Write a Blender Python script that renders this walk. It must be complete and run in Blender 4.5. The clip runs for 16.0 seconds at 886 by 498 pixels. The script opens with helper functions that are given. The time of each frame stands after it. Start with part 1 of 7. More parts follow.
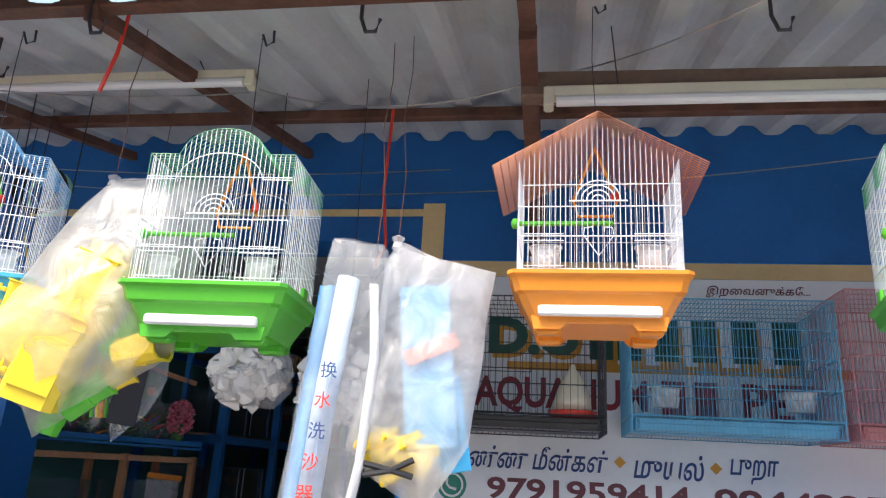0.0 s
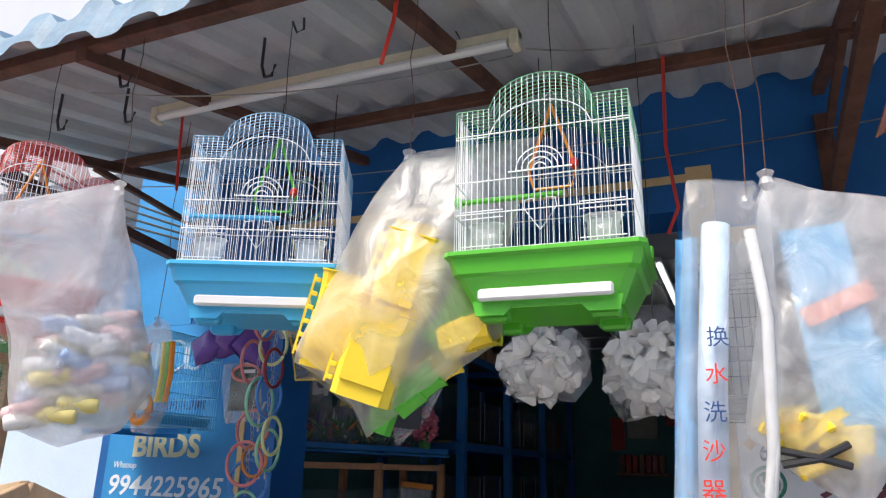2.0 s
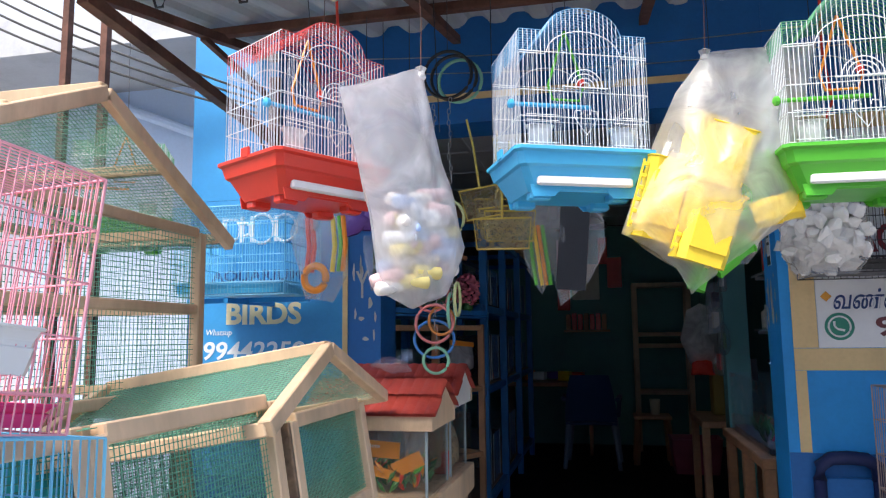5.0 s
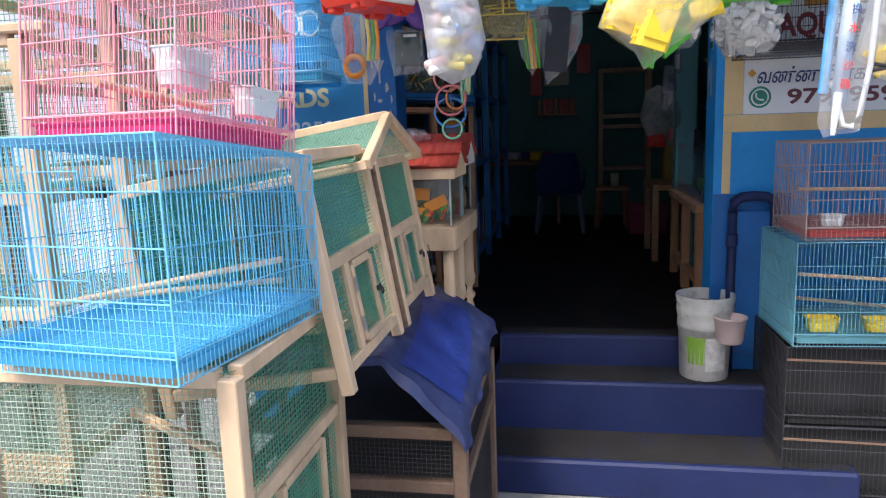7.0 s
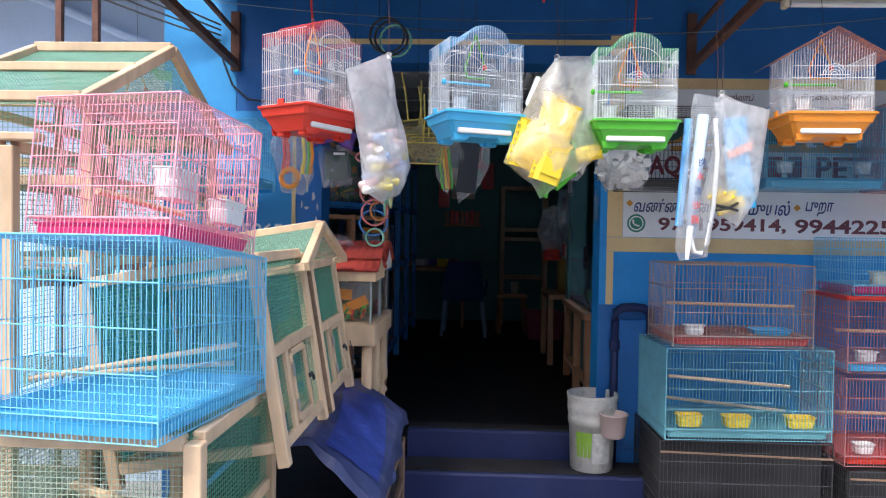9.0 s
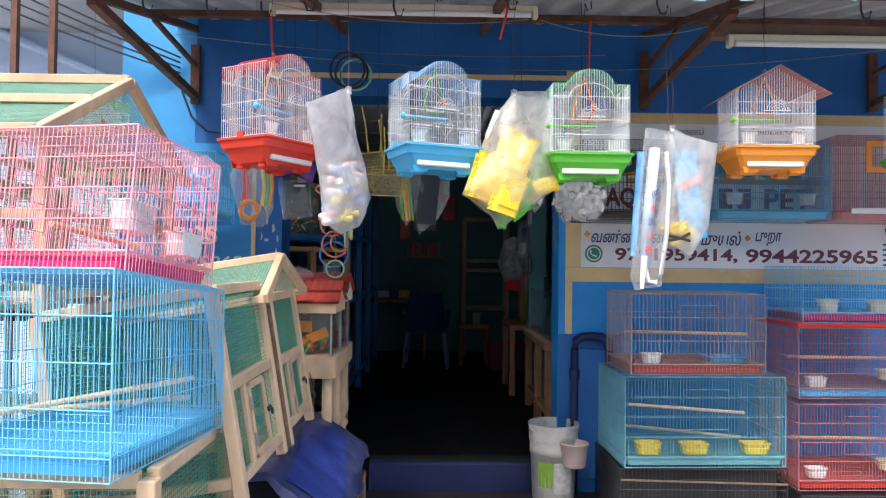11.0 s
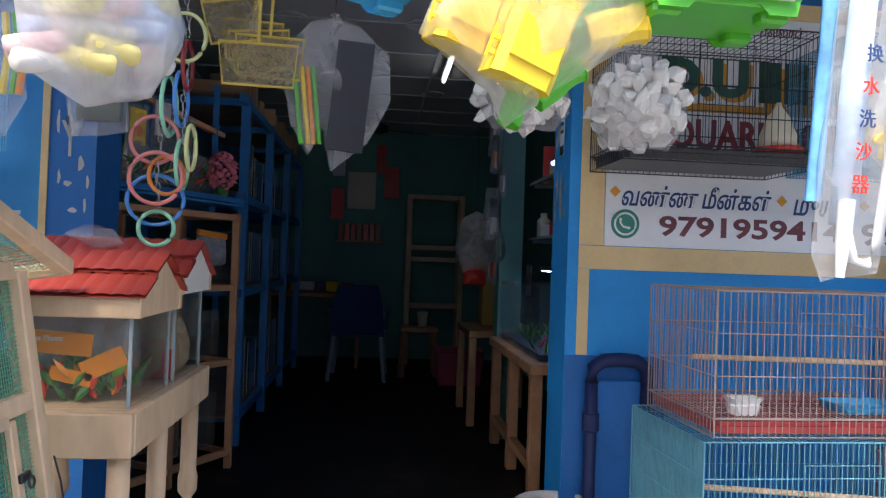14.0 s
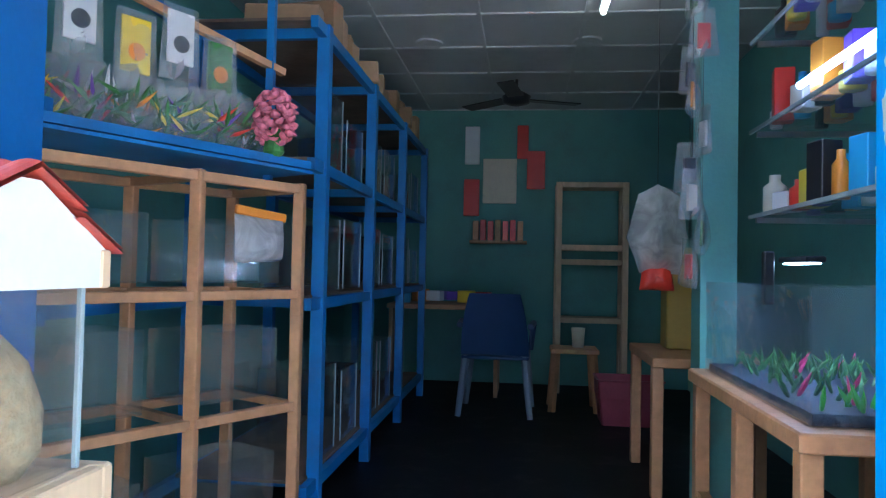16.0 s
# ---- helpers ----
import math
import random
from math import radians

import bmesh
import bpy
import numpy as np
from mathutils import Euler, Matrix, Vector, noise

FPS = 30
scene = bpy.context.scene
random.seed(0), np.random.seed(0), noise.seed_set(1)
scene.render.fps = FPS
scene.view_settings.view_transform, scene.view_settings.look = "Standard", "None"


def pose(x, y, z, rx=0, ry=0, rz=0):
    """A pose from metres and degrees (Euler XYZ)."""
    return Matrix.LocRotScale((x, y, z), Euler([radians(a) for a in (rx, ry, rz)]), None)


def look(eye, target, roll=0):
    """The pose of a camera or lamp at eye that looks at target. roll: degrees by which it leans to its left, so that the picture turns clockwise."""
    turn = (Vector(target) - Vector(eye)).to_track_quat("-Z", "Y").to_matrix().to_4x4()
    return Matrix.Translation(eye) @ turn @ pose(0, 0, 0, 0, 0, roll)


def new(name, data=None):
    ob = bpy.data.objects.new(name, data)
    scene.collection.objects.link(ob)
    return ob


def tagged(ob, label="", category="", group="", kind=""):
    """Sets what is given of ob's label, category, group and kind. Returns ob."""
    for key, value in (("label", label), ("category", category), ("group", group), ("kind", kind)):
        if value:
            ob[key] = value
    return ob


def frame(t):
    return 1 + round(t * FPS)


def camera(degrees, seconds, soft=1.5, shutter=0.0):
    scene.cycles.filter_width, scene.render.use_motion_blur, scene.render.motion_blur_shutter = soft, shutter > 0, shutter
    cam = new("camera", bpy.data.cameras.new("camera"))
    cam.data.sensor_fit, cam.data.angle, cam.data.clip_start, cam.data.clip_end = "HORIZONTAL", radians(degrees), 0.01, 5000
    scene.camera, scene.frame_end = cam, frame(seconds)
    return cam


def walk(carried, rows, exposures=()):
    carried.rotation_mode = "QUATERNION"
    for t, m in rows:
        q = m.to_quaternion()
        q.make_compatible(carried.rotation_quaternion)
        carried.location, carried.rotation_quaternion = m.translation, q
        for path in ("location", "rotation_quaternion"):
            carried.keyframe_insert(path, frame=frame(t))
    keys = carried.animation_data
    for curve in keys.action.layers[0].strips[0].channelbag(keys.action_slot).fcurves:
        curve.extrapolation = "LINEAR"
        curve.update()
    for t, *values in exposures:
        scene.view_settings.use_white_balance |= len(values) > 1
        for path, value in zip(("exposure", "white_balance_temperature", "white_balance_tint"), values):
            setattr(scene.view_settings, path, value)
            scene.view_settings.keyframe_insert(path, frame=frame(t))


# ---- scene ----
cam = camera(63.7, 16.0, soft=1.2)
PATH = [
    (0, (0.051, 0.283, 1.879), (-0.223, 2.039, 2.428), 3.1),
    (0.5, (-0.054, 0.267, 1.844), (-0.423, 2.046, 2.243), 1.9),
    (1, (-0.147, 0.259, 1.834), (-0.601, 2.020, 2.222), 1.0),
    (1.5, (-0.213, 0.316, 1.844), (-0.850, 1.999, 2.315), 1.4),
    (2, (-0.317, 0.440, 1.844), (-1.015, 2.074, 2.396), 1.4),
    (2.5, (-0.493, 0.409, 1.840), (-1.218, 2.036, 2.373), 0.9),
    (3, (-0.681, 0.233, 1.839), (-1.277, 1.944, 2.260), -1.1),
    (5.5, (-1.177, -0.206, 1.781), (-1.582, 1.607, 1.889), -1.0),
    (6, (-1.162, -0.438, 1.735), (-1.706, 1.338, 1.636), 0.1),
    (6.5, (-1.171, -0.620, 1.721), (-1.646, 1.169, 1.538), 1.0),
    (7, (-1.202, -0.839, 1.733), (-1.528, 0.966, 1.423), -2.0),
    (7.5, (-1.235, -1.026, 1.755), (-1.713, 0.758, 1.530), 1.4),
    (8, (-1.189, -1.123, 1.751), (-1.691, 0.660, 1.591), -1.0),
    (8.5, (-1.228, -1.187, 1.761), (-1.389, 0.664, 1.663), 1.0),
    (11, (-1.217, -1.229, 1.760), (-1.195, 0.631, 1.799), 0.6),
    (11.5, (-1.157, -1.008, 1.747), (-1.123, 0.852, 1.782), 0.1),
    (12, (-1.202, -0.718, 1.730), (-1.099, 1.139, 1.761), 3.6),
    (12.5, (-1.160, -0.435, 1.694), (-0.977, 1.415, 1.681), 1.7),
    (13, (-1.040, -0.113, 1.698), (-0.947, 1.744, 1.641), 0.9),
    (13.5, (-1.109, 0.179, 1.683), (-0.942, 2.031, 1.715), 1.8),
    (14, (-1.163, 0.460, 1.675), (-0.992, 2.312, 1.706), 2.0),
    (14.5, (-1.115, 0.796, 1.667), (-1.025, 2.651, 1.768), 1.1),
    (15, (-1.123, 1.137, 1.667), (-1.024, 2.994, 1.741), 0.8),
    (15.5, (-1.186, 1.465, 1.614), (-1.102, 3.320, 1.709), 1.0),
    (16, (-1.117, 1.809, 1.595), (-1.329, 3.656, 1.650), 1.2),
]
EXPOSE = [(0, 1.4, 6800, 10), (1.5, 1.05, 6800, 10), (3, 0.92, 6700, 10), (5.5, 1.25, 6550, 10), (8.5, 1.15, 6400, 10), (11, 1.25, 6700, 10), (12.5, 1.3, 6700, 10), (14, 1.5, 6700, 10), (14.5, 1.9, 6600, 9), (15, 2.4, 6400, 6), (15.5, 3.0, 6100, 2), (16, 3.9, 5900, 0)]
walk(cam, [(t, look(eye, target, roll)) for t, eye, target, roll in PATH], EXPOSE)

# ---- world and sun ----
SUN_ELEVATION, SUN_TURN = 56.0, 205.0
world = bpy.data.worlds.new("sky")
scene.world = world
world.use_nodes = True
wn = world.node_tree.nodes
sky = wn.new("ShaderNodeTexSky")
sky.sky_type, sky.sun_disc = "NISHITA", False
sky.sun_elevation, sky.sun_rotation = radians(SUN_ELEVATION), radians(SUN_TURN)
sky.air_density, sky.dust_density = 1.0, 3.0
world.node_tree.links.new(sky.outputs[0], wn["Background"].inputs[0])
wn["Background"].inputs[1].default_value = 0.15
sun = new("sun", bpy.data.lights.new("sun", "SUN"))
sun.data.energy, sun.data.angle, sun.data.color = 1.7, radians(12), (1, 0.96, 0.9)
a, e = radians(SUN_TURN), radians(SUN_ELEVATION)
sun.matrix_world = look((math.sin(a) * math.cos(e) * 20, math.cos(a) * math.cos(e) * 20, math.sin(e) * 20), (0, 0, 0))


# ---- materials ----
def mat(name, colour, rough=0.6, metal=0.0, vary=0.12, scale=6.0, dirt=0.0, bump=0.15, fine=60.0, dirt_colour=(0.12, 0.1, 0.08), piece=0.0, stretch=(1, 1, 1), coat=0.0):
    """A surface with coarse tone changes, fine grain, stains and relief."""
    m = bpy.data.materials.new(name)
    m.use_nodes = True
    n, l = m.node_tree.nodes, m.node_tree.links
    b = n["Principled BSDF"]
    tc, mp = n.new("ShaderNodeTexCoord"), n.new("ShaderNodeMapping")
    mp.inputs["Scale"].default_value = stretch
    l.new(tc.outputs["Object"], mp.inputs[0])
    coarse, grain = n.new("ShaderNodeTexNoise"), n.new("ShaderNodeTexNoise")
    coarse.inputs["Scale"].default_value, coarse.inputs["Detail"].default_value = scale, 5
    grain.inputs["Scale"].default_value, grain.inputs["Detail"].default_value = fine, 3
    for t in (coarse, grain):
        l.new(mp.outputs[0], t.inputs["Vector"])
    mix = n.new("ShaderNodeMix")
    mix.data_type = "RGBA"
    mix.inputs["A"].default_value = (*[c * (1 - vary) for c in colour], 1)
    mix.inputs["B"].default_value = (*[min(1, c * (1 + vary) + 0.02 * vary) for c in colour], 1)
    add = n.new("ShaderNodeMath")
    add.operation = "MULTIPLY_ADD"
    l.new(grain.outputs["Fac"], add.inputs[0])
    add.inputs[1].default_value = 0.5
    half = n.new("ShaderNodeMath")
    half.operation = "MULTIPLY_ADD"
    l.new(coarse.outputs["Fac"], half.inputs[0])
    half.inputs[1].default_value, half.inputs[2].default_value = 1.6, -0.55
    l.new(half.outputs[0], add.inputs[2])
    l.new(add.outputs[0], mix.inputs["Factor"])
    out = mix.outputs["Result"]
    if dirt:
        big, ramp, dmix = n.new("ShaderNodeTexNoise"), n.new("ShaderNodeValToRGB"), n.new("ShaderNodeMix")
        big.inputs["Scale"].default_value, big.inputs["Detail"].default_value, big.inputs["Roughness"].default_value = scale * 0.7 + 1.3, 9, 0.72
        l.new(mp.outputs[0], big.inputs["Vector"])
        ramp.color_ramp.elements[0].position, ramp.color_ramp.elements[1].position = 0.52, 0.75
        ramp.color_ramp.elements[1].color = (dirt, dirt, dirt, 1)
        l.new(big.outputs["Fac"], ramp.inputs[0])
        dmix.data_type = "RGBA"
        l.new(ramp.outputs[0], dmix.inputs["Factor"])
        l.new(out, dmix.inputs["A"])
        dmix.inputs["B"].default_value = (*dirt_colour, 1)
        out = dmix.outputs["Result"]
    if piece:
        info, hsv, rng = n.new("ShaderNodeObjectInfo"), n.new("ShaderNodeHueSaturation"), n.new("ShaderNodeMapRange")
        l.new(info.outputs["Random"], rng.inputs[0])
        rng.inputs["To Min"].default_value, rng.inputs["To Max"].default_value = 1 - piece, 1 + piece
        l.new(rng.outputs[0], hsv.inputs["Value"])
        l.new(out, hsv.inputs["Color"])
        out = hsv.outputs[0]
    l.new(out, b.inputs["Base Color"])
    b.inputs["Roughness"].default_value, b.inputs["Metallic"].default_value = rough, metal
    b.inputs["Coat Weight"].default_value = coat
    if bump:
        bp = n.new("ShaderNodeBump")
        bp.inputs["Strength"].default_value, bp.inputs["Distance"].default_value = bump, 0.01
        l.new(add.outputs[0], bp.inputs["Height"])
        l.new(bp.outputs[0], b.inputs["Normal"])
    return m


def film(name, colour, veil, rough=0.25, crease=9.0):
    """Thin clear plastic: mostly see-through, milky in its creases, glossy."""
    m = bpy.data.materials.new(name)
    m.use_nodes = True
    n, l = m.node_tree.nodes, m.node_tree.links
    n.remove(n["Principled BSDF"])
    clear, milk, trans, gloss = (n.new("ShaderNodeBsdf" + k) for k in ("Transparent", "Diffuse", "Translucent", "Glossy"))
    milk.inputs[0].default_value = trans.inputs[0].default_value = (*colour, 1)
    gloss.inputs["Roughness"].default_value = rough
    nz, ramp = n.new("ShaderNodeTexNoise"), n.new("ShaderNodeMapRange")
    nz.inputs["Scale"].default_value, nz.inputs["Detail"].default_value, nz.inputs["Distortion"].default_value = crease, 4, 1.2
    tc = n.new("ShaderNodeTexCoord")
    l.new(tc.outputs["Object"], nz.inputs["Vector"])
    l.new(nz.outputs["Fac"], ramp.inputs[0])
    ramp.inputs["From Min"].default_value, ramp.inputs["From Max"].default_value = 0.35, 0.7
    ramp.inputs["To Min"].default_value, ramp.inputs["To Max"].default_value = veil * 0.65, min(1, veil * 1.5)
    m1, m2, m3 = (n.new("ShaderNodeMixShader") for _ in range(3))
    m1.inputs[0].default_value = 0.5
    l.new(milk.outputs[0], m1.inputs[1]), l.new(trans.outputs[0], m1.inputs[2])
    l.new(ramp.outputs[0], m2.inputs[0])
    l.new(clear.outputs[0], m2.inputs[1]), l.new(m1.outputs[0], m2.inputs[2])
    lw, fr, bp = n.new("ShaderNodeLayerWeight"), n.new("ShaderNodeMapRange"), n.new("ShaderNodeBump")
    lw.inputs[0].default_value = 0.2
    l.new(lw.outputs["Facing"], fr.inputs[0])
    fr.inputs["To Min"].default_value, fr.inputs["To Max"].default_value = 0.03, 0.5
    bp.inputs["Strength"].default_value, bp.inputs["Distance"].default_value = 0.6, 0.02
    l.new(nz.outputs["Fac"], bp.inputs["Height"])
    for s in (milk, trans, gloss):
        l.new(bp.outputs[0], s.inputs["Normal"])
    l.new(fr.outputs[0], m3.inputs[0])
    l.new(m2.outputs[0], m3.inputs[1]), l.new(gloss.outputs[0], m3.inputs[2])
    l.new(m3.outputs[0], n["Material Output"].inputs[0])
    return m


def glass(name, tint=(0.85, 0.95, 0.93), veil=0.03):
    m = film(name, tint, veil, 0.03, 2.0)
    return m


def lamp_mat(name, colour, strength):
    m = bpy.data.materials.new(name)
    m.use_nodes = True
    b = m.node_tree.nodes["Principled BSDF"]
    b.inputs["Emission Color"].default_value, b.inputs["Emission Strength"].default_value = (*colour, 1), strength
    return m


WHITE_WIRE = mat("white_wire", (0.8, 0.83, 0.86), 0.35, vary=0.05, bump=0)
BLUE_WIRE = mat("blue_wire", (0.2, 0.6, 0.84), 0.35, vary=0.08, bump=0)
PINK_WIRE = mat("pink_wire", (0.87, 0.38, 0.45), 0.35, vary=0.08, bump=0)
TEAL_WIRE = mat("teal_wire", (0.17, 0.45, 0.55), 0.45, vary=0.2, dirt=0.5, bump=0)
BROWN_WIRE = mat("brown_wire", (0.42, 0.32, 0.28), 0.5, vary=0.3, dirt=0.5, bump=0)
RED_WIRE = mat("red_wire", (0.42, 0.19, 0.2), 0.45, vary=0.2, dirt=0.3, bump=0)
BLACK_WIRE = mat("black_wire", (0.03, 0.03, 0.035), 0.4, vary=0.2, bump=0)
GREEN_WIRE = mat("green_coated_wire", (0.1, 0.33, 0.22), 0.45, vary=0.2, bump=0)
PALE_MESH = mat("pale_green_mesh_wire", (0.36, 0.45, 0.36), 0.5, vary=0.25, bump=0)
STEEL = mat("steel", (0.45, 0.45, 0.44), 0.35, 0.9, dirt=0.4, bump=0.05)
PL_GREEN = mat("green_plastic", (0.1, 0.5, 0.04), 0.3, vary=0.06, bump=0.03)
PL_RED = mat("red_plastic", (0.75, 0.05, 0.03), 0.3, vary=0.06, bump=0.03)
PL_BLUE = mat("sky_blue_plastic", (0.07, 0.47, 0.8), 0.3, vary=0.06, bump=0.03)
PL_ORANGE = mat("orange_plastic", (0.85, 0.29, 0.03), 0.3, vary=0.06, bump=0.03)
PL_YELLOW = mat("yellow_plastic", (0.95, 0.68, 0.05), 0.3, vary=0.08, bump=0.03)
PL_WHITE = mat("white_plastic", (0.8, 0.8, 0.79), 0.35, vary=0.05, bump=0.03)
PL_PINK = mat("magenta_plastic", (0.75, 0.04, 0.2), 0.35, vary=0.1, bump=0.03)
PL_PURPLE = mat("purple_plastic", (0.16, 0.07, 0.36), 0.4, vary=0.15, bump=0.05)
PL_CREAM = mat("cream_plastic", (0.72, 0.66, 0.5), 0.4, vary=0.1, dirt=0.25, bump=0.03)
PL_BLACK = mat("black_plastic", (0.02, 0.02, 0.022), 0.35, vary=0.2, bump=0.03)
PINE = mat("pale_pine", (0.68, 0.485, 0.31), 0.6, vary=0.36, scale=5, fine=30, dirt=0.4, bump=0.2, dirt_colour=(0.3, 0.18, 0.08), piece=0.14, stretch=(1, 1, 0.35))
PINE_DARK = mat("varnished_wood", (0.5, 0.25, 0.12), 0.5, vary=0.3, scale=5, fine=40, dirt=0.3, bump=0.2, piece=0.15)
BARK = mat("barked_edge", (0.2, 0.13, 0.08), 0.85, vary=0.5, scale=20, fine=80, bump=0.7)
TIMBER = mat("weathered_timber", (0.2, 0.125, 0.085), 0.75, vary=0.35, scale=5, dirt=0.5, bump=0.4)
WHITE_BOARD = mat("white_painted_board", (0.78, 0.77, 0.73), 0.6, vary=0.06, dirt=0.2, bump=0.1)
RUST = mat("rusty_iron", (0.14, 0.06, 0.04), 0.8, 0.2, vary=0.5, scale=12, dirt=0.5, bump=0.4)
ROOF_MAT = mat("grey_cement_sheet", (0.52, 0.53, 0.55), 0.8, vary=0.16, scale=2.5, dirt=0.35, bump=0.15, dirt_colour=(0.13, 0.13, 0.14))
ROOF_LIP = mat("faded_blue_sheet", (0.14, 0.24, 0.33), 0.6, vary=0.25, scale=10, dirt=0.5, bump=0.15, dirt_colour=(0.42, 0.46, 0.48))
WALL_BLUE = mat("bright_blue_wall_paint", (0.015, 0.31, 0.76), 0.55, vary=0.14, scale=2.5, dirt=0.28, bump=0.25, dirt_colour=(0.01, 0.1, 0.3))
# Deep blue of the dado; on the upper wall it carries painted shade.
WALL_DEEP = mat("deep_and_shaded_blue_gloss", (0.008, 0.13, 0.41), 0.5, vary=0.2, scale=3, dirt=0.3, bump=0.2, dirt_colour=(0.02, 0.05, 0.14))
STEP_BLUE = mat("navy_step_paint", (0.004, 0.014, 0.085), 0.6, vary=0.25, scale=4, dirt=0.6, bump=0.3, dirt_colour=(0.02, 0.025, 0.06))
TREAD = mat("worn_dark_tread", (0.02, 0.018, 0.017), 0.6, vary=0.35, scale=5, dirt=0.6, bump=0.25, dirt_colour=(0.02, 0.03, 0.09))
YELLOW_BAND = mat("ochre_wall_paint", (0.76, 0.56, 0.28), 0.6, vary=0.13, scale=4, dirt=0.4, bump=0.25, dirt_colour=(0.42, 0.28, 0.14))
SIGN_WHITE = mat("white_sign_paint", (0.84, 0.85, 0.86), 0.55, vary=0.05, scale=3, dirt=0.22, bump=0.15, dirt_colour=(0.45, 0.5, 0.58))
SIGN_BLUE = mat("sky_blue_sign_and_lit_paint", (0.03, 0.28, 0.62), 0.5, vary=0.12, scale=4, dirt=0.2, bump=0.15, dirt_colour=(0.1, 0.4, 0.7))
PLASTER = mat("bare_plaster", (0.5, 0.5, 0.47), 0.85, vary=0.2, scale=14, bump=0.5)
TEXT_NAVY = mat("navy_lettering", (0.02, 0.06, 0.2), 0.5, vary=0.2, bump=0.05)
TEXT_BROWN = mat("maroon_lettering", (0.16, 0.04, 0.05), 0.5, vary=0.2, bump=0.05)
TEXT_RED = mat("red_lettering", (0.3, 0.015, 0.03), 0.5, vary=0.15, bump=0.05)
TEXT_GREEN = mat("dark_green_lettering", (0.01, 0.09, 0.06), 0.5, vary=0.15, bump=0.05)
TEXT_WHITE = mat("white_lettering", (0.75, 0.8, 0.84), 0.5, vary=0.06, bump=0.05)
TEXT_CREAM = mat("cream_lettering", (0.72, 0.67, 0.42), 0.5, vary=0.1, bump=0.05)
GOLD_PAINT = mat("amber_sign_paint", (0.68, 0.32, 0.04), 0.55, vary=0.15, bump=0.05)
LOGO_GREEN = mat("green_round_mark", (0.03, 0.24, 0.17), 0.5, vary=0.1, bump=0.05)
NEIGHBOUR = mat("pale_blue_limewash", (0.58, 0.7, 0.88), 0.8, vary=0.13, scale=1.2, dirt=0.4, bump=0.3, dirt_colour=(0.42, 0.5, 0.64))
NEIGHBOUR_WHITE = mat("white_limewash", (0.52, 0.54, 0.6), 0.8, vary=0.08, scale=1.5, dirt=0.3, bump=0.25, dirt_colour=(0.55, 0.57, 0.62))
GRILLE = mat("maroon_grille_paint", (0.06, 0.025, 0.03), 0.5, vary=0.3, bump=0.1)
GROUND = mat("dusty_concrete", (0.31, 0.3, 0.29), 0.9, vary=0.2, scale=1.5, dirt=0.5, bump=0.5, dirt_colour=(0.3, 0.28, 0.26))
TEAL_WALL = mat("teal_wall_paint", (0.12, 0.33, 0.3), 0.6, vary=0.12, scale=3, dirt=0.3, bump=0.2)
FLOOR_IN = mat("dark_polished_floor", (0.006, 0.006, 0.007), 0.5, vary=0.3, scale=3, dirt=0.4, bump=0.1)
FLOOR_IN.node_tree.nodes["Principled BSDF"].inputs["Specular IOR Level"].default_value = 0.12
CEIL = mat("grey_ceiling_board", (0.6, 0.61, 0.62), 0.8, vary=0.08, scale=2, dirt=0.3, bump=0.1, dirt_colour=(0.25, 0.25, 0.26))
TARP = mat("navy_tarpaulin", (0.03, 0.042, 0.125), 0.4, vary=0.4, scale=6, dirt=0.8, bump=0.6, fine=22, dirt_colour=(0.13, 0.14, 0.22))
TEAL_NET = mat("turquoise_sheet", (0.02, 0.4, 0.42), 0.5, vary=0.12, scale=4, bump=0.1)
# Gauze of the dark cages; also the painted shade behind the gate.
DARK_BOX = mat("dark_gauze_and_room_shade", (0.018, 0.018, 0.02), 0.7, vary=0.4, scale=8, bump=0.3)
RED_TILE = mat("red_roof_strip", (0.42, 0.055, 0.04), 0.45, vary=0.22, scale=8, dirt=0.25, bump=0.15)
PAPER = mat("white_tissue_plastic", (0.78, 0.77, 0.75), 0.45, vary=0.06, scale=20, bump=0.3)
CARD = mat("brown_cardboard", (0.36, 0.22, 0.12), 0.8, vary=0.2, bump=0.1, piece=0.25)
SEED = mat("tan_seed", (0.5, 0.38, 0.22), 0.8, vary=0.25, scale=60, fine=240, bump=0.5)
LEAF = mat("plastic_leaf_green", (0.06, 0.22, 0.05), 0.4, vary=0.5, scale=30, bump=0.3)
FLOWER = mat("pink_silk_petals", (0.75, 0.2, 0.27), 0.7, vary=0.3, scale=40, bump=0.2)
RACK_BLUE = mat("blue_rack_paint", (0.015, 0.17, 0.45), 0.45, vary=0.18, dirt=0.3, bump=0.1)
CHAIR_BLUE = mat("dark_blue_chair_plastic", (0.015, 0.05, 0.14), 0.4, vary=0.1, bump=0.05)
BAG = film("clear_bag_film", (0.93, 0.94, 0.96), 0.2)
BAG_HAZY = film("hazy_bag_film", (0.94, 0.95, 0.96), 0.3, 0.42)
BAG_MILKY = film("milky_bag_film", (0.95, 0.95, 0.96), 0.42, 0.36)
CUP = film("frosted_cup_plastic", (0.85, 0.87, 0.88), 0.55)
NET = film("yellow_net_gauze", (0.5, 0.42, 0.2), 0.4, 0.6, 60)
GAUZE = film("green_fly_gauze", (0.05, 0.26, 0.17), 0.34, 0.7, 90)
GLASS = glass("tank_glass")
TUBE_ON = lamp_mat("lit_tube", (0.9, 0.96, 1.0), 1.0)
TUBE_BLUE = lamp_mat("lit_blue_tube", (0.25, 0.4, 1.0), 3)
TUBE_SMALL = lamp_mat("lit_tank_lamp", (0.45, 0.6, 1.0), 14)


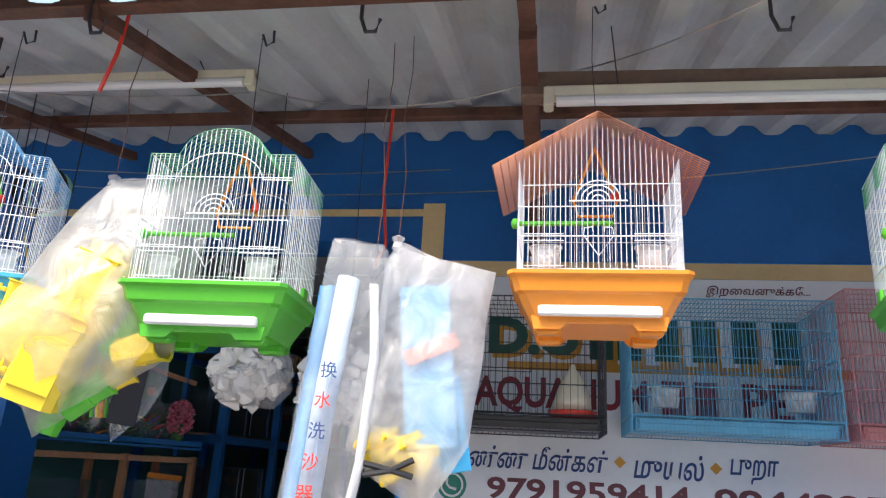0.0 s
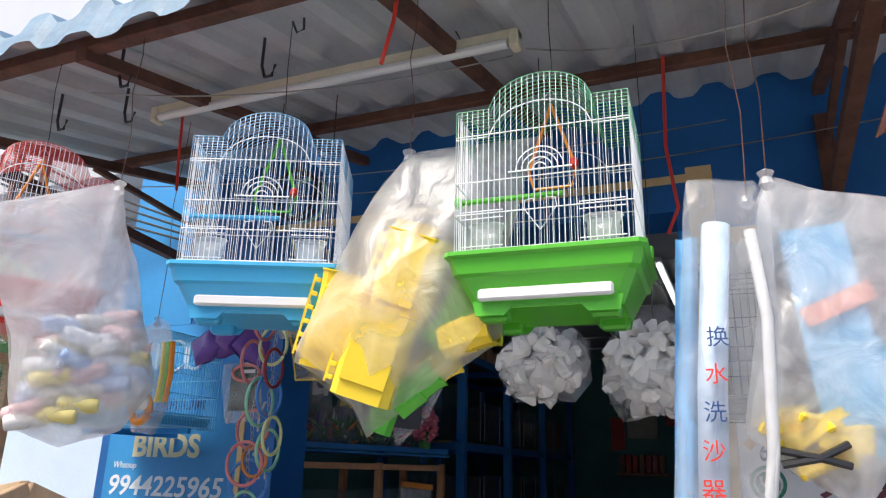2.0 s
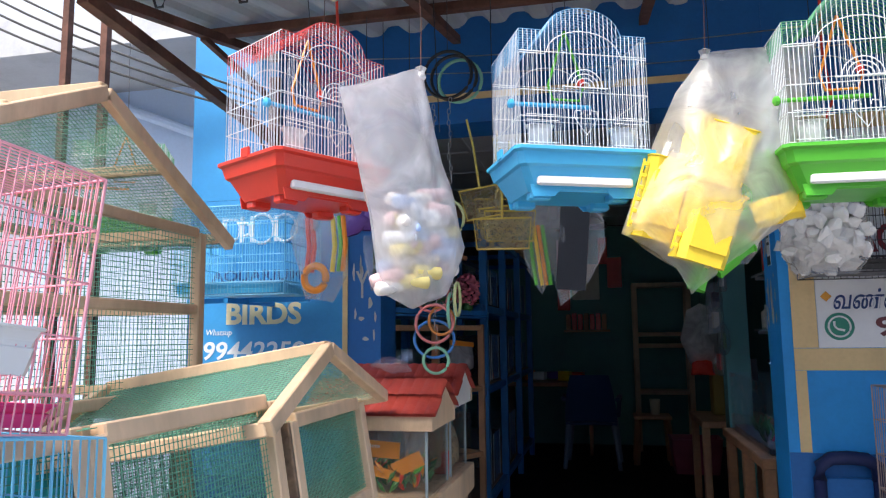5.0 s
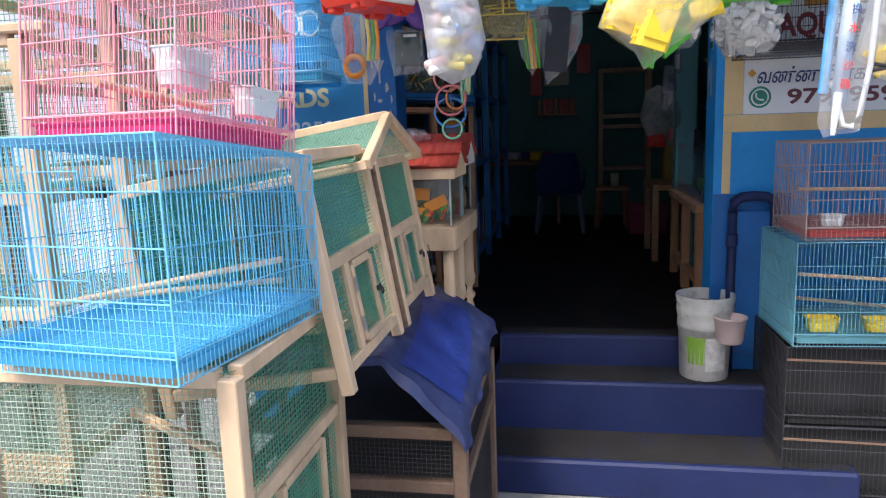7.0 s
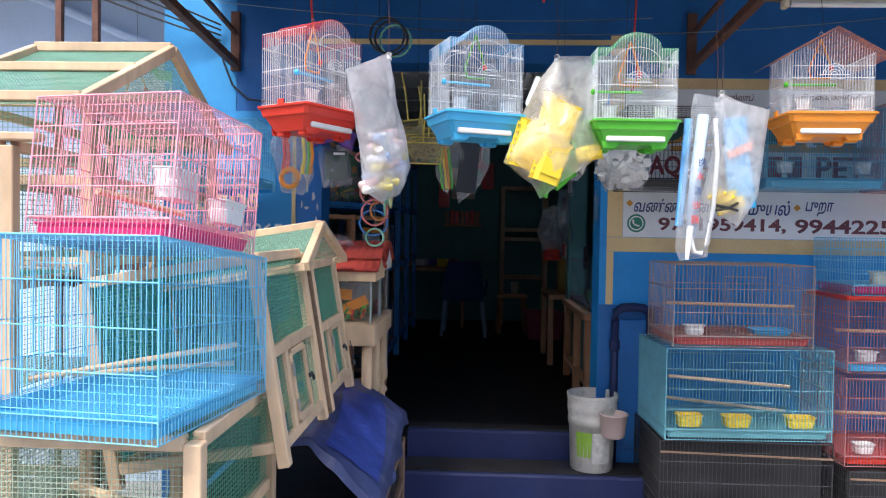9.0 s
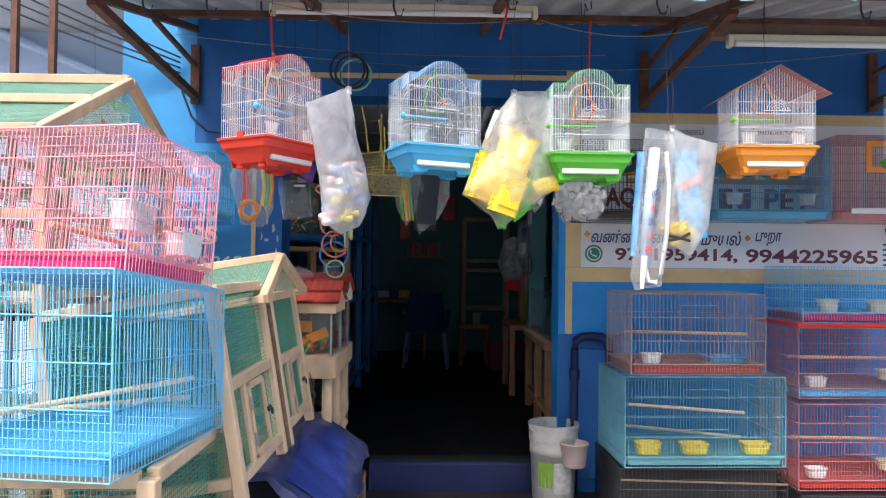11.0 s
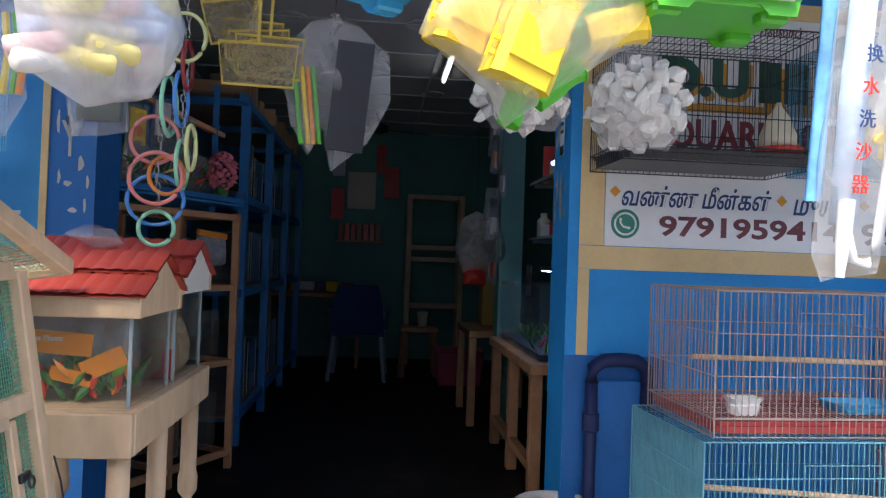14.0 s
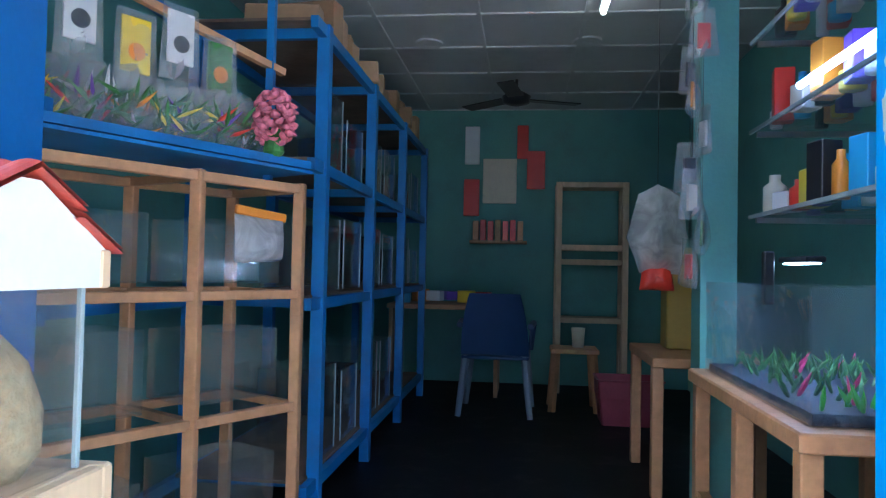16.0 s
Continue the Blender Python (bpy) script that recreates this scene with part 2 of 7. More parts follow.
# ---- mesh tools ----
class Shape:
    """Vertices and faces of one mesh."""

    def __init__(self):
        self.v, self.f = [], []

    def add(self, verts, faces, m=None):
        k = len(self.v)
        self.v += [tuple(m @ Vector(p)) if m else tuple(p) for p in verts]
        self.f += [tuple(i + k for i in f) for f in faces]
        return self

    def box(self, c, s, m=None, bevel=0.0):
        x, y, z = (q / 2 for q in s)
        if bevel:
            b = min(bevel, x * 0.45, y * 0.45, z * 0.45)
            ring = lambda g, h: [(-x + g, -y, h), (x - g, -y, h), (x, -y + g, h), (x, y - g, h), (x - g, y, h), (-x + g, y, h), (-x, y - g, h), (-x, -y + g, h)]
            inset = lambda h: [(p[0] * (x - b) / x, p[1] * (y - b) / y, h) for p in ring(b, 0)]
            vs = inset(-z) + ring(b, -z + b) + ring(b, z - b) + inset(z)
            fs = [tuple(range(7, -1, -1)), tuple(range(24, 32))]
            fs += [(r * 8 + i, r * 8 + (i + 1) % 8, r * 8 + 8 + (i + 1) % 8, r * 8 + 8 + i) for r in range(3) for i in range(8)]
        else:
            vs = [(i, j, k) for k in (-z, z) for j in (-y, y) for i in (-x, x)]
            fs = [(0, 2, 3, 1), (4, 5, 7, 6), (0, 1, 5, 4), (2, 6, 7, 3), (0, 4, 6, 2), (1, 3, 7, 5)]
        vs = [(p[0] + c[0], p[1] + c[1], p[2] + c[2]) for p in vs]
        return self.add(vs, fs, m)

    def bar(self, a, b, w, h=None, up=(0, 0, 1), bevel=0.0):
        """A squared bar from a to b."""
        a, b = Vector(a), Vector(b)
        d = b - a
        side = d.cross(Vector(up))
        if side.length < 1e-6:
            side = Vector((1, 0, 0))
        side.normalize()
        top = side.cross(d).normalized()
        m = Matrix((side, d.normalized(), top)).transposed().to_4x4()
        m.translation = (a + b) / 2
        return self.box((0, 0, 0), (w, d.length, h or w), m, bevel)

    def wire(self, pts, r=0.001, sides=4, closed=False, cap=True):
        """A round wire or pipe through the points."""
        pts = [Vector(p) for p in pts]
        n, k = len(pts), len(self.v)
        for i, p in enumerate(pts):
            d = (pts[(i + 1) % n] - pts[i - 1]) if closed else (pts[min(i + 1, n - 1)] - pts[max(i - 1, 0)])
            d.normalize()
            u = d.cross(Vector((0.13, 0.27, 1)) if abs(d.z) < 0.9 else Vector((1, 0.21, 0))).normalized()
            w = d.cross(u)
            rr = r[i] if isinstance(r, (list, tuple)) else r
            self.v += [tuple(p + rr * (u * math.cos(q) + w * math.sin(q))) for q in (2 * math.pi * j / sides + 0.6 for j in range(sides))]
        for i in range(n if closed else n - 1):
            for j in range(sides):
                a, b = k + i * sides, k + ((i + 1) % n) * sides
                self.f.append((a + j, a + (j + 1) % sides, b + (j + 1) % sides, b + j))
        if cap and not closed:
            self.f += [tuple(k + j for j in reversed(range(sides))), tuple(k + (n - 1) * sides + j for j in range(sides))]
        return self

    def ring(self, c, radius, r, axis="y", turns=24, sides=8, squash=1.0):
        pts = []
        for i in range(turns):
            q = 2 * math.pi * i / turns
            x, y = radius * math.cos(q), radius * squash * math.sin(q)
            pts.append(Vector(c) + Vector({"x": (0, x, y), "y": (x, 0, y), "z": (x, y, 0)}[axis]))
        return self.wire(pts, r, sides, True)

    def lathe(self, c, profile, n=24, m=None, caps=True):
        vs, fs = [], []
        for r, z in profile:
            vs += [(c[0] + r * math.cos(2 * math.pi * j / n), c[1] + r * math.sin(2 * math.pi * j / n), c[2] + z) for j in range(n)]
        for i in range(len(profile) - 1):
            fs += [(i * n + j, i * n + (j + 1) % n, (i + 1) * n + (j + 1) % n, (i + 1) * n + j) for j in range(n)]
        if caps:
            fs += [tuple(range(n - 1, -1, -1)), tuple(range((len(profile) - 1) * n, len(profile) * n))]
        return self.add(vs, fs, m)

    def grid(self, fn, nu, nv, close=False):
        """A sheet whose points are fn(u, v), with u and v from 0 to 1."""
        vs = [fn(i / nu, j / nv) for j in range(nv + 1) for i in range(nu + 1)]
        return self.add(vs, [(j * (nu + 1) + i, j * (nu + 1) + i + 1, (j + 1) * (nu + 1) + i + 1, (j + 1) * (nu + 1) + i) for j in range(nv) for i in range(nu)])

    def prism(self, outline, y0, y1, m=None):
        """An outline in x and z pulled along y."""
        n = len(outline)
        vs = [(x, y0, z) for x, z in outline] + [(x, y1, z) for x, z in outline]
        fs = [tuple(range(n)), tuple(range(2 * n - 1, n - 1, -1))] + [(i, i + n, (i + 1) % n + n, (i + 1) % n) for i in range(n)]
        return self.add(vs, fs, m)

    def mesh(self, name, material, smooth=False):
        me = bpy.data.meshes.new(name)
        me.from_pydata(self.v, [], self.f)
        me.materials.append(material)
        if smooth:
            me.polygons.foreach_set("use_smooth", [True] * len(me.polygons))
        me.update()
        return me


def thing(name, m, label, category, group="", kind=""):
    """An Empty at the base of a thing that parents its parts."""
    ob = new(name)
    ob.empty_display_size = 0.05
    ob.matrix_world = m
    return tagged(ob, label, category, group, kind)


def part(name, s, material, parent=None, label="", smooth=False):
    ob = new(name, s.mesh(name, material, smooth))
    ob.parent = parent
    return tagged(ob, label) if label else ob


def solid(name, s, material, label, category, m=None, kind="", smooth=False, group=""):
    """A thing that is one mesh."""
    ob = new(name, s.mesh(name, material, smooth))
    if m:
        ob.matrix_world = m
    return tagged(ob, label, category, group, kind)


def letters(name, words, material, parent, place, height, width=0.0, shear=0.0, depth=0.002, m=None, fat=0.0):
    """Raised lettering facing -y; place is its lower left corner."""
    cu = bpy.data.curves.new(name, "FONT")
    cu.body, cu.size, cu.extrude, cu.shear, cu.resolution_u, cu.offset = words, 1.0, 0.01, shear, 3, fat
    tmp = bpy.data.objects.new(name, cu)
    scene.collection.objects.link(tmp)
    dg = bpy.context.evaluated_depsgraph_get()
    me = bpy.data.meshes.new_from_object(tmp.evaluated_get(dg))
    bpy.data.objects.remove(tmp)
    if not me.vertices:
        return None
    co = np.array([v.co[:] for v in me.vertices])
    lo, hi = co.min(0), co.max(0)
    sc = height / max(hi[1] - lo[1], 1e-6)
    sx = width / max(hi[0] - lo[0], 1e-6) if width else sc
    pts = np.stack([(co[:, 0] - lo[0]) * sx + place[0], place[1] - (co[:, 2] - lo[2]) / max(hi[2] - lo[2], 1e-6) * depth, (co[:, 1] - lo[1]) * sc + place[2]], 1)
    if m:
        pts = np.array([(m @ Vector(p))[:] for p in pts])
    me.vertices.foreach_set("co", pts.ravel())
    me.materials.clear()
    me.materials.append(material)
    me.update()
    ob = new(name, me)
    ob.parent = parent
    return ob


def rnd(a, b):
    return random.uniform(a, b)


# ---- ground and shop front ----
WALL_Y, WALL_T, DOOR_L, DOOR_R, FLOOR_Z, LINTEL = 2.94, 0.23, -2.11, -0.49, 0.605, 2.74
s = Shape().grid(lambda u, v: ((u - 0.5) * 400, (v - 0.5) * 400, 0), 40, 40)
solid("ground", s, GROUND, "dusty grey concrete street ground", "ground", kind="structure")


def wall(name, x0, x1, y0, y1, z0, z1, material, label):
    return solid(name, Shape().box(((x0 + x1) / 2, (y0 + y1) / 2, (z0 + z1) / 2), (x1 - x0, y1 - y0, z1 - z0)), material, label, "wall", kind="structure")


wall_left = wall("wall_front_left", -3.05, DOOR_L, WALL_Y, WALL_Y + WALL_T, 0, 3.3, WALL_DEEP, "blue painted shop wall beside the doorway")
wall_right = wall("wall_front_right", DOOR_R, 4.2, WALL_Y, WALL_Y + WALL_T, 0, 3.3, WALL_BLUE, "bright blue painted shop wall with lettered sign")
wall_top = wall("wall_front_lintel", DOOR_L, DOOR_R, WALL_Y, WALL_Y + WALL_T, LINTEL, 3.3, WALL_DEEP, "deep blue lintel wall over the open doorway")


def panel(name, parent, x0, x1, z0, z1, material, proud=0.004, label=""):
    return part(name, Shape().box(((x0 + x1) / 2, WALL_Y - proud / 2, (z0 + z1) / 2), (x1 - x0, proud, z1 - z0)), material, parent, label)


# Shade below the awning is put into this panel's deeper blue.
panel("upper_paint", wall_right, DOOR_R, 4.2, 2.665, 3.3, WALL_DEEP, 0.003, "deep blue with the awning's shade put into the colour")
panel("sign_band_top", wall_right, -0.36, 4.2, 2.6, 2.66, YELLOW_BAND, 0.005, "ochre painted band")
panel("sign_band_bottom", wall_right, -0.45, 4.2, 1.665, 1.748, YELLOW_BAND, 0.005, "ochre painted band")
panel("sign_band_side", wall_right, -0.45, -0.362, 1.75, 2.9, YELLOW_BAND, 0.005, "ochre painted band")
panel("jamb_line", wall_right, -0.45, -0.41, 1.36, 1.664, YELLOW_BAND, 0.005, "ochre painted line")
panel("sign_board", wall_right, -0.36, 1.62, 1.75, 2.598, SIGN_WHITE, 0.006, "white painted sign with blue and maroon lettering")
panel("dado", wall_right, DOOR_R + 0.002, -0.12, 0, 1.358, WALL_DEEP, 0.004, "dark blue lower paint")
panel("lintel_line", wall_top, DOOR_L, DOOR_R, 2.845, 2.875, YELLOW_BAND, 0.005, "ochre painted line")
part("lintel_line", Shape().box((-0.425, WALL_Y - 0.004, 2.86), (0.128, 0.006, 0.03)), YELLOW_BAND, wall_right)
panel("lintel_line", wall_left, -2.2, DOOR_L, 2.845, 2.875, YELLOW_BAND, 0.005)
panel("edge_line", wall_left, -2.285, -2.262, 1.2, 2.45, YELLOW_BAND, 0.006, "ochre painted line")
panel("lower_sign", wall_left, -3.0, -2.286, 1.2, 2.45, SIGN_BLUE, 0.004, "sky blue painted sign")
# Wall past the awning's shade, its daylight put into the paler blue.
panel("upper_sign", wall_left, -3.05, -2.62, 2.452, 3.3, SIGN_BLUE, 0.004, "paler blue with daylight put into the colour")
# worn plaster where paint has flaked from both jambs
for i in range(48):
    q = Shape()
    x = DOOR_R - 0.0015 - 0.00002 * i
    zc, yc = rnd(1.85, 2.75), WALL_Y + 0.06 + 0.11 * ((i * 7) % 3) / 2 + rnd(-0.03, 0.03)
    n, rz, ry = 9, rnd(0.012, 0.085), rnd(0.005, 0.024)
    q.add([(x, yc + ry * math.cos(j * 2 * math.pi / n) * rnd(0.5, 1.2), zc + rz * math.sin(j * 2 * math.pi / n) * rnd(0.6, 1.3)) for j in range(n)], [tuple(range(n - 1, -1, -1))])
    part("flaked_patch", q, PLASTER, wall_right, "bare plaster patch")
for i in range(9):
    q = Shape()
    zc, xc, n = rnd(1.75, 2.2), rnd(-2.24, -2.13), 8
    rz, rx = rnd(0.008, 0.05), rnd(0.005, 0.016)
    q.add([(xc + rx * math.cos(j * 2 * math.pi / n) * rnd(0.5, 1.3), WALL_Y - 0.0015, zc + rz * math.sin(j * 2 * math.pi / n) * rnd(0.6, 1.3)) for j in range(n)], [tuple(range(n - 1, -1, -1))])
    part("flaked_patch", q, PLASTER, wall_left, "bare plaster patch")
s = Shape().box((DOOR_R - 0.002, WALL_Y + 0.115, 2.16), (0.002, 0.05, 0.16))
st = part("sticker", s, PL_WHITE, wall_right, "small white and black sticker")
part("sticker_band", Shape().box((DOOR_R - 0.0035, WALL_Y + 0.115, 2.1), (0.002, 0.05, 0.035)), PL_BLACK, st)
for zz in (2.17, 2.2):
    part("print_bar", Shape().box((DOOR_R - 0.0035, WALL_Y + 0.115, zz), (0.002, 0.034, 0.012)), PL_BLACK, st)

# painted lettering of the signs
Y = WALL_Y - 0.006
letters("lettering", "வண்ண மீன்கள்", TEXT_NAVY, wall_right, (-0.3, Y, 1.895), 0.08, 0.56, 0.25, fat=0.012)
letters("lettering", "முயல்", TEXT_NAVY, wall_right, (0.345, Y, 1.885), 0.085, 0.235, 0.25, fat=0.012)
letters("lettering", "புறா", TEXT_NAVY, wall_right, (0.665, Y, 1.885), 0.08, 0.16, 0.25, fat=0.012)
letters("lettering", "9791959414,", TEXT_BROWN, wall_right, (-0.16, Y, 1.78), 0.085, 0.72, fat=0.025)
letters("lettering", "9944225965", TEXT_BROWN, wall_right, (0.61, Y, 1.785), 0.082, 0.78, fat=0.025)
letters("lettering", "எல்லாப்", TEXT_BROWN, wall_right, (0.2, Y, 2.535), 0.04, 0.16, 0.2, fat=0.01)
letters("lettering", "இறைவனுக்கே...", TEXT_BROWN, wall_right, (0.62, Y, 2.53), 0.045, 0.36, 0.2, fat=0.01)
letters("lettering", "D.U", TEXT_GREEN, wall_right, (-0.17, Y - 0.003, 2.3), 0.14, 0.33, fat=0.05)
letters("lettering_shade", "D.U", GOLD_PAINT, wall_right, (-0.155, Y, 2.285), 0.14, 0.33, fat=0.05)
letters("lettering", "AQUARIUM", TEXT_RED, wall_right, (-0.22, Y, 2.09), 0.13, 0.62, fat=0.03)
letters("lettering", "PET", TEXT_RED, wall_right, (0.72, Y, 2.09), 0.13, 0.28, fat=0.03)
for x in (0.2, 0.3, 0.43, 0.56, 0.7, 0.84):
    panel("letter_shape", wall_right, x, x + 0.085, 2.29, 2.44, TEXT_GREEN, 0.008)
    panel("letter_shade", wall_right, x + 0.02, x + 0.1, 2.27, 2.42, GOLD_PAINT, 0.007)
for x in (0.45, 0.56):
    panel("letter_shape", wall_right, x, x + 0.08, 2.09, 2.22, TEXT_RED, 0.008)
panel("amber_bar", wall_right, -0.1, 1.1, 2.245, 2.275, GOLD_PAINT, 0.0075)
for x, z in ((-0.325, 1.945), (0.3, 1.935), (0.62, 1.93)):
    part("diamond_mark", Shape().lathe((0, 0, 0), [(0.02, 0), (0.02, 0.002)], 4, pose(x, Y, z, 90)), GOLD_PAINT, wall_right)
m = pose(-0.285, Y, 1.83, 90)
part("round_mark", Shape().lathe((0, 0, 0), [(0.052, 0), (0.052, 0.002)], 36, m), LOGO_GREEN, wall_right, "round green mark with white ring")
part("round_mark_ring", Shape().ring((-0.285, Y - 0.002, 1.83), 0.038, 0.004, "y", 32, 6), PL_WHITE, wall_right)
q = Shape().wire([(-0.303, Y - 0.003, 1.85), (-0.303, Y - 0.003, 1.832), (-0.292, Y - 0.003, 1.82), (-0.268, Y - 0.003, 1.815)], [0.005, 0.004, 0.004, 0.005], 6)
part("round_mark_stroke", q, PL_WHITE, wall_right)
for i in range(5):
    panel("small_print", wall_right, 1.42, 1.42 + rnd(0.1, 0.18), 1.775 + i * 0.03, 1.785 + i * 0.03, TEXT_NAVY, 0.008)
part("ear_drawing", Shape().wire([(1.5, Y, 1.8), (1.47, Y, 1.9), (1.45, Y, 1.99), (1.5, Y, 2.02), (1.54, Y, 1.95), (1.56, Y, 1.85)], [0.012, 0.02, 0.022, 0.02, 0.02, 0.014], 6), TEXT_BROWN, wall_right)
letters("lettering", "BIRDS", TEXT_CREAM, wall_left, (-2.85, Y + 0.002, 1.87), 0.1, 0.37, fat=0.035)
letters("lettering", "9944225965", TEXT_WHITE, wall_left, (-2.96, Y + 0.002, 1.71), 0.085, 0.62, 0.15, fat=0.015)
letters("lettering", "Whatsup", TEXT_WHITE, wall_left, (-2.95, Y + 0.002, 1.815), 0.035, 0.13, 0.2)
letters("lettering", "AQUARIUM", TEXT_NAVY, wall_left, (-2.93, Y + 0.002, 2.06), 0.06, 0.45, fat=0.02)
for x, w in ((-2.92, 0.03), (-2.87, 0.07), (-2.78, 0.03), (-2.73, 0.1), (-2.61, 0.09)):
    q = Shape()
    q.ring((x + w / 2, Y + 0.002, 2.31), w / 2 + 0.012, 0.008, "y", 14, 6, 1.1).bar((x, Y, 2.25), (x, Y, 2.37), 0.02, 0.004)
    part("script_stroke", q, TEXT_WHITE, wall_left)
letters("lettering", "Y", PLASTER, wall_left, (-2.225, Y + 0.006, 1.98), 0.12, 0.06)

# steps and floor
for i, (y0, z0, z1) in enumerate(((2.33, 0, 0.177), (2.68, 0, 0.437), (2.94, 0, FLOOR_Z))):
    y1 = 3.1
    ob = solid("step", Shape().box((-0.78, (y0 + y1) / 2, (z0 + z1) / 2), (1.66 if i < 2 else 1.61, y1 - y0, z1 - z0), None, 0.012), STEP_BLUE, "worn navy painted entrance step", "step", kind="structure")
    part("tread", Shape().box((-0.78, (y0 + y1) / 2 + 0.01, z1 + 0.002), (1.6, y1 - y0 - 0.05, 0.006)), TREAD, ob, "dark worn tread")
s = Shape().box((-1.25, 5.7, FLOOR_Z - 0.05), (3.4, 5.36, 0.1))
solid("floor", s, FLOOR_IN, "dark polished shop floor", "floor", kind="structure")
wall("wall_back", -2.75, 0.5, 8.2, 8.4, 0, 3.3, TEAL_WALL, "teal painted back wall of the shop")
wall("wall_inner_left", -2.95, -2.75, 3.17, 8.4, 0, 3.3, TEAL_WALL, "teal painted side wall of the shop")
wall("wall_inner_right", 0.3, 0.5, 3.17, 8.2, 0, 3.3, TEAL_WALL, "teal painted side wall of the shop")
s = Shape().box((-1.2, 5.78, 3.1), (3.5, 5.2, 0.1))
for i in range(9):
    s.box((-1.2, 3.4 + i * 0.6, 3.047), (3.2, 0.025, 0.012))
for i in range(6):
    s.box((-2.6 + i * 0.6, 5.7, 3.045), (0.025, 5.1, 0.012))
for x, y in ((-0.95, 4.6), (-1.7, 4.6), (-1.75, 6.3), (-0.75, 6.3)):
    s.lathe((x, y, 3.038), [(0.09, 0.02), (0.09, 0), (0.06, 0.01)], 20)
solid("ceiling", s, CEIL, "grey panelled shop ceiling with round vents", "ceiling", kind="structure")
solid("roof_slab", Shape().box((-0.5, 6.05, 3.4), (9, 6.16, 0.2)), ROOF_MAT, "flat concrete roof over the shop", "roof", kind="structure")

# ---- awning ----
ROOF_IN, ROOF_OUT, ROOF_L, ROOF_R = (2.94, 3.17), (1.5, 2.85), -2.75, 4.0


def roof_z(y):
    return ROOF_IN[1] + (ROOF_OUT[1] - ROOF_IN[1]) * (ROOF_IN[0] - y) / (ROOF_IN[0] - ROOF_OUT[0])


awning = thing("awning", pose(0, 0, 0), "grey corrugated sheet awning on rusty iron frame", "awning", kind="structure")
sheets, n = 7, 10
for k in range(sheets):
    x0, x1 = ROOF_L + (ROOF_R - ROOF_L) * k / sheets, ROOF_L + (ROOF_R - ROOF_L) * (k + 1) / sheets + 0.05
    q = Shape()
    wave = lambda x: 0.022 * math.tanh(2.2 * math.sin(2 * math.pi * x / 0.19))
    for off in (0, 0.006):
        q.grid(lambda u, v: (x0 + (x1 - x0) * u, 1.46 + v * 1.51, roof_z(1.46 + v * 1.51) + wave(x0 + (x1 - x0) * u) + 0.03 + off + 0.004 * (k % 2)), 60, 3)
    part("roof_sheet", q, ROOF_MAT, awning)
    q = Shape()
    q.grid(lambda u, v: (x0 + (x1 - x0) * u, 1.45 - 0.035 * v, roof_z(1.46) + wave(x0 + (x1 - x0) * u) * (1 - 0.3 * v) + 0.045 - 0.105 * v + 0.012 * math.sin(9 * (x0 + u)) * v), 60, 4)
    q.grid(lambda u, v: (x0 + (x1 - x0) * u, 1.45 + 0.5 * v, roof_z(1.45 + 0.5 * v) + wave(x0 + (x1 - x0) * u) + 0.046), 60, 2)
    part("edge_sheet", q, ROOF_LIP, awning, "faded blue plastic sheet")
for y, w in ((1.52, 0.04), (2.45, 0.035)):
    part("cross_beam", Shape().bar((ROOF_L + 0.05, y, roof_z(y) - 0.022), (ROOF_R, y, roof_z(y) - 0.022), w, 0.038, bevel=0.004), RUST, awning, "rusty iron beam")
for x in (-2.62, -1.75, -0.95, 0.0, 1.35, 2.7):
    part("rafter", Shape().bar((x, 1.5, roof_z(1.5) - 0.05), (x, 2.92, roof_z(2.92) - 0.05), 0.035, 0.035), RUST, awning)
for x in (-2.62, 0.0, 1.35, 2.7):
    part("strut", Shape().bar((x, 2.92, 2.72), (x, 1.66, roof_z(1.66) - 0.07), 0.04, 0.04), RUST, awning)
    part("wall_plate", Shape().bar((x, 2.92, 2.68), (x, 2.92, 3.02), 0.05, 0.03, (0, 1, 0)), RUST, awning)
    part("strut", Shape().bar((x, 2.92, 2.9), (x, 2.3, roof_z(2.3) - 0.07), 0.022, 0.022), RUST, awning)
part("timber_beam", Shape().bar((-0.02, 1.86, 2.79), (2.6, 1.86, 2.76), 0.05, 0.07, bevel=0.006), TIMBER, awning, "weathered timber beam")


def batten(x0, x1, y, z, label):
    """An unlit tube fitting."""
    t = thing("tube_light", pose((x0 + x1) / 2, y, z), label, "tube light", "tube lights under the awning")
    h = (x1 - x0) / 2
    part("housing", Shape().box((0, 0, 0.012), (2 * h, 0.035, 0.03), None, 0.004), PL_CREAM, t)
    part("tube", Shape().wire([(-h + 0.03, -0.012, -0.014), (h - 0.03, -0.012, -0.014)], 0.013, 10), PL_WHITE, t)
    for sx in (-1, 1):
        part("end_cap", Shape().box((sx * (h - 0.012), -0.004, -0.004), (0.024, 0.042, 0.05), None, 0.004), PL_CREAM, t)
    for sx in (-0.72, 0.72):
        part("tie", Shape().wire([(sx * h, -0.02, -0.02), (sx * h + 0.006, 0.022, 0.03), (sx * h - 0.01, 0.0, roof_z(y) - z + 0.01)], 0.002), BLACK_WIRE, t)


batten(-1.965, -0.765, 1.955, 2.895, "cream unlit tube light tied under the awning")
batten(0.035, 1.255, 1.815, 2.735, "cream unlit tube light fixed below a timber beam")
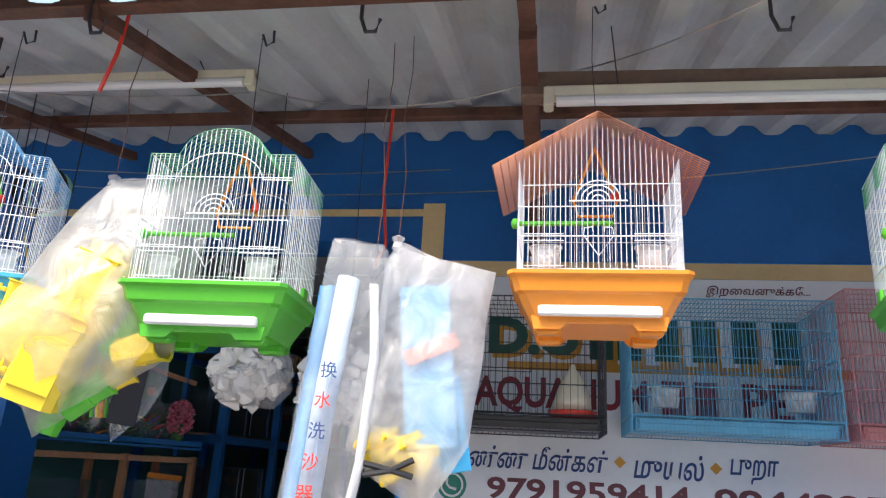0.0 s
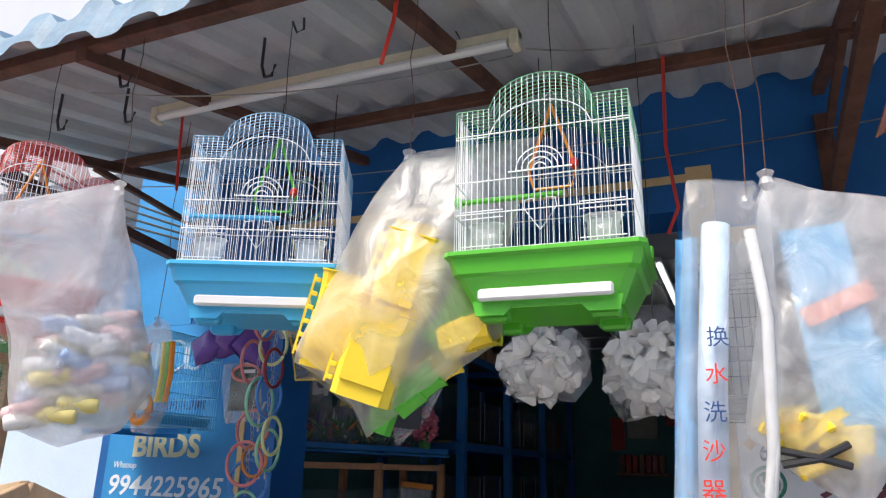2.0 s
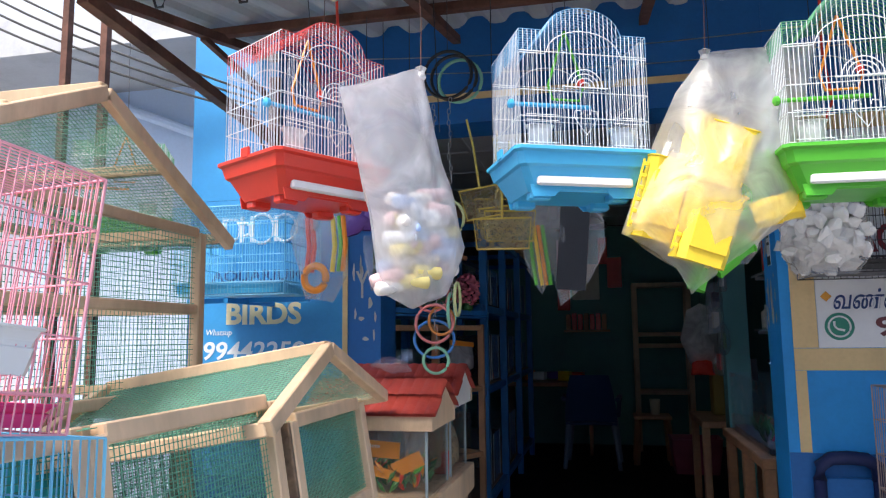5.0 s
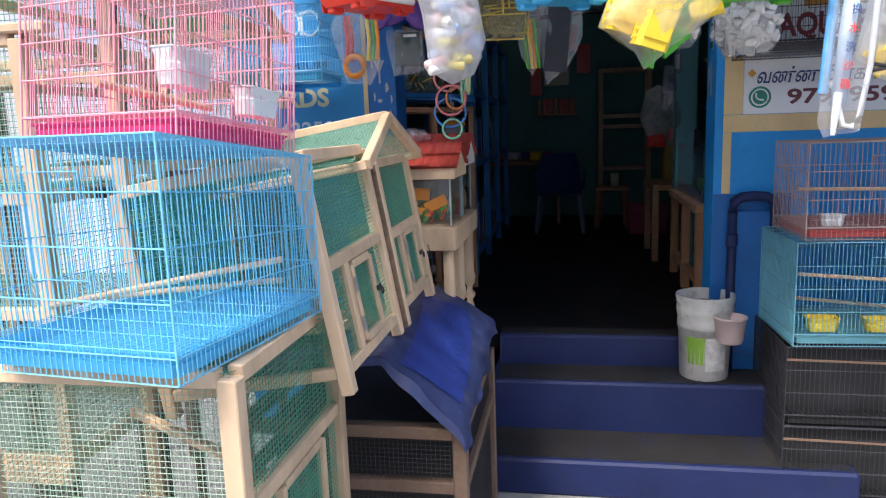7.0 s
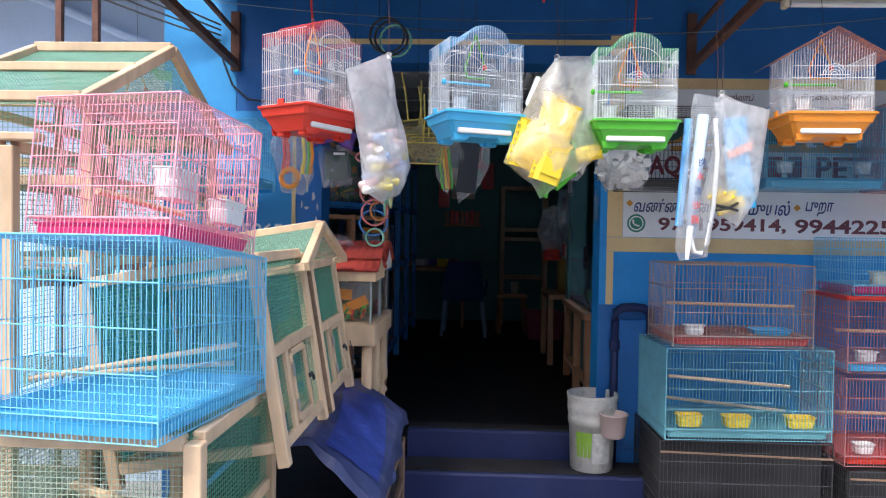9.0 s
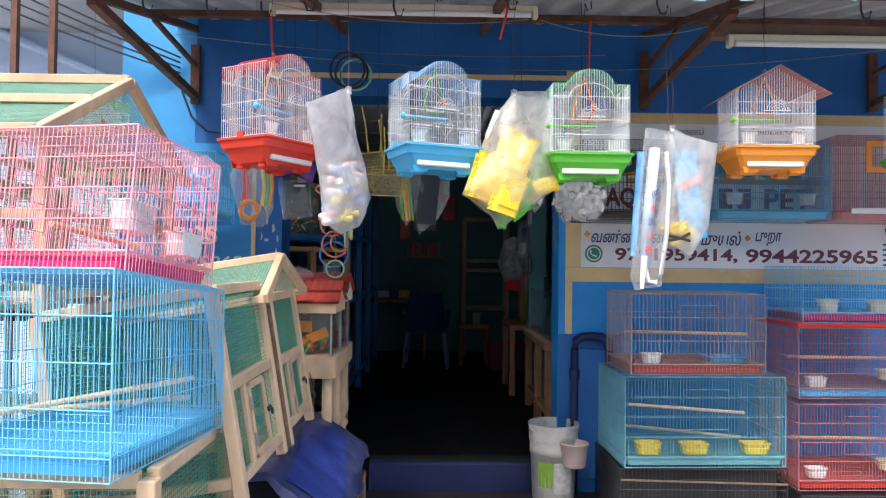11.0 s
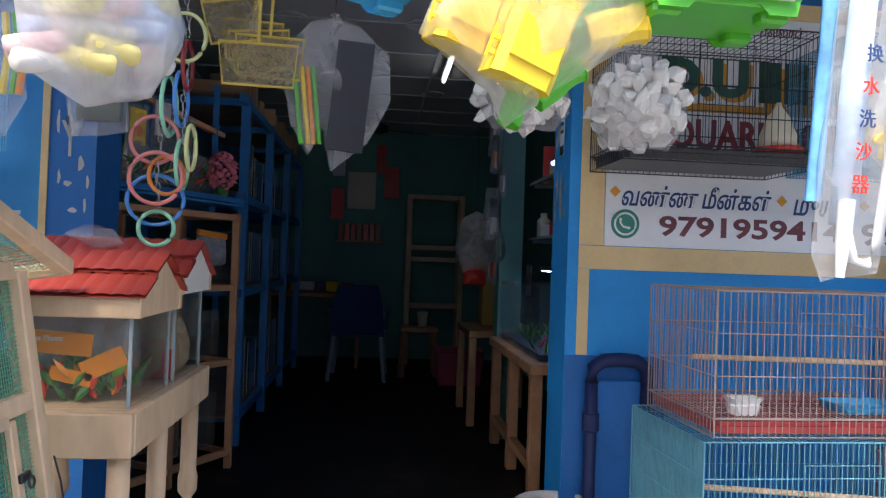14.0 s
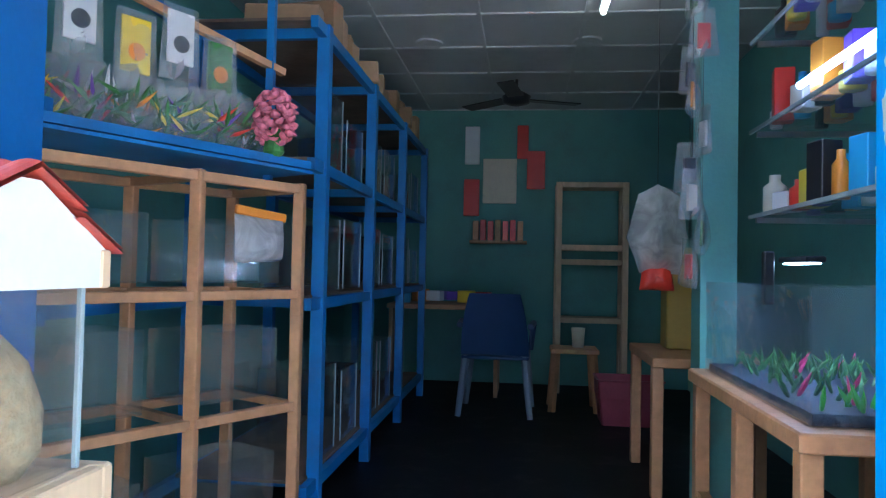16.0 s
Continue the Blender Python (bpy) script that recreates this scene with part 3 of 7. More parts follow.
# ---- cages ----
def grid_panel(s, o, u, v, nu, nv, r):
    """Straight wires over a rectangle from o along u and v."""
    o, u, v = Vector(o), Vector(u), Vector(v)
    for i in range(nu + 1):
        s.wire([o + u * (i / nu), o + u * (i / nu) + v], r, 4, cap=False)
    for j in range(nv + 1):
        s.wire([o + v * (j / nv), o + v * (j / nv) + u], r * 1.15, 4, cap=False)
    return s


def bowl(w0, d0, w1, d1, z0, z1, lip=0.012, t=0.004):
    """A tapering open tray with rounded corners and a lip."""
    s = Shape()

    def rect(w, d, z, c):
        x, y = w / 2, d / 2
        return [(-x + c, -y, z), (x - c, -y, z), (x, -y + c, z), (x, y - c, z), (x - c, y, z), (-x + c, y, z), (-x, y - c, z), (-x, -y + c, z)]
    rows = [rect(w0, d0, z0, 0.015), rect(w0 * 0.35 + w1 * 0.65, d0 * 0.35 + d1 * 0.65, z0 + (z1 - z0) * 0.55, 0.014), rect(w1 - 0.012, d1 - 0.012, z0 + (z1 - z0) * 0.6, 0.013), rect(w1, d1, z1 - lip, 0.012), rect(w1 + 2 * lip * 0.6, d1 + 2 * lip * 0.6, z1 - lip * 0.6, 0.012), rect(w1 + 2 * lip * 0.6, d1 + 2 * lip * 0.6, z1, 0.012), rect(w1 - 2 * t, d1 - 2 * t, z1, 0.012), rect(w0 - t, d0 - t, z0 + t + 0.01, 0.012)]
    vs = [p for r in rows for p in r]
    fs = [(k * 8 + i, k * 8 + (i + 1) % 8, k * 8 + 8 + (i + 1) % 8, k * 8 + 8 + i) for k in range(len(rows) - 1) for i in range(8)]
    fs += [tuple(range(7, -1, -1)), tuple(range((len(rows) - 1) * 8, len(rows) * 8))]
    return s.add(vs, fs)


def hanging_cage(m, plastic, wire_top, label, house=False, perch=None, hook=0.3):
    t = thing("bird_cage", m, label, "bird cage", "cages hanging under the awning")
    W, D, Z0 = 0.305, 0.225, 0.095
    part("tray", bowl(0.25, 0.17, 0.325, 0.245, 0.012, 0.105), plastic, t)
    for sx in (-1, 1):
        for sy in (-1, 1):
            part("foot", Shape().box((sx * 0.095, sy * 0.055, 0.006), (0.05, 0.035, 0.024), None, 0.006), plastic, t)
    part("drawer_front", Shape().box((0, -0.099, 0.033), (0.225, 0.016, 0.02), None, 0.004), PL_WHITE, t, "white drawer edge")
    for sy in (-1, 1):
        part("tray_skirt", Shape().prism([(-0.12, 0.0), (-0.07, 0.0), (-0.055, 0.016), (0.055, 0.016), (0.07, 0.0), (0.12, 0.0), (0.126, 0.026), (-0.126, 0.026)], sy * 0.088 - 0.002, sy * 0.088 + 0.002), plastic, t)
    for sx in (-1, 1):
        part("clip", Shape().box((sx * 0.168, 0, 0.112), (0.008, 0.03, 0.024), None, 0.003), plastic, t)
    ground_h = 0.28 if not house else 0.235

    def top(x):
        if house:
            return ground_h + Z0 + 0.085 * (1 - abs(x) / (W / 2))
        k = abs(x) / (W * 0.29)
        return Z0 + ground_h + (0.058 * math.sqrt(max(0, 1 - k * k)) if k < 1 else 0)
    n = 30
    xs = [-W / 2 + W * i / n for i in range(n + 1)]
    for nm, y in (("front_grille", -D / 2), ("back_grille", D / 2)):
        q = Shape()
        for x in xs:
            q.wire([(x, y, Z0), (x, y, top(x))], 0.00085, 4, cap=False)
        for z in (0.11, 0.175, 0.235, Z0 + ground_h - 0.05):
            q.wire([(-W / 2, y, z), (W / 2, y, z)], 0.0011, 4, cap=False)
        if not house:
            q.wire([(x, y, top(x) - 0.055) for x in xs], 0.0011, 4)
        part(nm, q, WHITE_WIRE, t)
    for nm, x in (("side_grille", -W / 2), ("side_grille", W / 2)):
        q = Shape()
        for i in range(21):
            y = -D / 2 + D * i / 20
            q.wire([(x, y, Z0), (x, y, Z0 + ground_h)], 0.00085, 4, cap=False)
        for z in (0.11, 0.175, 0.235, Z0 + ground_h):
            q.wire([(x, -D / 2, z), (x, D / 2, z)], 0.0011, 4, cap=False)
        part(nm, q, WHITE_WIRE, t)
    q = Shape()
    if house:
        ov, dz = 0.05, 0.085 / (W / 2)
        for sx in (-1, 1):
            for i in range(15):
                f = i / 14
                x = sx * (W / 2 + ov) * f
                z = ground_h + Z0 + 0.092 - dz * abs(x)
                q.wire([(x, -D / 2 - 0.03, z), (x, D / 2 + 0.03, z)], 0.001, 4, cap=False)
            for i in range(31):
                y = -D / 2 - 0.03 + (D + 0.06) * i / 30
                q.wire([(0, y, ground_h + Z0 + 0.092), (sx * (W / 2 + ov), y, ground_h + Z0 + 0.092 - dz * (W / 2 + ov))], 0.001, 4, cap=False)
    else:
        for y in [-D / 2 + D * i / 18 for i in range(19)]:
            q.wire([(x, y, top(x)) for x in xs], 0.001, 4, cap=False)
            for sx in (-1, 1):
                q.wire([(sx * W / 2, y, Z0 + ground_h), (sx * W / 2, y, Z0 + ground_h - 0.05)], 0.001, 4, cap=False)
        for x in xs[::2]:
            q.wire([(x, -D / 2, top(x)), (x, D / 2, top(x))], 0.00085, 4, cap=False)
    part("roof_grille", q, wire_top, t, "coloured wire roof")
    q, y = Shape(), -D / 2 - 0.004
    for r in (0.012, 0.022, 0.032, 0.042):
        q.wire([(r * math.cos(a), y, 0.245 + r * math.sin(a)) for a in np.linspace(0, math.pi, 11)], 0.0012)
    q.wire([(-0.055, y, 0.245), (0.055, y, 0.245)], 0.0015)
    part("arched_door", q, WHITE_WIRE, t)
    for sx in (-1, 1):
        q = Shape()
        q.wire([(0, y, 0.135), (sx * 0.028, y, 0.175), (sx * 0.026, y, 0.19), (sx * 0.012, y, 0.192), (sx * 0.01, y, 0.182)], 0.001)
        part("front_ornament", q, WHITE_WIRE, t)
        for z in (0.115, 0.165, 0.178):
            part("cup_rail", Shape().wire([(sx * 0.065, y, z), (sx * 0.14, y, z)], 0.001), WHITE_WIRE, t)
    for sx in (-1, 1):
        c = part("feeding_cup", bowl(0.05, 0.03, 0.062, 0.036, 0, 0.045, 0.003, 0.002), CUP, t, "frosted plastic cup")
        c.location = (sx * 0.1, -D / 2 + 0.024, 0.115)
    part("perch", Shape().wire([(-W / 2 - 0.012, -0.07, 0.215), (0.03, -0.07, 0.215)], 0.005, 8), perch or plastic, t)
    part("perch_knob", Shape().lathe((0, 0, 0), [(0.004, -0.008), (0.011, -0.004), (0.011, 0.004), (0.004, 0.008)], 10, pose(-W / 2 - 0.008, -0.07, 0.215, 0, 90)), perch or plastic, t)
    sw = part("swing", Shape().wire([(0, 0, top(0) - 0.005), (-0.045, 0, 0.29), (-0.035, 0, 0.255), (0.035, 0, 0.255), (0.045, 0, 0.29), (0, 0, top(0) - 0.005)], 0.0035, 6), PL_ORANGE if plastic is not PL_BLUE else PL_GREEN, t)
    part("bead", Shape().lathe((0.04, 0, 0.3), [(0.002, -0.012), (0.009, -0.006), (0.009, 0.006), (0.002, 0.012)], 10), PL_RED, sw, "red bead")
    z = top(0)
    part("hanger", Shape().wire([(0, 0, z), (0.012, 0, z + 0.012), (0.0, 0, z + 0.026), (-0.01, 0, z + 0.014)], 0.0016), STEEL, t)
    q = Shape().wire([(0, 0, z + 0.024), (0.004, 0, z + 0.06), (-0.003, 0.01, z + hook * 0.6), (0, 0.0, z + hook)], 0.0012)
    q.wire([(0.0, 0, z + hook), (0.012, 0, z + hook - 0.03), (0.028, 0, z + hook - 0.02), (0.026, 0, z + hook + 0.01)], 0.003, 6)
    part("hook", q, BLACK_WIRE, t, "iron wire hook")
    return t


COPPER = mat("copper_coloured_wire", (0.5, 0.2, 0.1), 0.35, 0.3, vary=0.1, bump=0)
GREEN_TOP = mat("green_wire", (0.12, 0.42, 0.22), 0.4, vary=0.1, bump=0)
BLUE_TOP = mat("light_blue_wire", (0.16, 0.42, 0.7), 0.4, vary=0.1, bump=0)
RED_TOP = mat("scarlet_wire", (0.6, 0.06, 0.06), 0.4, vary=0.1, bump=0)
hanging_cage(pose(-1.85, 1.53, 2.115, 0, 0, 60), PL_RED, RED_TOP, "white wire bird cage with red tray and domed roof", perch=PL_BLUE, hook=0.32)
hanging_cage(pose(-1.225, 1.63, 2.115, 0, 0, 24), PL_BLUE, BLUE_TOP, "white wire bird cage with sky blue tray and domed roof", perch=PL_BLUE)
hanging_cage(pose(-0.615, 1.65, 2.095, 0, 0, 3), PL_GREEN, GREEN_TOP, "white wire bird cage with green tray and domed roof", perch=PL_GREEN)
hanging_cage(pose(0.145, 1.7, 2.14, 0, 0, -1), PL_ORANGE, COPPER, "white wire bird cage with orange tray and copper gabled roof", house=True, perch=PL_GREEN, hook=0.36)
hanging_cage(pose(0.835, 1.66, 2.12, 0, 0, -12), PL_GREEN, GREEN_TOP, "white wire bird cage with green tray and domed roof", perch=PL_GREEN)
hanging_cage(pose(-2.86, 2.2, 2.13, 0, 0, 25), PL_GREEN, GREEN_TOP, "white wire bird cage with green tray beside the side wall", perch=PL_ORANGE, hook=0.5)


def box_cage(name, m, w, d, h, wire_mat, tray_mat, label, pitch=0.013, rails=3, r=0.0012, door=True, perches=(), cups=(), roof_mat=None, group="stacked wire bird cages", tray_h=0.035, solid_side=None, slump=0.0):
    t = thing(name, m, label, "bird cage", group)
    tr = bowl(w - 0.03, d - 0.03, w - 0.015, d - 0.015, 0.008, tray_h + 0.008, 0.004, 0.004)
    part("tray", tr, tray_mat, t)
    nw, nd = max(6, round(w / pitch)), max(6, round(d / pitch))
    x, y = w / 2, d / 2
    for nm, o, u, n in (("front_grille", (-x, -y, 0), (w, 0, 0), nw), ("back_grille", (-x, y, 0), (w, 0, 0), nw), ("side_grille", (-x, -y, 0), (0, d, 0), nd), ("side_grille", (x, -y, 0), (0, d, 0), nd)):
        q = Shape()
        o, u = Vector(o), Vector(u)
        for i in range(n + 1):
            a = o + u * (i / n)
            j = rnd(-1, 1) * 0.0015
            q.wire([a, a + Vector((j, j, h / 2)), a + Vector((0, 0, h))], r, 4, cap=False)
        for k in range(rails + 2):
            z = (0.0, 0.05, *[0.05 + (h - 0.05) * (i + 1) / (rails + 1) for i in range(rails)])[k]
            q.wire([o + Vector((0, 0, z)), o + u + Vector((0, 0, z))], r * 1.5, 4, cap=False)
        q.wire([o + Vector((0, 0, h)), o + u + Vector((0, 0, h))], r * 1.9, 4)
        part(nm, q, wire_mat, t)
    q = grid_panel(Shape(), (-x, -y, h), (w, 0, 0), (0, d, 0), nw, 5, r)
    part("roof_grille", q, roof_mat or wire_mat, t)
    part("floor_grille", grid_panel(Shape(), (-x, -y, tray_h + 0.018), (w, 0, 0), (0, d, 0), nw, 6, r), wire_mat, t)
    for sx in (-1, 1):
        for sy in (-1, 1):
            part("corner_rod", Shape().wire([(sx * x, sy * y, 0), (sx * x, sy * y, h)], r * 2.2, 6), wire_mat, t)
    if door:
        q = Shape()
        q.wire([(-w * 0.14, -y - 0.004, h * 0.42), (-w * 0.14, -y - 0.004, h * 0.86), (w * 0.14, -y - 0.004, h * 0.86), (w * 0.14, -y - 0.004, h * 0.42)], r * 1.7, 6, True)
        part("door_frame", q, wire_mat, t)
    for a, b in perches:
        part("perch", Shape().wire([a, b], 0.0085, 8), PINE, t, "pale wooden perch")
    for (cx, cy, cz), cs, cm in cups:
        c = part("feeding_cup", bowl(cs[0] * 0.85, cs[1] * 0.85, cs[0], cs[1], 0, cs[2], 0.004, 0.003), cm, t, "plastic feeding cup")
        c.location = (cx, cy, cz)
    if solid_side:
        part("side_sheet", Shape().box((-x + 0.003, 0, h / 2), (0.002, d - 0.01, h - 0.01)), solid_side, t)
    if slump:  # the worn cage has sunk towards its back
        for ob in t.children:
            for v in ob.data.vertices:
                v.co.z *= 1 - slump * (v.co.y / d + 0.5)
    return t


# cages stacked beside the left of the way
box_cage("wire_cage", pose(-2.075, 0.56, 1.298, 0, 0, -7.5), 0.46, 0.54, 0.445, BLUE_WIRE, PL_BLUE, "sky blue wire cage with blue tray on a wooden hutch", 0.0135, 3, 0.0012, slump=0.145,
         perches=(((-0.22, -0.1, 0.09), (0.2, 0.16, 0.17)), ((-0.22, 0.06, 0.075), (0.16, 0.22, 0.1))), tray_h=0.045)
box_cage("wire_cage", pose(-2.07, 0.61, 1.711, -6.9, 0, -12), 0.4, 0.38, 0.345, PINK_WIRE, PL_PINK, "pink wire cage with magenta tray on a blue cage", 0.0125, 3, 0.0011,
         perches=(((-0.02, -0.17, 0.115), (-0.02, 0.17, 0.11)),), cups=(((0.165, -0.13, 0.1), (0.065, 0.12, 0.07), PL_WHITE), ((0.175, 0.08, 0.07), (0.06, 0.12, 0.06), PL_WHITE)), tray_h=0.03)

# cages stacked against the sign wall
box_cage("wire_cage", pose(0.115, 2.585, 1.215, 0, 0, 2), 0.69, 0.44, 0.405, BROWN_WIRE, mat("faded_red_tray", (0.5, 0.07, 0.07), 0.4, dirt=0.4), "brown wire cage with red tray on a teal cage", 0.02, 2, 0.0013,
         perches=(((-0.33, -0.05, 0.2), (0.33, -0.05, 0.19)),), cups=(((-0.22, -0.15, 0.05), (0.1, 0.06, 0.05), PL_WHITE), ((0.18, -0.1, 0.05), (0.2, 0.12, 0.03), PL_BLUE)))
box_cage("wire_cage", pose(0.145, 2.6, 0.755, 0, 0, 2), 0.82, 0.5, 0.45, TEAL_WIRE, mat("teal_tray", (0.18, 0.45, 0.5), 0.4, dirt=0.3), "teal wire cage with yellow feeding boxes inside", 0.0165, 3, 0.0013,
         perches=(((-0.36, -0.12, 0.29), (0.26, -0.12, 0.245)), ((-0.4, 0.1, 0.14), (0.3, 0.0, 0.09))),
         cups=(((-0.27, -0.17, 0.05), (0.13, 0.08, 0.06), PL_YELLOW), ((-0.03, -0.17, 0.05), (0.14, 0.08, 0.055), PL_YELLOW), ((0.29, -0.17, 0.05), (0.14, 0.08, 0.055), PL_YELLOW)), solid_side=TEAL_WIRE)
for z, h, wm, tm, lab in ((0.62, 0.44, RED_WIRE, PL_RED, "dull red wire cage with wooden perch"), (1.09, 0.36, RED_WIRE, PL_BLUE, "red wire cage with blue tray and red roof")):
    box_cage("wire_cage", pose(0.98, 2.66, z, 0, 0, 2), 0.66, 0.46, h, wm, tm, lab + " in a stack", 0.016, 3, 0.0013,
             perches=(((-0.32, -0.1, h * 0.55), (0.3, -0.1, h * 0.53)),), cups=(((-0.2, -0.16, 0.05), (0.1, 0.07, 0.05), PL_WHITE), ((0.2, -0.16, 0.09), (0.14, 0.06, 0.05), PL_CREAM)))
solid("spare_tray", Shape().box((0.98, 2.66, 1.463), (0.64, 0.44, 0.022), None, 0.006), PL_RED, "red tray laid over a red cage", "tray")
box_cage("wire_cage", pose(0.98, 2.68, 1.475, 0, 0, 2), 0.56, 0.4, 0.29, BLUE_WIRE, PL_PINK, "sky blue wire cage on top of the red cages", 0.015, 3, 0.0012,
         cups=(((-0.12, -0.15, 0.05), (0.1, 0.07, 0.07), PL_CREAM), ((0.16, -0.15, 0.05), (0.12, 0.07, 0.07), PL_CREAM)))
for x, w in ((0.145, 0.84), (1.0, 0.7)):
    for z, h in ((0.02, 0.36), (0.385, 0.36 if x < 0.5 else 0.23)):
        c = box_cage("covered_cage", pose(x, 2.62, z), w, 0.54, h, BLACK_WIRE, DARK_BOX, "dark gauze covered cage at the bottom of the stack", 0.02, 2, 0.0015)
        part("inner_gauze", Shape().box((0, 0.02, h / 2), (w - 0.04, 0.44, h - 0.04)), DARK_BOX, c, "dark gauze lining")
        part("front_rail", Shape().bar((-w / 2, -0.275, h * 0.85), (w / 2, -0.275, h * 0.8), 0.008), TIMBER, c)

# cages hung on the sign
box_cage("wire_cage", pose(-0.095, 2.76, 2.01), 0.65, 0.34, 0.43, BLACK_WIRE, PL_BLACK, "black wire cage hung on the sign wall", 0.022, 3, 0.0012, group="cages on the sign wall")
box_cage("wire_cage", pose(0.615, 2.755, 2.02), 0.615, 0.33, 0.42, mat("mid_blue_wire", (0.1, 0.36, 0.55), 0.4, bump=0), mat("mid_blue_tray", (0.12, 0.42, 0.62), 0.4), "blue wire cage hung on the sign wall", 0.0125, 3, 0.0012, group="cages on the sign wall",
         cups=(((-0.2, -0.12, 0.08), (0.09, 0.05, 0.06), CUP), ((0.2, -0.12, 0.08), (0.09, 0.05, 0.06), CUP)))
c = box_cage("wire_cage", pose(1.24, 2.755, 2.02), 0.56, 0.33, 0.46, mat("dusty_pink_wire", (0.5, 0.2, 0.22), 0.45, bump=0), mat("dusty_pink_tray", (0.6, 0.25, 0.25), 0.4), "dusty pink wire cage with orange door on the sign wall", 0.0125, 3, 0.0012, group="cages on the sign wall")
part("drawer_front", Shape().box((0, -0.168, 0.05), (0.42, 0.006, 0.03), None, 0.003), PL_WHITE, c)
q = Shape()
for z0, z1, x0, x1 in ((0.26, 0.29, -0.13, 0.08), (0.4, 0.43, -0.13, 0.08), (0.29, 0.4, -0.13, -0.1), (0.29, 0.4, 0.05, 0.08)):
    q.box(((x0 + x1) / 2, -0.17, (z0 + z1) / 2), (x1 - x0, 0.006, z1 - z0))
part("door_frame", q, PL_ORANGE, c, "orange plastic door frame")
bell = thing("seed_feeder", pose(0.13, 2.68, 2.055), "grey conical seed feeder with red dish inside a cage", "bird feeder")
part("dish", Shape().lathe((0, 0, 0), [(0.05, 0), (0.075, 0.005), (0.08, 0.025), (0.07, 0.025)], 20), PL_RED, bell, "red dish", True)
part("cone", Shape().lathe((0, 0, 0.026), [(0.062, 0), (0.058, 0.04), (0.035, 0.1), (0.012, 0.135), (0.008, 0.15)], 20), PL_CREAM, bell, smooth=True)

# ---- wooden hutches ----
def frame_box(t, x0, x1, y0, y1, z0, z1, b, bottom=0.0, mesh=(0.014, 0.014), mesh_mat=None, sides="fblr", mid=None, gauze=None):
    """Posts and rails of a hutch with wire mesh in the sides."""
    for x in (x0, x1):
        for y in (y0, y1):
            part("post", Shape().bar((x, y, bottom), (x, y, z1), b, b, bevel=0.003), PINE, t)
    for z in (z0, z1) if mid is None else (z0, mid, z1):
        for y in (y0, y1):
            part("rail", Shape().bar((x0 + b / 2, y, z), (x1 - b / 2, y, z), b * 0.75, b * 0.9, bevel=0.003), PINE, t)
        for x in (x0, x1):
            part("rail", Shape().bar((x, y0 + b / 2, z), (x, y1 - b / 2, z), b * 0.75, b * 0.9, bevel=0.003), PINE, t)
    for k, o, u in (("f", (x0, y0, z0), (x1 - x0, 0, 0)), ("b", (x0, y1, z0), (x1 - x0, 0, 0)), ("l", (x0, y0, z0), (0, y1 - y0, 0)), ("r", (x1, y0, z0), (0, y1 - y0, 0))):
        if k in sides:
            L = Vector(u).length
            part("mesh_panel", grid_panel(Shape(), o, u, (0, 0, z1 - z0), round(L / mesh[0]), round((z1 - z0) / mesh[1]), 0.0009), mesh_mat or GREEN_WIRE, t, "wire mesh")
        if gauze and k in gauze:
            part("gauze", Shape().add([o, Vector(o) + Vector(u), Vector(o) + Vector(u) + Vector((0, 0, z1 - z0)), Vector(o) + Vector((0, 0, z1 - z0))], [(0, 1, 2, 3)], pose(0.004 if k == "l" else -0.004 if k == "r" else 0, 0.004 if k == "f" else -0.004 if k == "b" else 0, 0)), GAUZE, t, "green gauze")


def small_door(t, x, y0, y1, z0, z1, b=0.022, hinge="l"):
    """A mesh door on the side that faces +x."""
    d = part("door", Shape().bar((x, y0, z0), (x, y0, z1), b, b, bevel=0.002), PINE, t)
    part("door_stile", Shape().bar((x, y1, z0), (x, y1, z1), b, b, bevel=0.002), PINE, d)
    part("door_rail", Shape().bar((x, y0 + b / 2, z0), (x, y1 - b / 2, z0), b, b, bevel=0.002), PINE, d)
    part("door_rail", Shape().bar((x, y0 + b / 2, z1), (x, y1 - b / 2, z1), b, b, bevel=0.002), PINE, d)
    part("mesh_panel", grid_panel(Shape(), (x, y0, z0), (0, y1 - y0, 0), (0, 0, z1 - z0), round((y1 - y0) / 0.012), round((z1 - z0) / 0.012), 0.0009), GREEN_WIRE, d)
    for z in (z0 + (z1 - z0) * 0.22, z0 + (z1 - z0) * 0.75):
        part("hinge", Shape().box((x + b / 2 + 0.002, y0 - b * 0.5, z), (0.004, 0.018, 0.04), None, 0.001).wire([(x + b / 2 + 0.005, y0 - b * 0.5, z - 0.02), (x + b / 2 + 0.005, y0 - b * 0.5, z + 0.02)], 0.003, 6), STEEL, d)
    part("latch", Shape().box((x + b / 2 + 0.004, y1 + b * 0.3, (z0 + z1) / 2), (0.008, 0.035, 0.016), None, 0.002).ring((x + b / 2 + 0.01, y1 + b * 0.7, (z0 + z1) / 2 - 0.012), 0.01, 0.0025, "x", 12, 6), BLACK_WIRE, d)


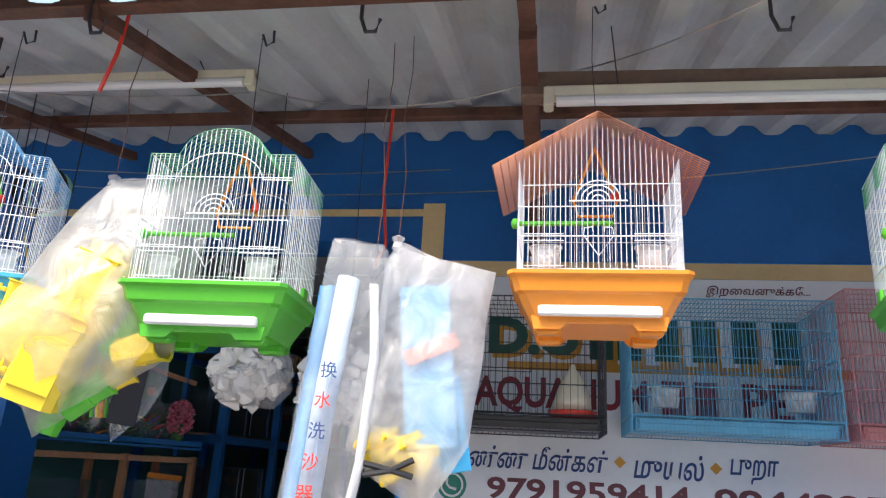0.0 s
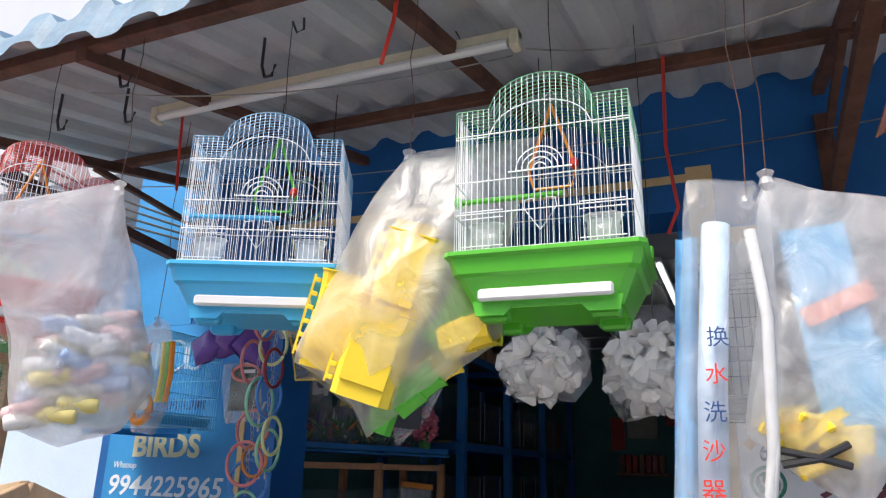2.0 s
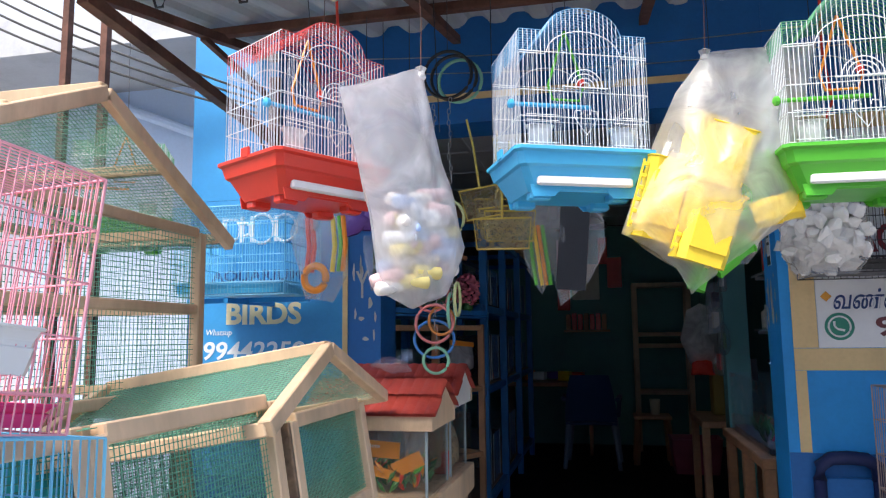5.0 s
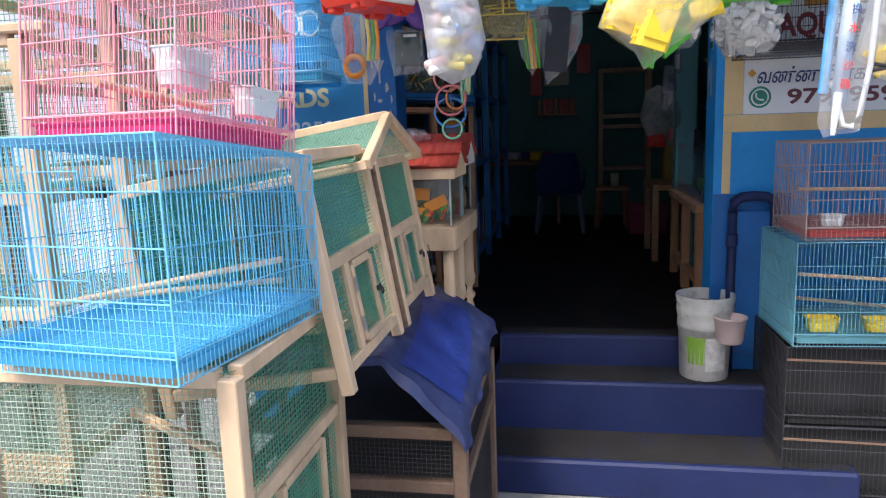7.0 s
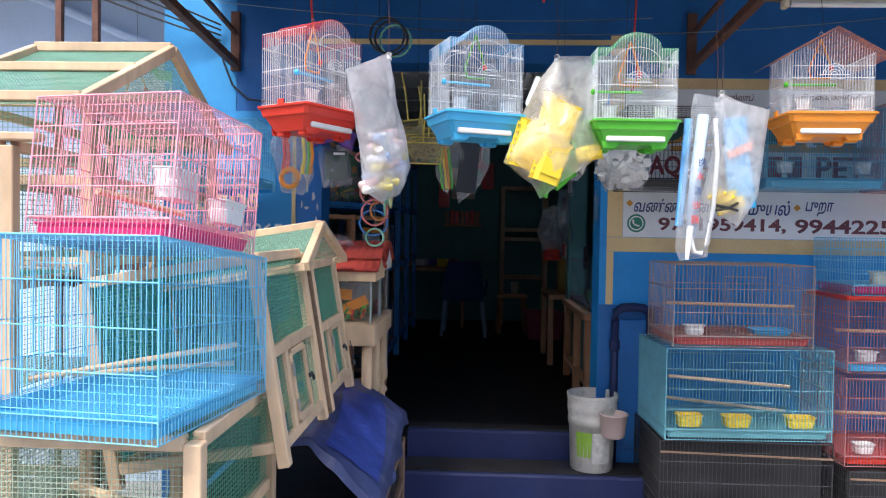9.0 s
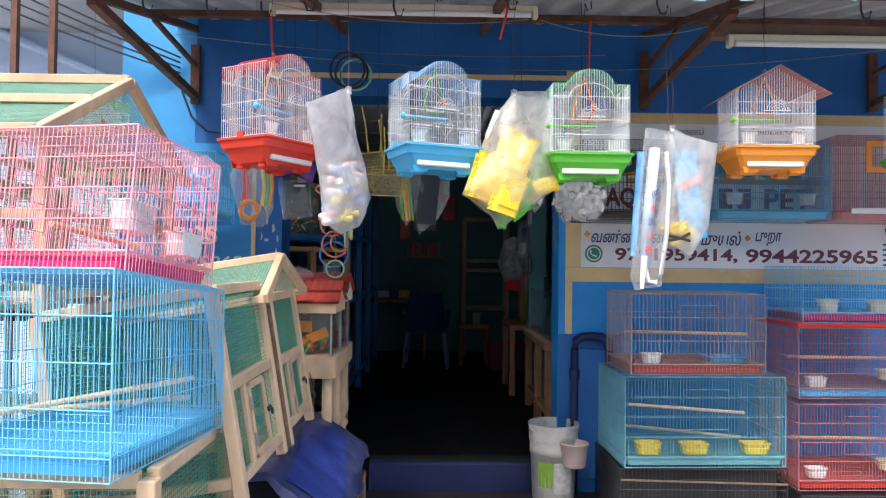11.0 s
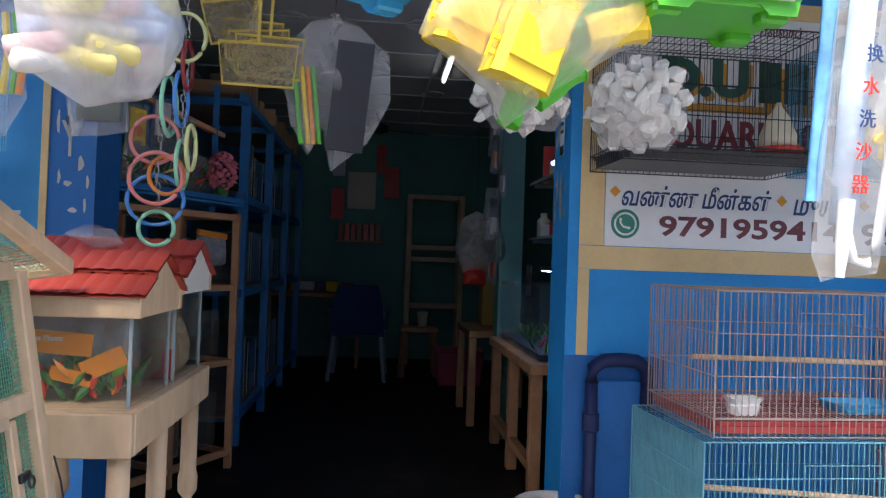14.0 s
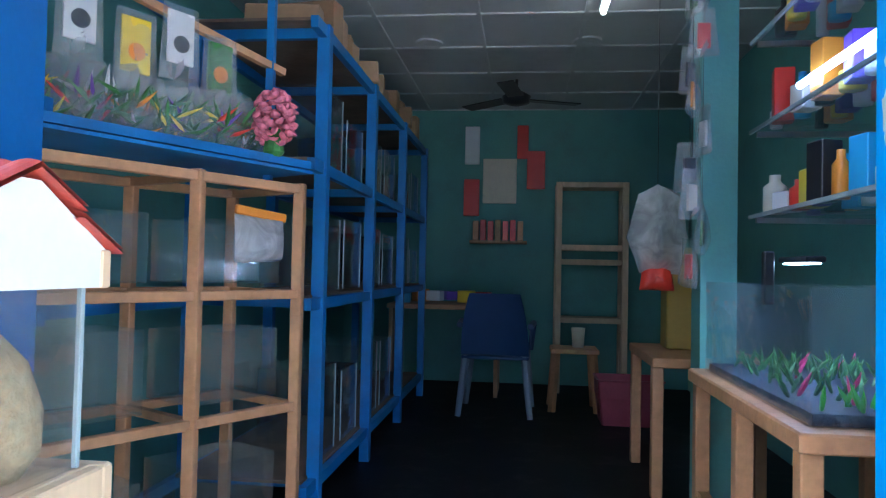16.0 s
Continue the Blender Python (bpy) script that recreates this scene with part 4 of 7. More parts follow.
# low hutch that carries the wire cages
t = thing("wooden_hutch", pose(-2.135, 0.68, 0), "pale pine hutch with green wire mesh standing on the ground", "hutch")
frame_box(t, -0.285, 0.285, -0.295, 0.295, 0.42, 1.272, 0.042, mesh=(0.013, 0.013), mesh_mat=PALE_MESH, mid=None, sides="fbl", gauze="bl")
part("mesh_panel", grid_panel(Shape(), (0.285, -0.295, 0.42), (0, 0.59, 0), (0, 0, 0.835), 42, 60, 0.0009), GREEN_WIRE, t, "green wire mesh")
part("rail", Shape().bar((0.285, -0.27, 0.98), (0.285, 0.27, 0.98), 0.03, 0.035, bevel=0.003), PINE, t)
part("post", Shape().bar((0.0, 0.29, 0.42), (0.0, 0.29, 1.25), 0.035, bevel=0.003), PINE, t)
small_door(t, 0.292, -0.12, 0.14, 0.52, 0.95)
for z in (0.72, 0.98):
    part("perch", Shape().bar((-0.28, 0.2, z), (0.26, -0.2, z + 0.06), 0.022, bevel=0.003), PINE, t)
    part("cleat", Shape().box((0.06, -0.27, z - 0.08), (0.07, 0.02, 0.03), None, 0.003), PINE, t)
part("floor_gauze", Shape().box((0, 0, 0.446), (0.56, 0.58, 0.004)), GAUZE, t, "green gauze floor")
part("floor_mesh", grid_panel(Shape(), (-0.285, -0.295, 0.452), (0.57, 0, 0), (0, 0.59, 0), 40, 40, 0.0009), GREEN_WIRE, t)
part("top_mesh", grid_panel(Shape(), (-0.285, -0.295, 1.28), (0.57, 0, 0), (0, 0.59, 0), 40, 40, 0.0009), GREEN_WIRE, t)

# two leaning hutches on the tarpaulin
LEAN_DEG = -9.5
t = thing("leaning_hutch", pose(-1.755, 1.09, 1.075, 0, LEAN_DEG, 0), "pale pine mesh hutch with small door tilted on a tarpaulin", "hutch", "tilted hutches on the tarpaulin")
frame_box(t, -0.5, 0.0, -0.27, 0.26, 0.06, 0.61, 0.036, 0.0, mesh=(0.012, 0.012), mesh_mat=GREEN_WIRE, sides="flr", gauze="b")
part("back_sheet", Shape().box((-0.49, 0, 0.33), (0.004, 0.5, 0.54)), TEAL_NET, t, "turquoise plastic sheet")
part("rail", Shape().bar((0, -0.25, 0.33), (0, 0.24, 0.33), 0.03, 0.034, bevel=0.003), PINE, t)
part("post", Shape().bar((0, -0.12, 0.07), (0, -0.12, 0.32), 0.028, bevel=0.003), PINE, t)
small_door(t, 0.006, -0.085, 0.09, 0.09, 0.3)
part("roof_mesh", grid_panel(Shape(), (-0.5, -0.27, 0.62), (0.5, 0, 0), (0, 0.53, 0), 40, 40, 0.0009), GREEN_WIRE, t)

t = thing("leaning_hutch", pose(-1.745, 1.635, 1.085, 0, LEAN_DEG, 0), "pale pine mesh hutch with gabled roof tilted on a tarpaulin", "hutch", "tilted hutches on the tarpaulin")
frame_box(t, -0.55, 0.0, -0.22, 0.22, 0.07, 0.55, 0.036, 0.0, mesh=(0.008, 0.008), mesh_mat=GREEN_WIRE, sides="flr", gauze="rb")
part("bark_edge", Shape().bar((0.0, -0.243, 0.0), (0.0, -0.243, 0.55), 0.03, 0.012, (0, 1, 0), 0.002), BARK, t, "barked edge of the post")
part("rail", Shape().bar((0, -0.2, 0.31), (0, 0.2, 0.31), 0.03, 0.034, bevel=0.003), PINE, t)
part("post", Shape().bar((0, -0.08, 0.08), (0, -0.08, 0.3), 0.026, bevel=0.003), PINE, t)
small_door(t, 0.006, -0.05, 0.12, 0.09, 0.29)
ap, ft = 0.7, 0.55
for x in (0.03, -0.6):
    for sy in (-1, 1):
        part("rafter", Shape().bar((x, 0, ap), (x, sy * 0.38, ft), 0.03, 0.036, bevel=0.003), PINE, t)
part("ridge_beam", Shape().bar((0.03, 0, ap + 0.006), (-0.6, 0, ap + 0.006), 0.03, 0.03, bevel=0.003), PINE, t)
for sy in (-1, 1):
    part("eave_rail", Shape().bar((0.03, sy * 0.37, ft), (-0.6, sy * 0.37, ft), 0.03, 0.03, bevel=0.003), PINE, t)
    part("roof_mesh", grid_panel(Shape(), (-0.6, 0, ap), (0.62, 0, 0), (0, sy * 0.37, ft - ap), 50, 32, 0.0009), GREEN_WIRE, t)
    part("roof_gauze", Shape().add([(-0.6, 0, ap - 0.006), (0.02, 0, ap - 0.006), (0.02, sy * 0.37, ft - 0.006), (-0.6, sy * 0.37, ft - 0.006)], [(0, 1, 2, 3)]), GAUZE, t, "green gauze")
part("padlock", Shape().box((0.03, 0.235, 0.1), (0.014, 0.022, 0.026), None, 0.004).wire([(0.03, 0.22, 0.2), (0.034, 0.225, 0.15), (0.03, 0.235, 0.115)], 0.002, 6), BLACK_WIRE, t, "small dark padlock")

# gabled hutch on its stand behind the wire cages
t = thing("gabled_hutch", pose(-2.7, 1.46, 1.6), "pale pine hutch with gabled mesh roof on a wooden stand", "hutch")
frame_box(t, -0.16, 0.3, -0.53, 0.5, 0.05, 0.54, 0.034, 0.0, mesh=(0.016, 0.016), mesh_mat=GREEN_WIRE, sides="fbr", mid=0.3)
for x in (0.33, -0.2):
    for sy in (-1, 1):
        part("rafter", Shape().bar((x, 0, 0.83), (x, sy * 0.64, 0.52), 0.03, 0.04, bevel=0.003), PINE, t)
part("ridge_beam", Shape().bar((0.33, 0, 0.84), (-0.2, 0, 0.84), 0.03, 0.035, bevel=0.003), PINE, t)
for sy in (-1, 1):
    for k in (0.45, 0.97):
        part("purlin", Shape().bar((0.33, sy * 0.64 * k, 0.84 - 0.31 * k), (-0.2, sy * 0.64 * k, 0.84 - 0.31 * k), 0.03, 0.03, bevel=0.003), PINE, t)
    part("roof_mesh", grid_panel(Shape(), (-0.2, 0, 0.825), (0.53, 0, 0), (0, sy * 0.64, -0.31), 44, 46, 0.0009), GREEN_WIRE, t)
    part("roof_gauze", Shape().add([(-0.2, 0, 0.82), (0.33, 0, 0.82), (0.33, sy * 0.64, 0.51), (-0.2, sy * 0.64, 0.51)], [(0, 1, 2, 3)]), GAUZE, t, "green gauze")
t = thing("hutch_stand", pose(-2.7, 1.46, 0), "dark iron stand under a gabled hutch", "stand")
for x in (-0.14, 0.28):
    for y in (-0.45, 0.45):
        part("leg", Shape().bar((x, y, 0), (x, y, 1.57), 0.03), RUST, t)
for y in (-0.45, 0.45):
    part("rail", Shape().bar((-0.16, y, 1.585), (0.3, y, 1.585), 0.03), RUST, t)

# tall three-tier hutch
t = thing("tall_hutch", pose(-2.86, 1.07, 0), "tall pale pine hutch of three mesh tiers", "hutch")
frame_box(t, -0.3, 0.3, -0.27, 0.27, 0.86, 1.99, 0.038, 0.82, mesh=(0.014, 0.014), mesh_mat=PALE_MESH, mid=1.59, sides="flr")
part("rail", Shape().bar((-0.3, -0.27, 1.28), (0.3, -0.27, 1.28), 0.03, 0.034, bevel=0.003), PINE, t)
part("top_board", Shape().box((0, -0.27, 2.015), (0.78, 0.05, 0.024), None, 0.004), PINE, t)
part("post", Shape().bar((0.03, -0.275, 1.3), (0.03, -0.275, 1.57), 0.03, bevel=0.003), PINE, t)
d = part("door", Shape().bar((-0.265, -0.29, 1.31), (-0.265, -0.29, 1.56), 0.032, bevel=0.003), PINE, t)
part("door_stile", Shape().bar((-0.03, -0.29, 1.31), (-0.03, -0.29, 1.56), 0.032, bevel=0.003), PINE, d)
for z in (1.31, 1.56):
    part("door_rail", Shape().bar((-0.25, -0.29, z), (-0.045, -0.29, z), 0.03, bevel=0.003), PINE, d)
for x in (-0.2, -0.09):
    part("hinge", Shape().box((x, -0.305, 1.582), (0.04, 0.004, 0.022), None, 0.001), STEEL, d)
part("hasp", Shape().box((-0.15, -0.308, 1.28), (0.02, 0.005, 0.06), None, 0.001), STEEL, d)
for z in (0.87, 1.28, 1.6):
    part("tier_floor", grid_panel(Shape(), (-0.3, -0.27, z), (0.6, 0, 0), (0, 0.54, 0), 38, 34, 0.0009), GREEN_WIRE, t)
part("bottom_board", Shape().box((-0.03, -0.3, 0.835), (0.7, 0.03, 0.05), None, 0.004), PINE, t)
for x in (-0.22, 0.22):
    for y in (-0.2, 0.2):
        part("leg", Shape().bar((x, y, 0), (x, y, 0.82), 0.05), RUST, t, "dark iron leg")
part("rail", Shape().bar((-0.25, -0.2, 0.42), (0.25, -0.2, 0.42), 0.03), RUST, t)

# tarpaulin over a dark cage
c = thing("dark_cage", pose(-1.9, 1.62, 0), "dark mesh cage with weathered timber frame under a tarpaulin", "cage")
for x in (-0.36, 0.36):
    for y in (-0.4, 0.4):
        part("post", Shape().bar((x, y, 0), (x, y, 0.82), 0.045, bevel=0.004), TIMBER, c)
for z in (0.12, 0.62, 0.8):
    for y in (-0.4, 0.4):
        part("rail", Shape().bar((-0.34, y, z), (0.34, y, z), 0.04, bevel=0.004), TIMBER, c)
    for x in (-0.36, 0.36):
        part("rail", Shape().bar((x, -0.38, z), (x, 0.38, z), 0.04, bevel=0.004), TIMBER, c)
part("mesh_panel", grid_panel(Shape(), (-0.34, -0.402, 0.12), (0.68, 0, 0), (0, 0, 0.68), 45, 45, 0.001), BLACK_WIRE, c)
part("mesh_panel", grid_panel(Shape(), (0.362, -0.38, 0.12), (0, 0.76, 0), (0, 0, 0.68), 50, 45, 0.001), BLACK_WIRE, c)
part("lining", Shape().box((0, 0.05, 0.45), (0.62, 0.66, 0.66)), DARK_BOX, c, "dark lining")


def tarp(u, v):
    x, y = -2.36 + 0.85 * u, 1.15 + 0.95 * v
    if x < -1.76:
        z = 1.07 + (x + 1.76) * 0.167
    else:
        z = 1.07 - (x + 1.76) * 0.6 - 0.11 * max(0, (2.0 - y)) * min(1, (x + 1.76) * 4)
    z += 0.016 * noise.noise((x * 7, y * 5, 1)) * min(1, max(0, x + 1.78) * 9 + 0.1) + 0.008 * noise.noise((x * 22, y * 16, 4)) * min(1, max(0, x + 1.74) * 9)
    fall = max(0, x + 1.53)
    if fall:
        z -= fall * 0.9
    return (x - 0.3 * fall, y + 0.006 * noise.noise((x * 15, y * 15, 2)), z)


q = Shape().grid(tarp, 60, 50)
k = len(q.v)
q.add([(p[0], p[1], p[2] - 0.004) for p in q.v], [tuple(reversed(f)) for f in q.f])
cover = solid("tarpaulin", q, TARP, "creased navy tarpaulin draped over a dark cage", "tarpaulin", smooth=True)
q = Shape().grid(lambda u, v: (tarp(u, 0)[0] + 0.004 * math.sin(u * 40), 1.15 - 0.012 * v - 0.01 * v * math.sin(u * 25), tarp(u, 0)[2] - v * (0.03 + 0.01 * math.sin(u * 9))), 60, 5)
q.grid(lambda u, v: (tarp(1, u)[0] + 0.015 * v * math.sin(u * 22), tarp(1, u)[1], tarp(1, u)[2] - v * (0.03 + 0.015 * math.sin(u * 13))), 50, 6)
part("hem", q, TARP, cover, "hanging creased hem", True)
patch = Shape().grid(lambda u, v: (lambda p: (p[0], p[1], p[2] + 0.006))(tarp(0.76 + 0.2 * u - 0.08 * v * v, 0.04 + 0.75 * v + 0.1 * u)), 14, 24)
part("folded_strip", patch, mat("bright_navy_tarpaulin", (0.02, 0.04, 0.22), 0.35, vary=0.4, scale=9, bump=0.5), cover, "brighter blue folded strip", True)
# ---- plastic bags of goods ----
def pouch(outline, thick, seed, rings=9, per=5, wob=0.012):
    """A soft flat bag: an outline in x and z, swollen along y."""
    pts = []
    for i, p in enumerate(outline):
        n = outline[(i + 1) % len(outline)]
        pts += [(p[0] + (n[0] - p[0]) * k / per, p[1] + (n[1] - p[1]) * k / per) for k in range(per)]
    cx, cz = sum(p[0] for p in pts) / len(pts), sum(p[1] for p in pts) / len(pts)
    low, high = min(p[1] for p in pts), max(p[1] for p in pts)
    s, n = Shape(), len(pts)
    for side in (-1, 1):
        k = len(s.v)
        s.v.append((cx, side * thick, cz))
        for r in range(1, rings + 1):
            f = r / rings
            for x, z in pts:
                px, pz = cx + (x - cx) * f, cz + (z - cz) * f
                full = min(1, 0.25 + 1.1 * (high - pz) / (high - low))
                y = side * thick * math.sqrt(max(0, 1 - f * f)) * full
                j = noise.noise((px * 9 + seed, pz * 9, side * 3)) * wob * 1.6 + noise.noise((px * 26, pz * 8 + seed, side)) * wob
                s.v.append((px + (j * 0.4 if r == rings else 0), y + j * (1 - f * 0.6), pz + (j * 0.5 if r == rings else 0)))
        for i in range(n):
            s.f.append((k, k + 1 + i, k + 1 + (i + 1) % n))
        for r in range(rings - 1):
            s.f += [(k + 1 + r * n + i, k + 1 + (r + 1) * n + i, k + 1 + (r + 1) * n + (i + 1) % n, k + 1 + r * n + (i + 1) % n) for i in range(n)]
    return s


def hung_bag(m, outline, thick, film_mat, label, seed, string):
    t = thing("plastic_bag", m, label, "plastic bag", "bags of goods hung under the awning")
    part("bag_film", pouch(outline, thick, seed), film_mat, t, smooth=True)
    part("string", Shape().wire([(0, 0, -0.01), (0.006, 0.004, string * 0.3), (-0.006, 0, string * 0.55), (0.004, 0.01, string * 0.8), (0, 0.02, string)], 0.0012), RUST, t, "thin rusty wire")
    part("knot", Shape().lathe((0, 0, -0.008), [(0.004, -0.02), (0.013, -0.008), (0.009, 0.004), (0.014, 0.014), (0.003, 0.02)], 8), film_mat, t)
    return t


# bag of pastel rolls
t = hung_bag(pose(-1.555, 1.51, 2.43, 0, 0, 58), [(0.005, 0), (0.03, -0.1), (0.09, -0.28), (0.135, -0.43), (0.08, -0.52), (-0.03, -0.56), (-0.12, -0.53), (-0.15, -0.36), (-0.24, -0.1), (-0.12, -0.05), (-0.02, 0.0)], 0.06, BAG_MILKY, "clear plastic bag of pastel paper rolls", 3, 0.42)
PASTEL = [mat("pastel_roll", c, 0.8, vary=0.1, bump=0.2) for c in ((0.75, 0.72, 0.68), (0.72, 0.5, 0.5), (0.4, 0.52, 0.75), (0.78, 0.66, 0.25), (0.75, 0.76, 0.78))]
roll_mesh = [Shape().lathe((0, 0, 0), [(0.011, -0.037), (0.015, -0.034), (0.0165, -0.02), (0.0158, 0), (0.0165, 0.02), (0.015, 0.034), (0.011, 0.037)], 12).mesh("paper_roll", c, True) for c in PASTEL]
for i in range(40):
    row, k = i // 5, i % 5
    ob = new("paper_roll", roll_mesh[(i * 2 + row + k * k) % 5])
    ob.parent = t
    ob.matrix_local = pose((-0.095 + 0.045 * k) * (1 - 0.05 * row) + rnd(-0.012, 0.012), rnd(-0.03, 0.03), -0.515 + 0.027 * row + 0.02 * k * (0.4 if row else 0.9) + rnd(-0.006, 0.006), 90 + rnd(-25, 25), rnd(-30, 30), 78 + rnd(-30, 30))
# bag of yellow and green feeding boxes
t = hung_bag(pose(-0.905, 1.63, 2.455, 0, 0, 12), [(0, 0), (0.09, 0.01), (0.26, 0.02), (0.2, -0.2), (0.19, -0.38), (0.06, -0.47), (-0.06, -0.56), (-0.09, -0.5), (-0.21, -0.42), (-0.15, -0.26), (-0.07, -0.09)], 0.12, BAG_HAZY, "clear plastic bag of yellow and green feeding boxes", 11, 0.4)
for x, y, z, tilt, turn, w, d, hh, c in (
        (-0.125, 0.0, -0.345, 14, 10, 0.1, 0.085, 0.185, PL_YELLOW), (0.015, -0.02, -0.265, 20, -8, 0.115, 0.08, 0.165, PL_YELLOW), (-0.035, -0.045, -0.415, 17, 6, 0.115, 0.085, 0.165, PL_YELLOW),
        (0.0, 0.045, -0.2, 12, 14, 0.085, 0.07, 0.12, PL_YELLOW), (-0.07, 0.05, -0.36, 24, 30, 0.1, 0.07, 0.15, PL_YELLOW), (0.05, 0.04, -0.43, 55, 20, 0.07, 0.06, 0.1, PL_YELLOW), (0.13, -0.02, -0.375, 75, -10, 0.065, 0.06, 0.1, PL_YELLOW),
        (0.115, 0.03, -0.3, 24, 20, 0.08, 0.06, 0.11, PL_GREEN), (0.09, 0.02, -0.36, 40, 35, 0.08, 0.05, 0.1, PL_GREEN), (-0.03, 0.02, -0.505, 16, 30, 0.05, 0.04, 0.09, PL_GREEN), (0.03, 0.0, -0.47, 50, 10, 0.06, 0.04, 0.1, PL_GREEN)):
    q = bowl(w * 0.95, d * 0.95, w, d, -hh / 2, hh / 2, 0.004, 0.003)
    ob = part("feeding_box", q, c, t)
    ob.matrix_local = pose(x, y, z, 8, tilt, turn)
    if hh > 0.14:
        comb = Shape()
        for j in range(6):
            comb.box((-w / 2 - 0.006, -d * 0.3, -hh * 0.36 + j * hh * 0.145), (0.012, 0.006, 0.009), None, 0.002)
        comb.bar((-w / 2 - 0.013, -d * 0.3, -hh * 0.42), (-w / 2 - 0.013, -d * 0.3, hh * 0.42), 0.004)
        part("clip_comb", comb, c, ob)
        part("front_panel", Shape().box((0, -d / 2 - 0.001, 0), (w * 0.74, 0.005, hh * 0.66), None, 0.002), c, ob)
# cleaning kits
t = hung_bag(pose(-0.29, 1.61, 2.28, 0, 0, 6), [(-0.09, 0.03), (0.01, 0.02), (0.035, -0.02), (0.02, -0.32), (-0.02, -0.6), (-0.13, -0.62), (-0.15, -0.57), (-0.12, -0.25), (-0.1, -0.06)], 0.03, BAG, "clear sleeve of a white tank cleaning tube", 21, 0.5)
q = Shape().wire([(-0.05, 0, -0.05), (-0.075, 0, -0.3), (-0.09, 0, -0.52)], 0.022, 12)
part("card_tube", q, mat("blue_white_card", (0.45, 0.56, 0.8), 0.5, vary=0.5, scale=7, bump=0), t, "blue and white card", True)
q = Shape().wire([(0.0, 0.005, -0.06), (0.012, 0.005, -0.2), (0.0, 0.0, -0.4), (-0.025, -0.005, -0.55), (-0.05, -0.01, -0.585), (-0.08, -0.012, -0.58), (-0.1, -0.012, -0.5)], 0.009, 10)
part("printed_sheet", Shape().grid(lambda u, v: (-0.112 + 0.035 * u - 0.03 * v, 0.026 + 0.006 * math.sin(u * 7), -0.06 - 0.42 * v), 6, 8).grid(lambda u, v: (-0.112 + 0.035 * u - 0.03 * v, 0.029 + 0.006 * math.sin(u * 7), -0.06 - 0.42 * v), 6, 8), mat("printed_blue_sheet", (0.12, 0.34, 0.75), 0.4, vary=0.7, scale=11, bump=0), t, "blue printed sheet", True)
part("hose", q, PL_WHITE, t, "white ribbed hose", True)
part("nozzle", Shape().wire([(-0.1, -0.02, -0.48), (-0.105, -0.02, -0.55), (-0.11, -0.02, -0.61)], [0.014, 0.012, 0.007], 10), PL_WHITE, t)
for i, ch in enumerate("换水洗沙器"):
    letters("lettering", ch, (TEXT_NAVY, PL_RED, TEXT_NAVY, PL_RED, PL_RED)[i], t, (-0.08 - 0.006 * i, -0.034, -0.25 - 0.055 * i), 0.03)
t = hung_bag(pose(-0.256, 1.65, 2.323, 0, 0, 8), [(0, 0), (0.06, -0.025), (0.2, -0.06), (0.18, -0.22), (0.16, -0.4), (0.13, -0.45), (0.08, -0.52), (-0.01, -0.47), (-0.07, -0.41), (-0.03, -0.2), (-0.02, -0.05)], 0.05, BAG_MILKY, "clear plastic bag of aquarium nets and yellow clips", 31, 0.5)
part("card", Shape().box((0, 0, 0), (0.1, 0.01, 0.32), pose(0.075, 0.01, -0.25, 0, -6, 0), 0.003), mat("light_blue_card", (0.2, 0.5, 0.8), 0.5, vary=0.3, scale=8), t, "light blue card")
part("card_stripe", Shape().box((0, 0, 0), (0.11, 0.006, 0.03), pose(0.08, -0.002, -0.22, 0, -24, 0)), mat("salmon_stripe", (0.75, 0.3, 0.22), 0.5), t)
part("card", Shape().box((0, 0, 0), (0.06, 0.008, 0.18), pose(0.125, 0.025, -0.36, 0, -10, 0), 0.003), PL_BLUE, t)
for i in range(16):
    q = Shape().box((0, 0, 0), (0.07, 0.014, 0.022), None, 0.005)
    ob = part("clip", q, PL_YELLOW, t)
    ob.matrix_local = pose(0.02 + rnd(-0.05, 0.06), rnd(-0.03, 0.02), -0.43 + rnd(-0.03, 0.05), rnd(-40, 40), rnd(-30, 30), rnd(-40, 40))
for i in range(2):
    part("clip", Shape().wire([(-0.03, -0.035, -0.44 - i * 0.02), (0.02, -0.04, -0.45), (0.06, -0.035, -0.43 - i * 0.03)], 0.006, 6), PL_BLACK, t, "black clip")

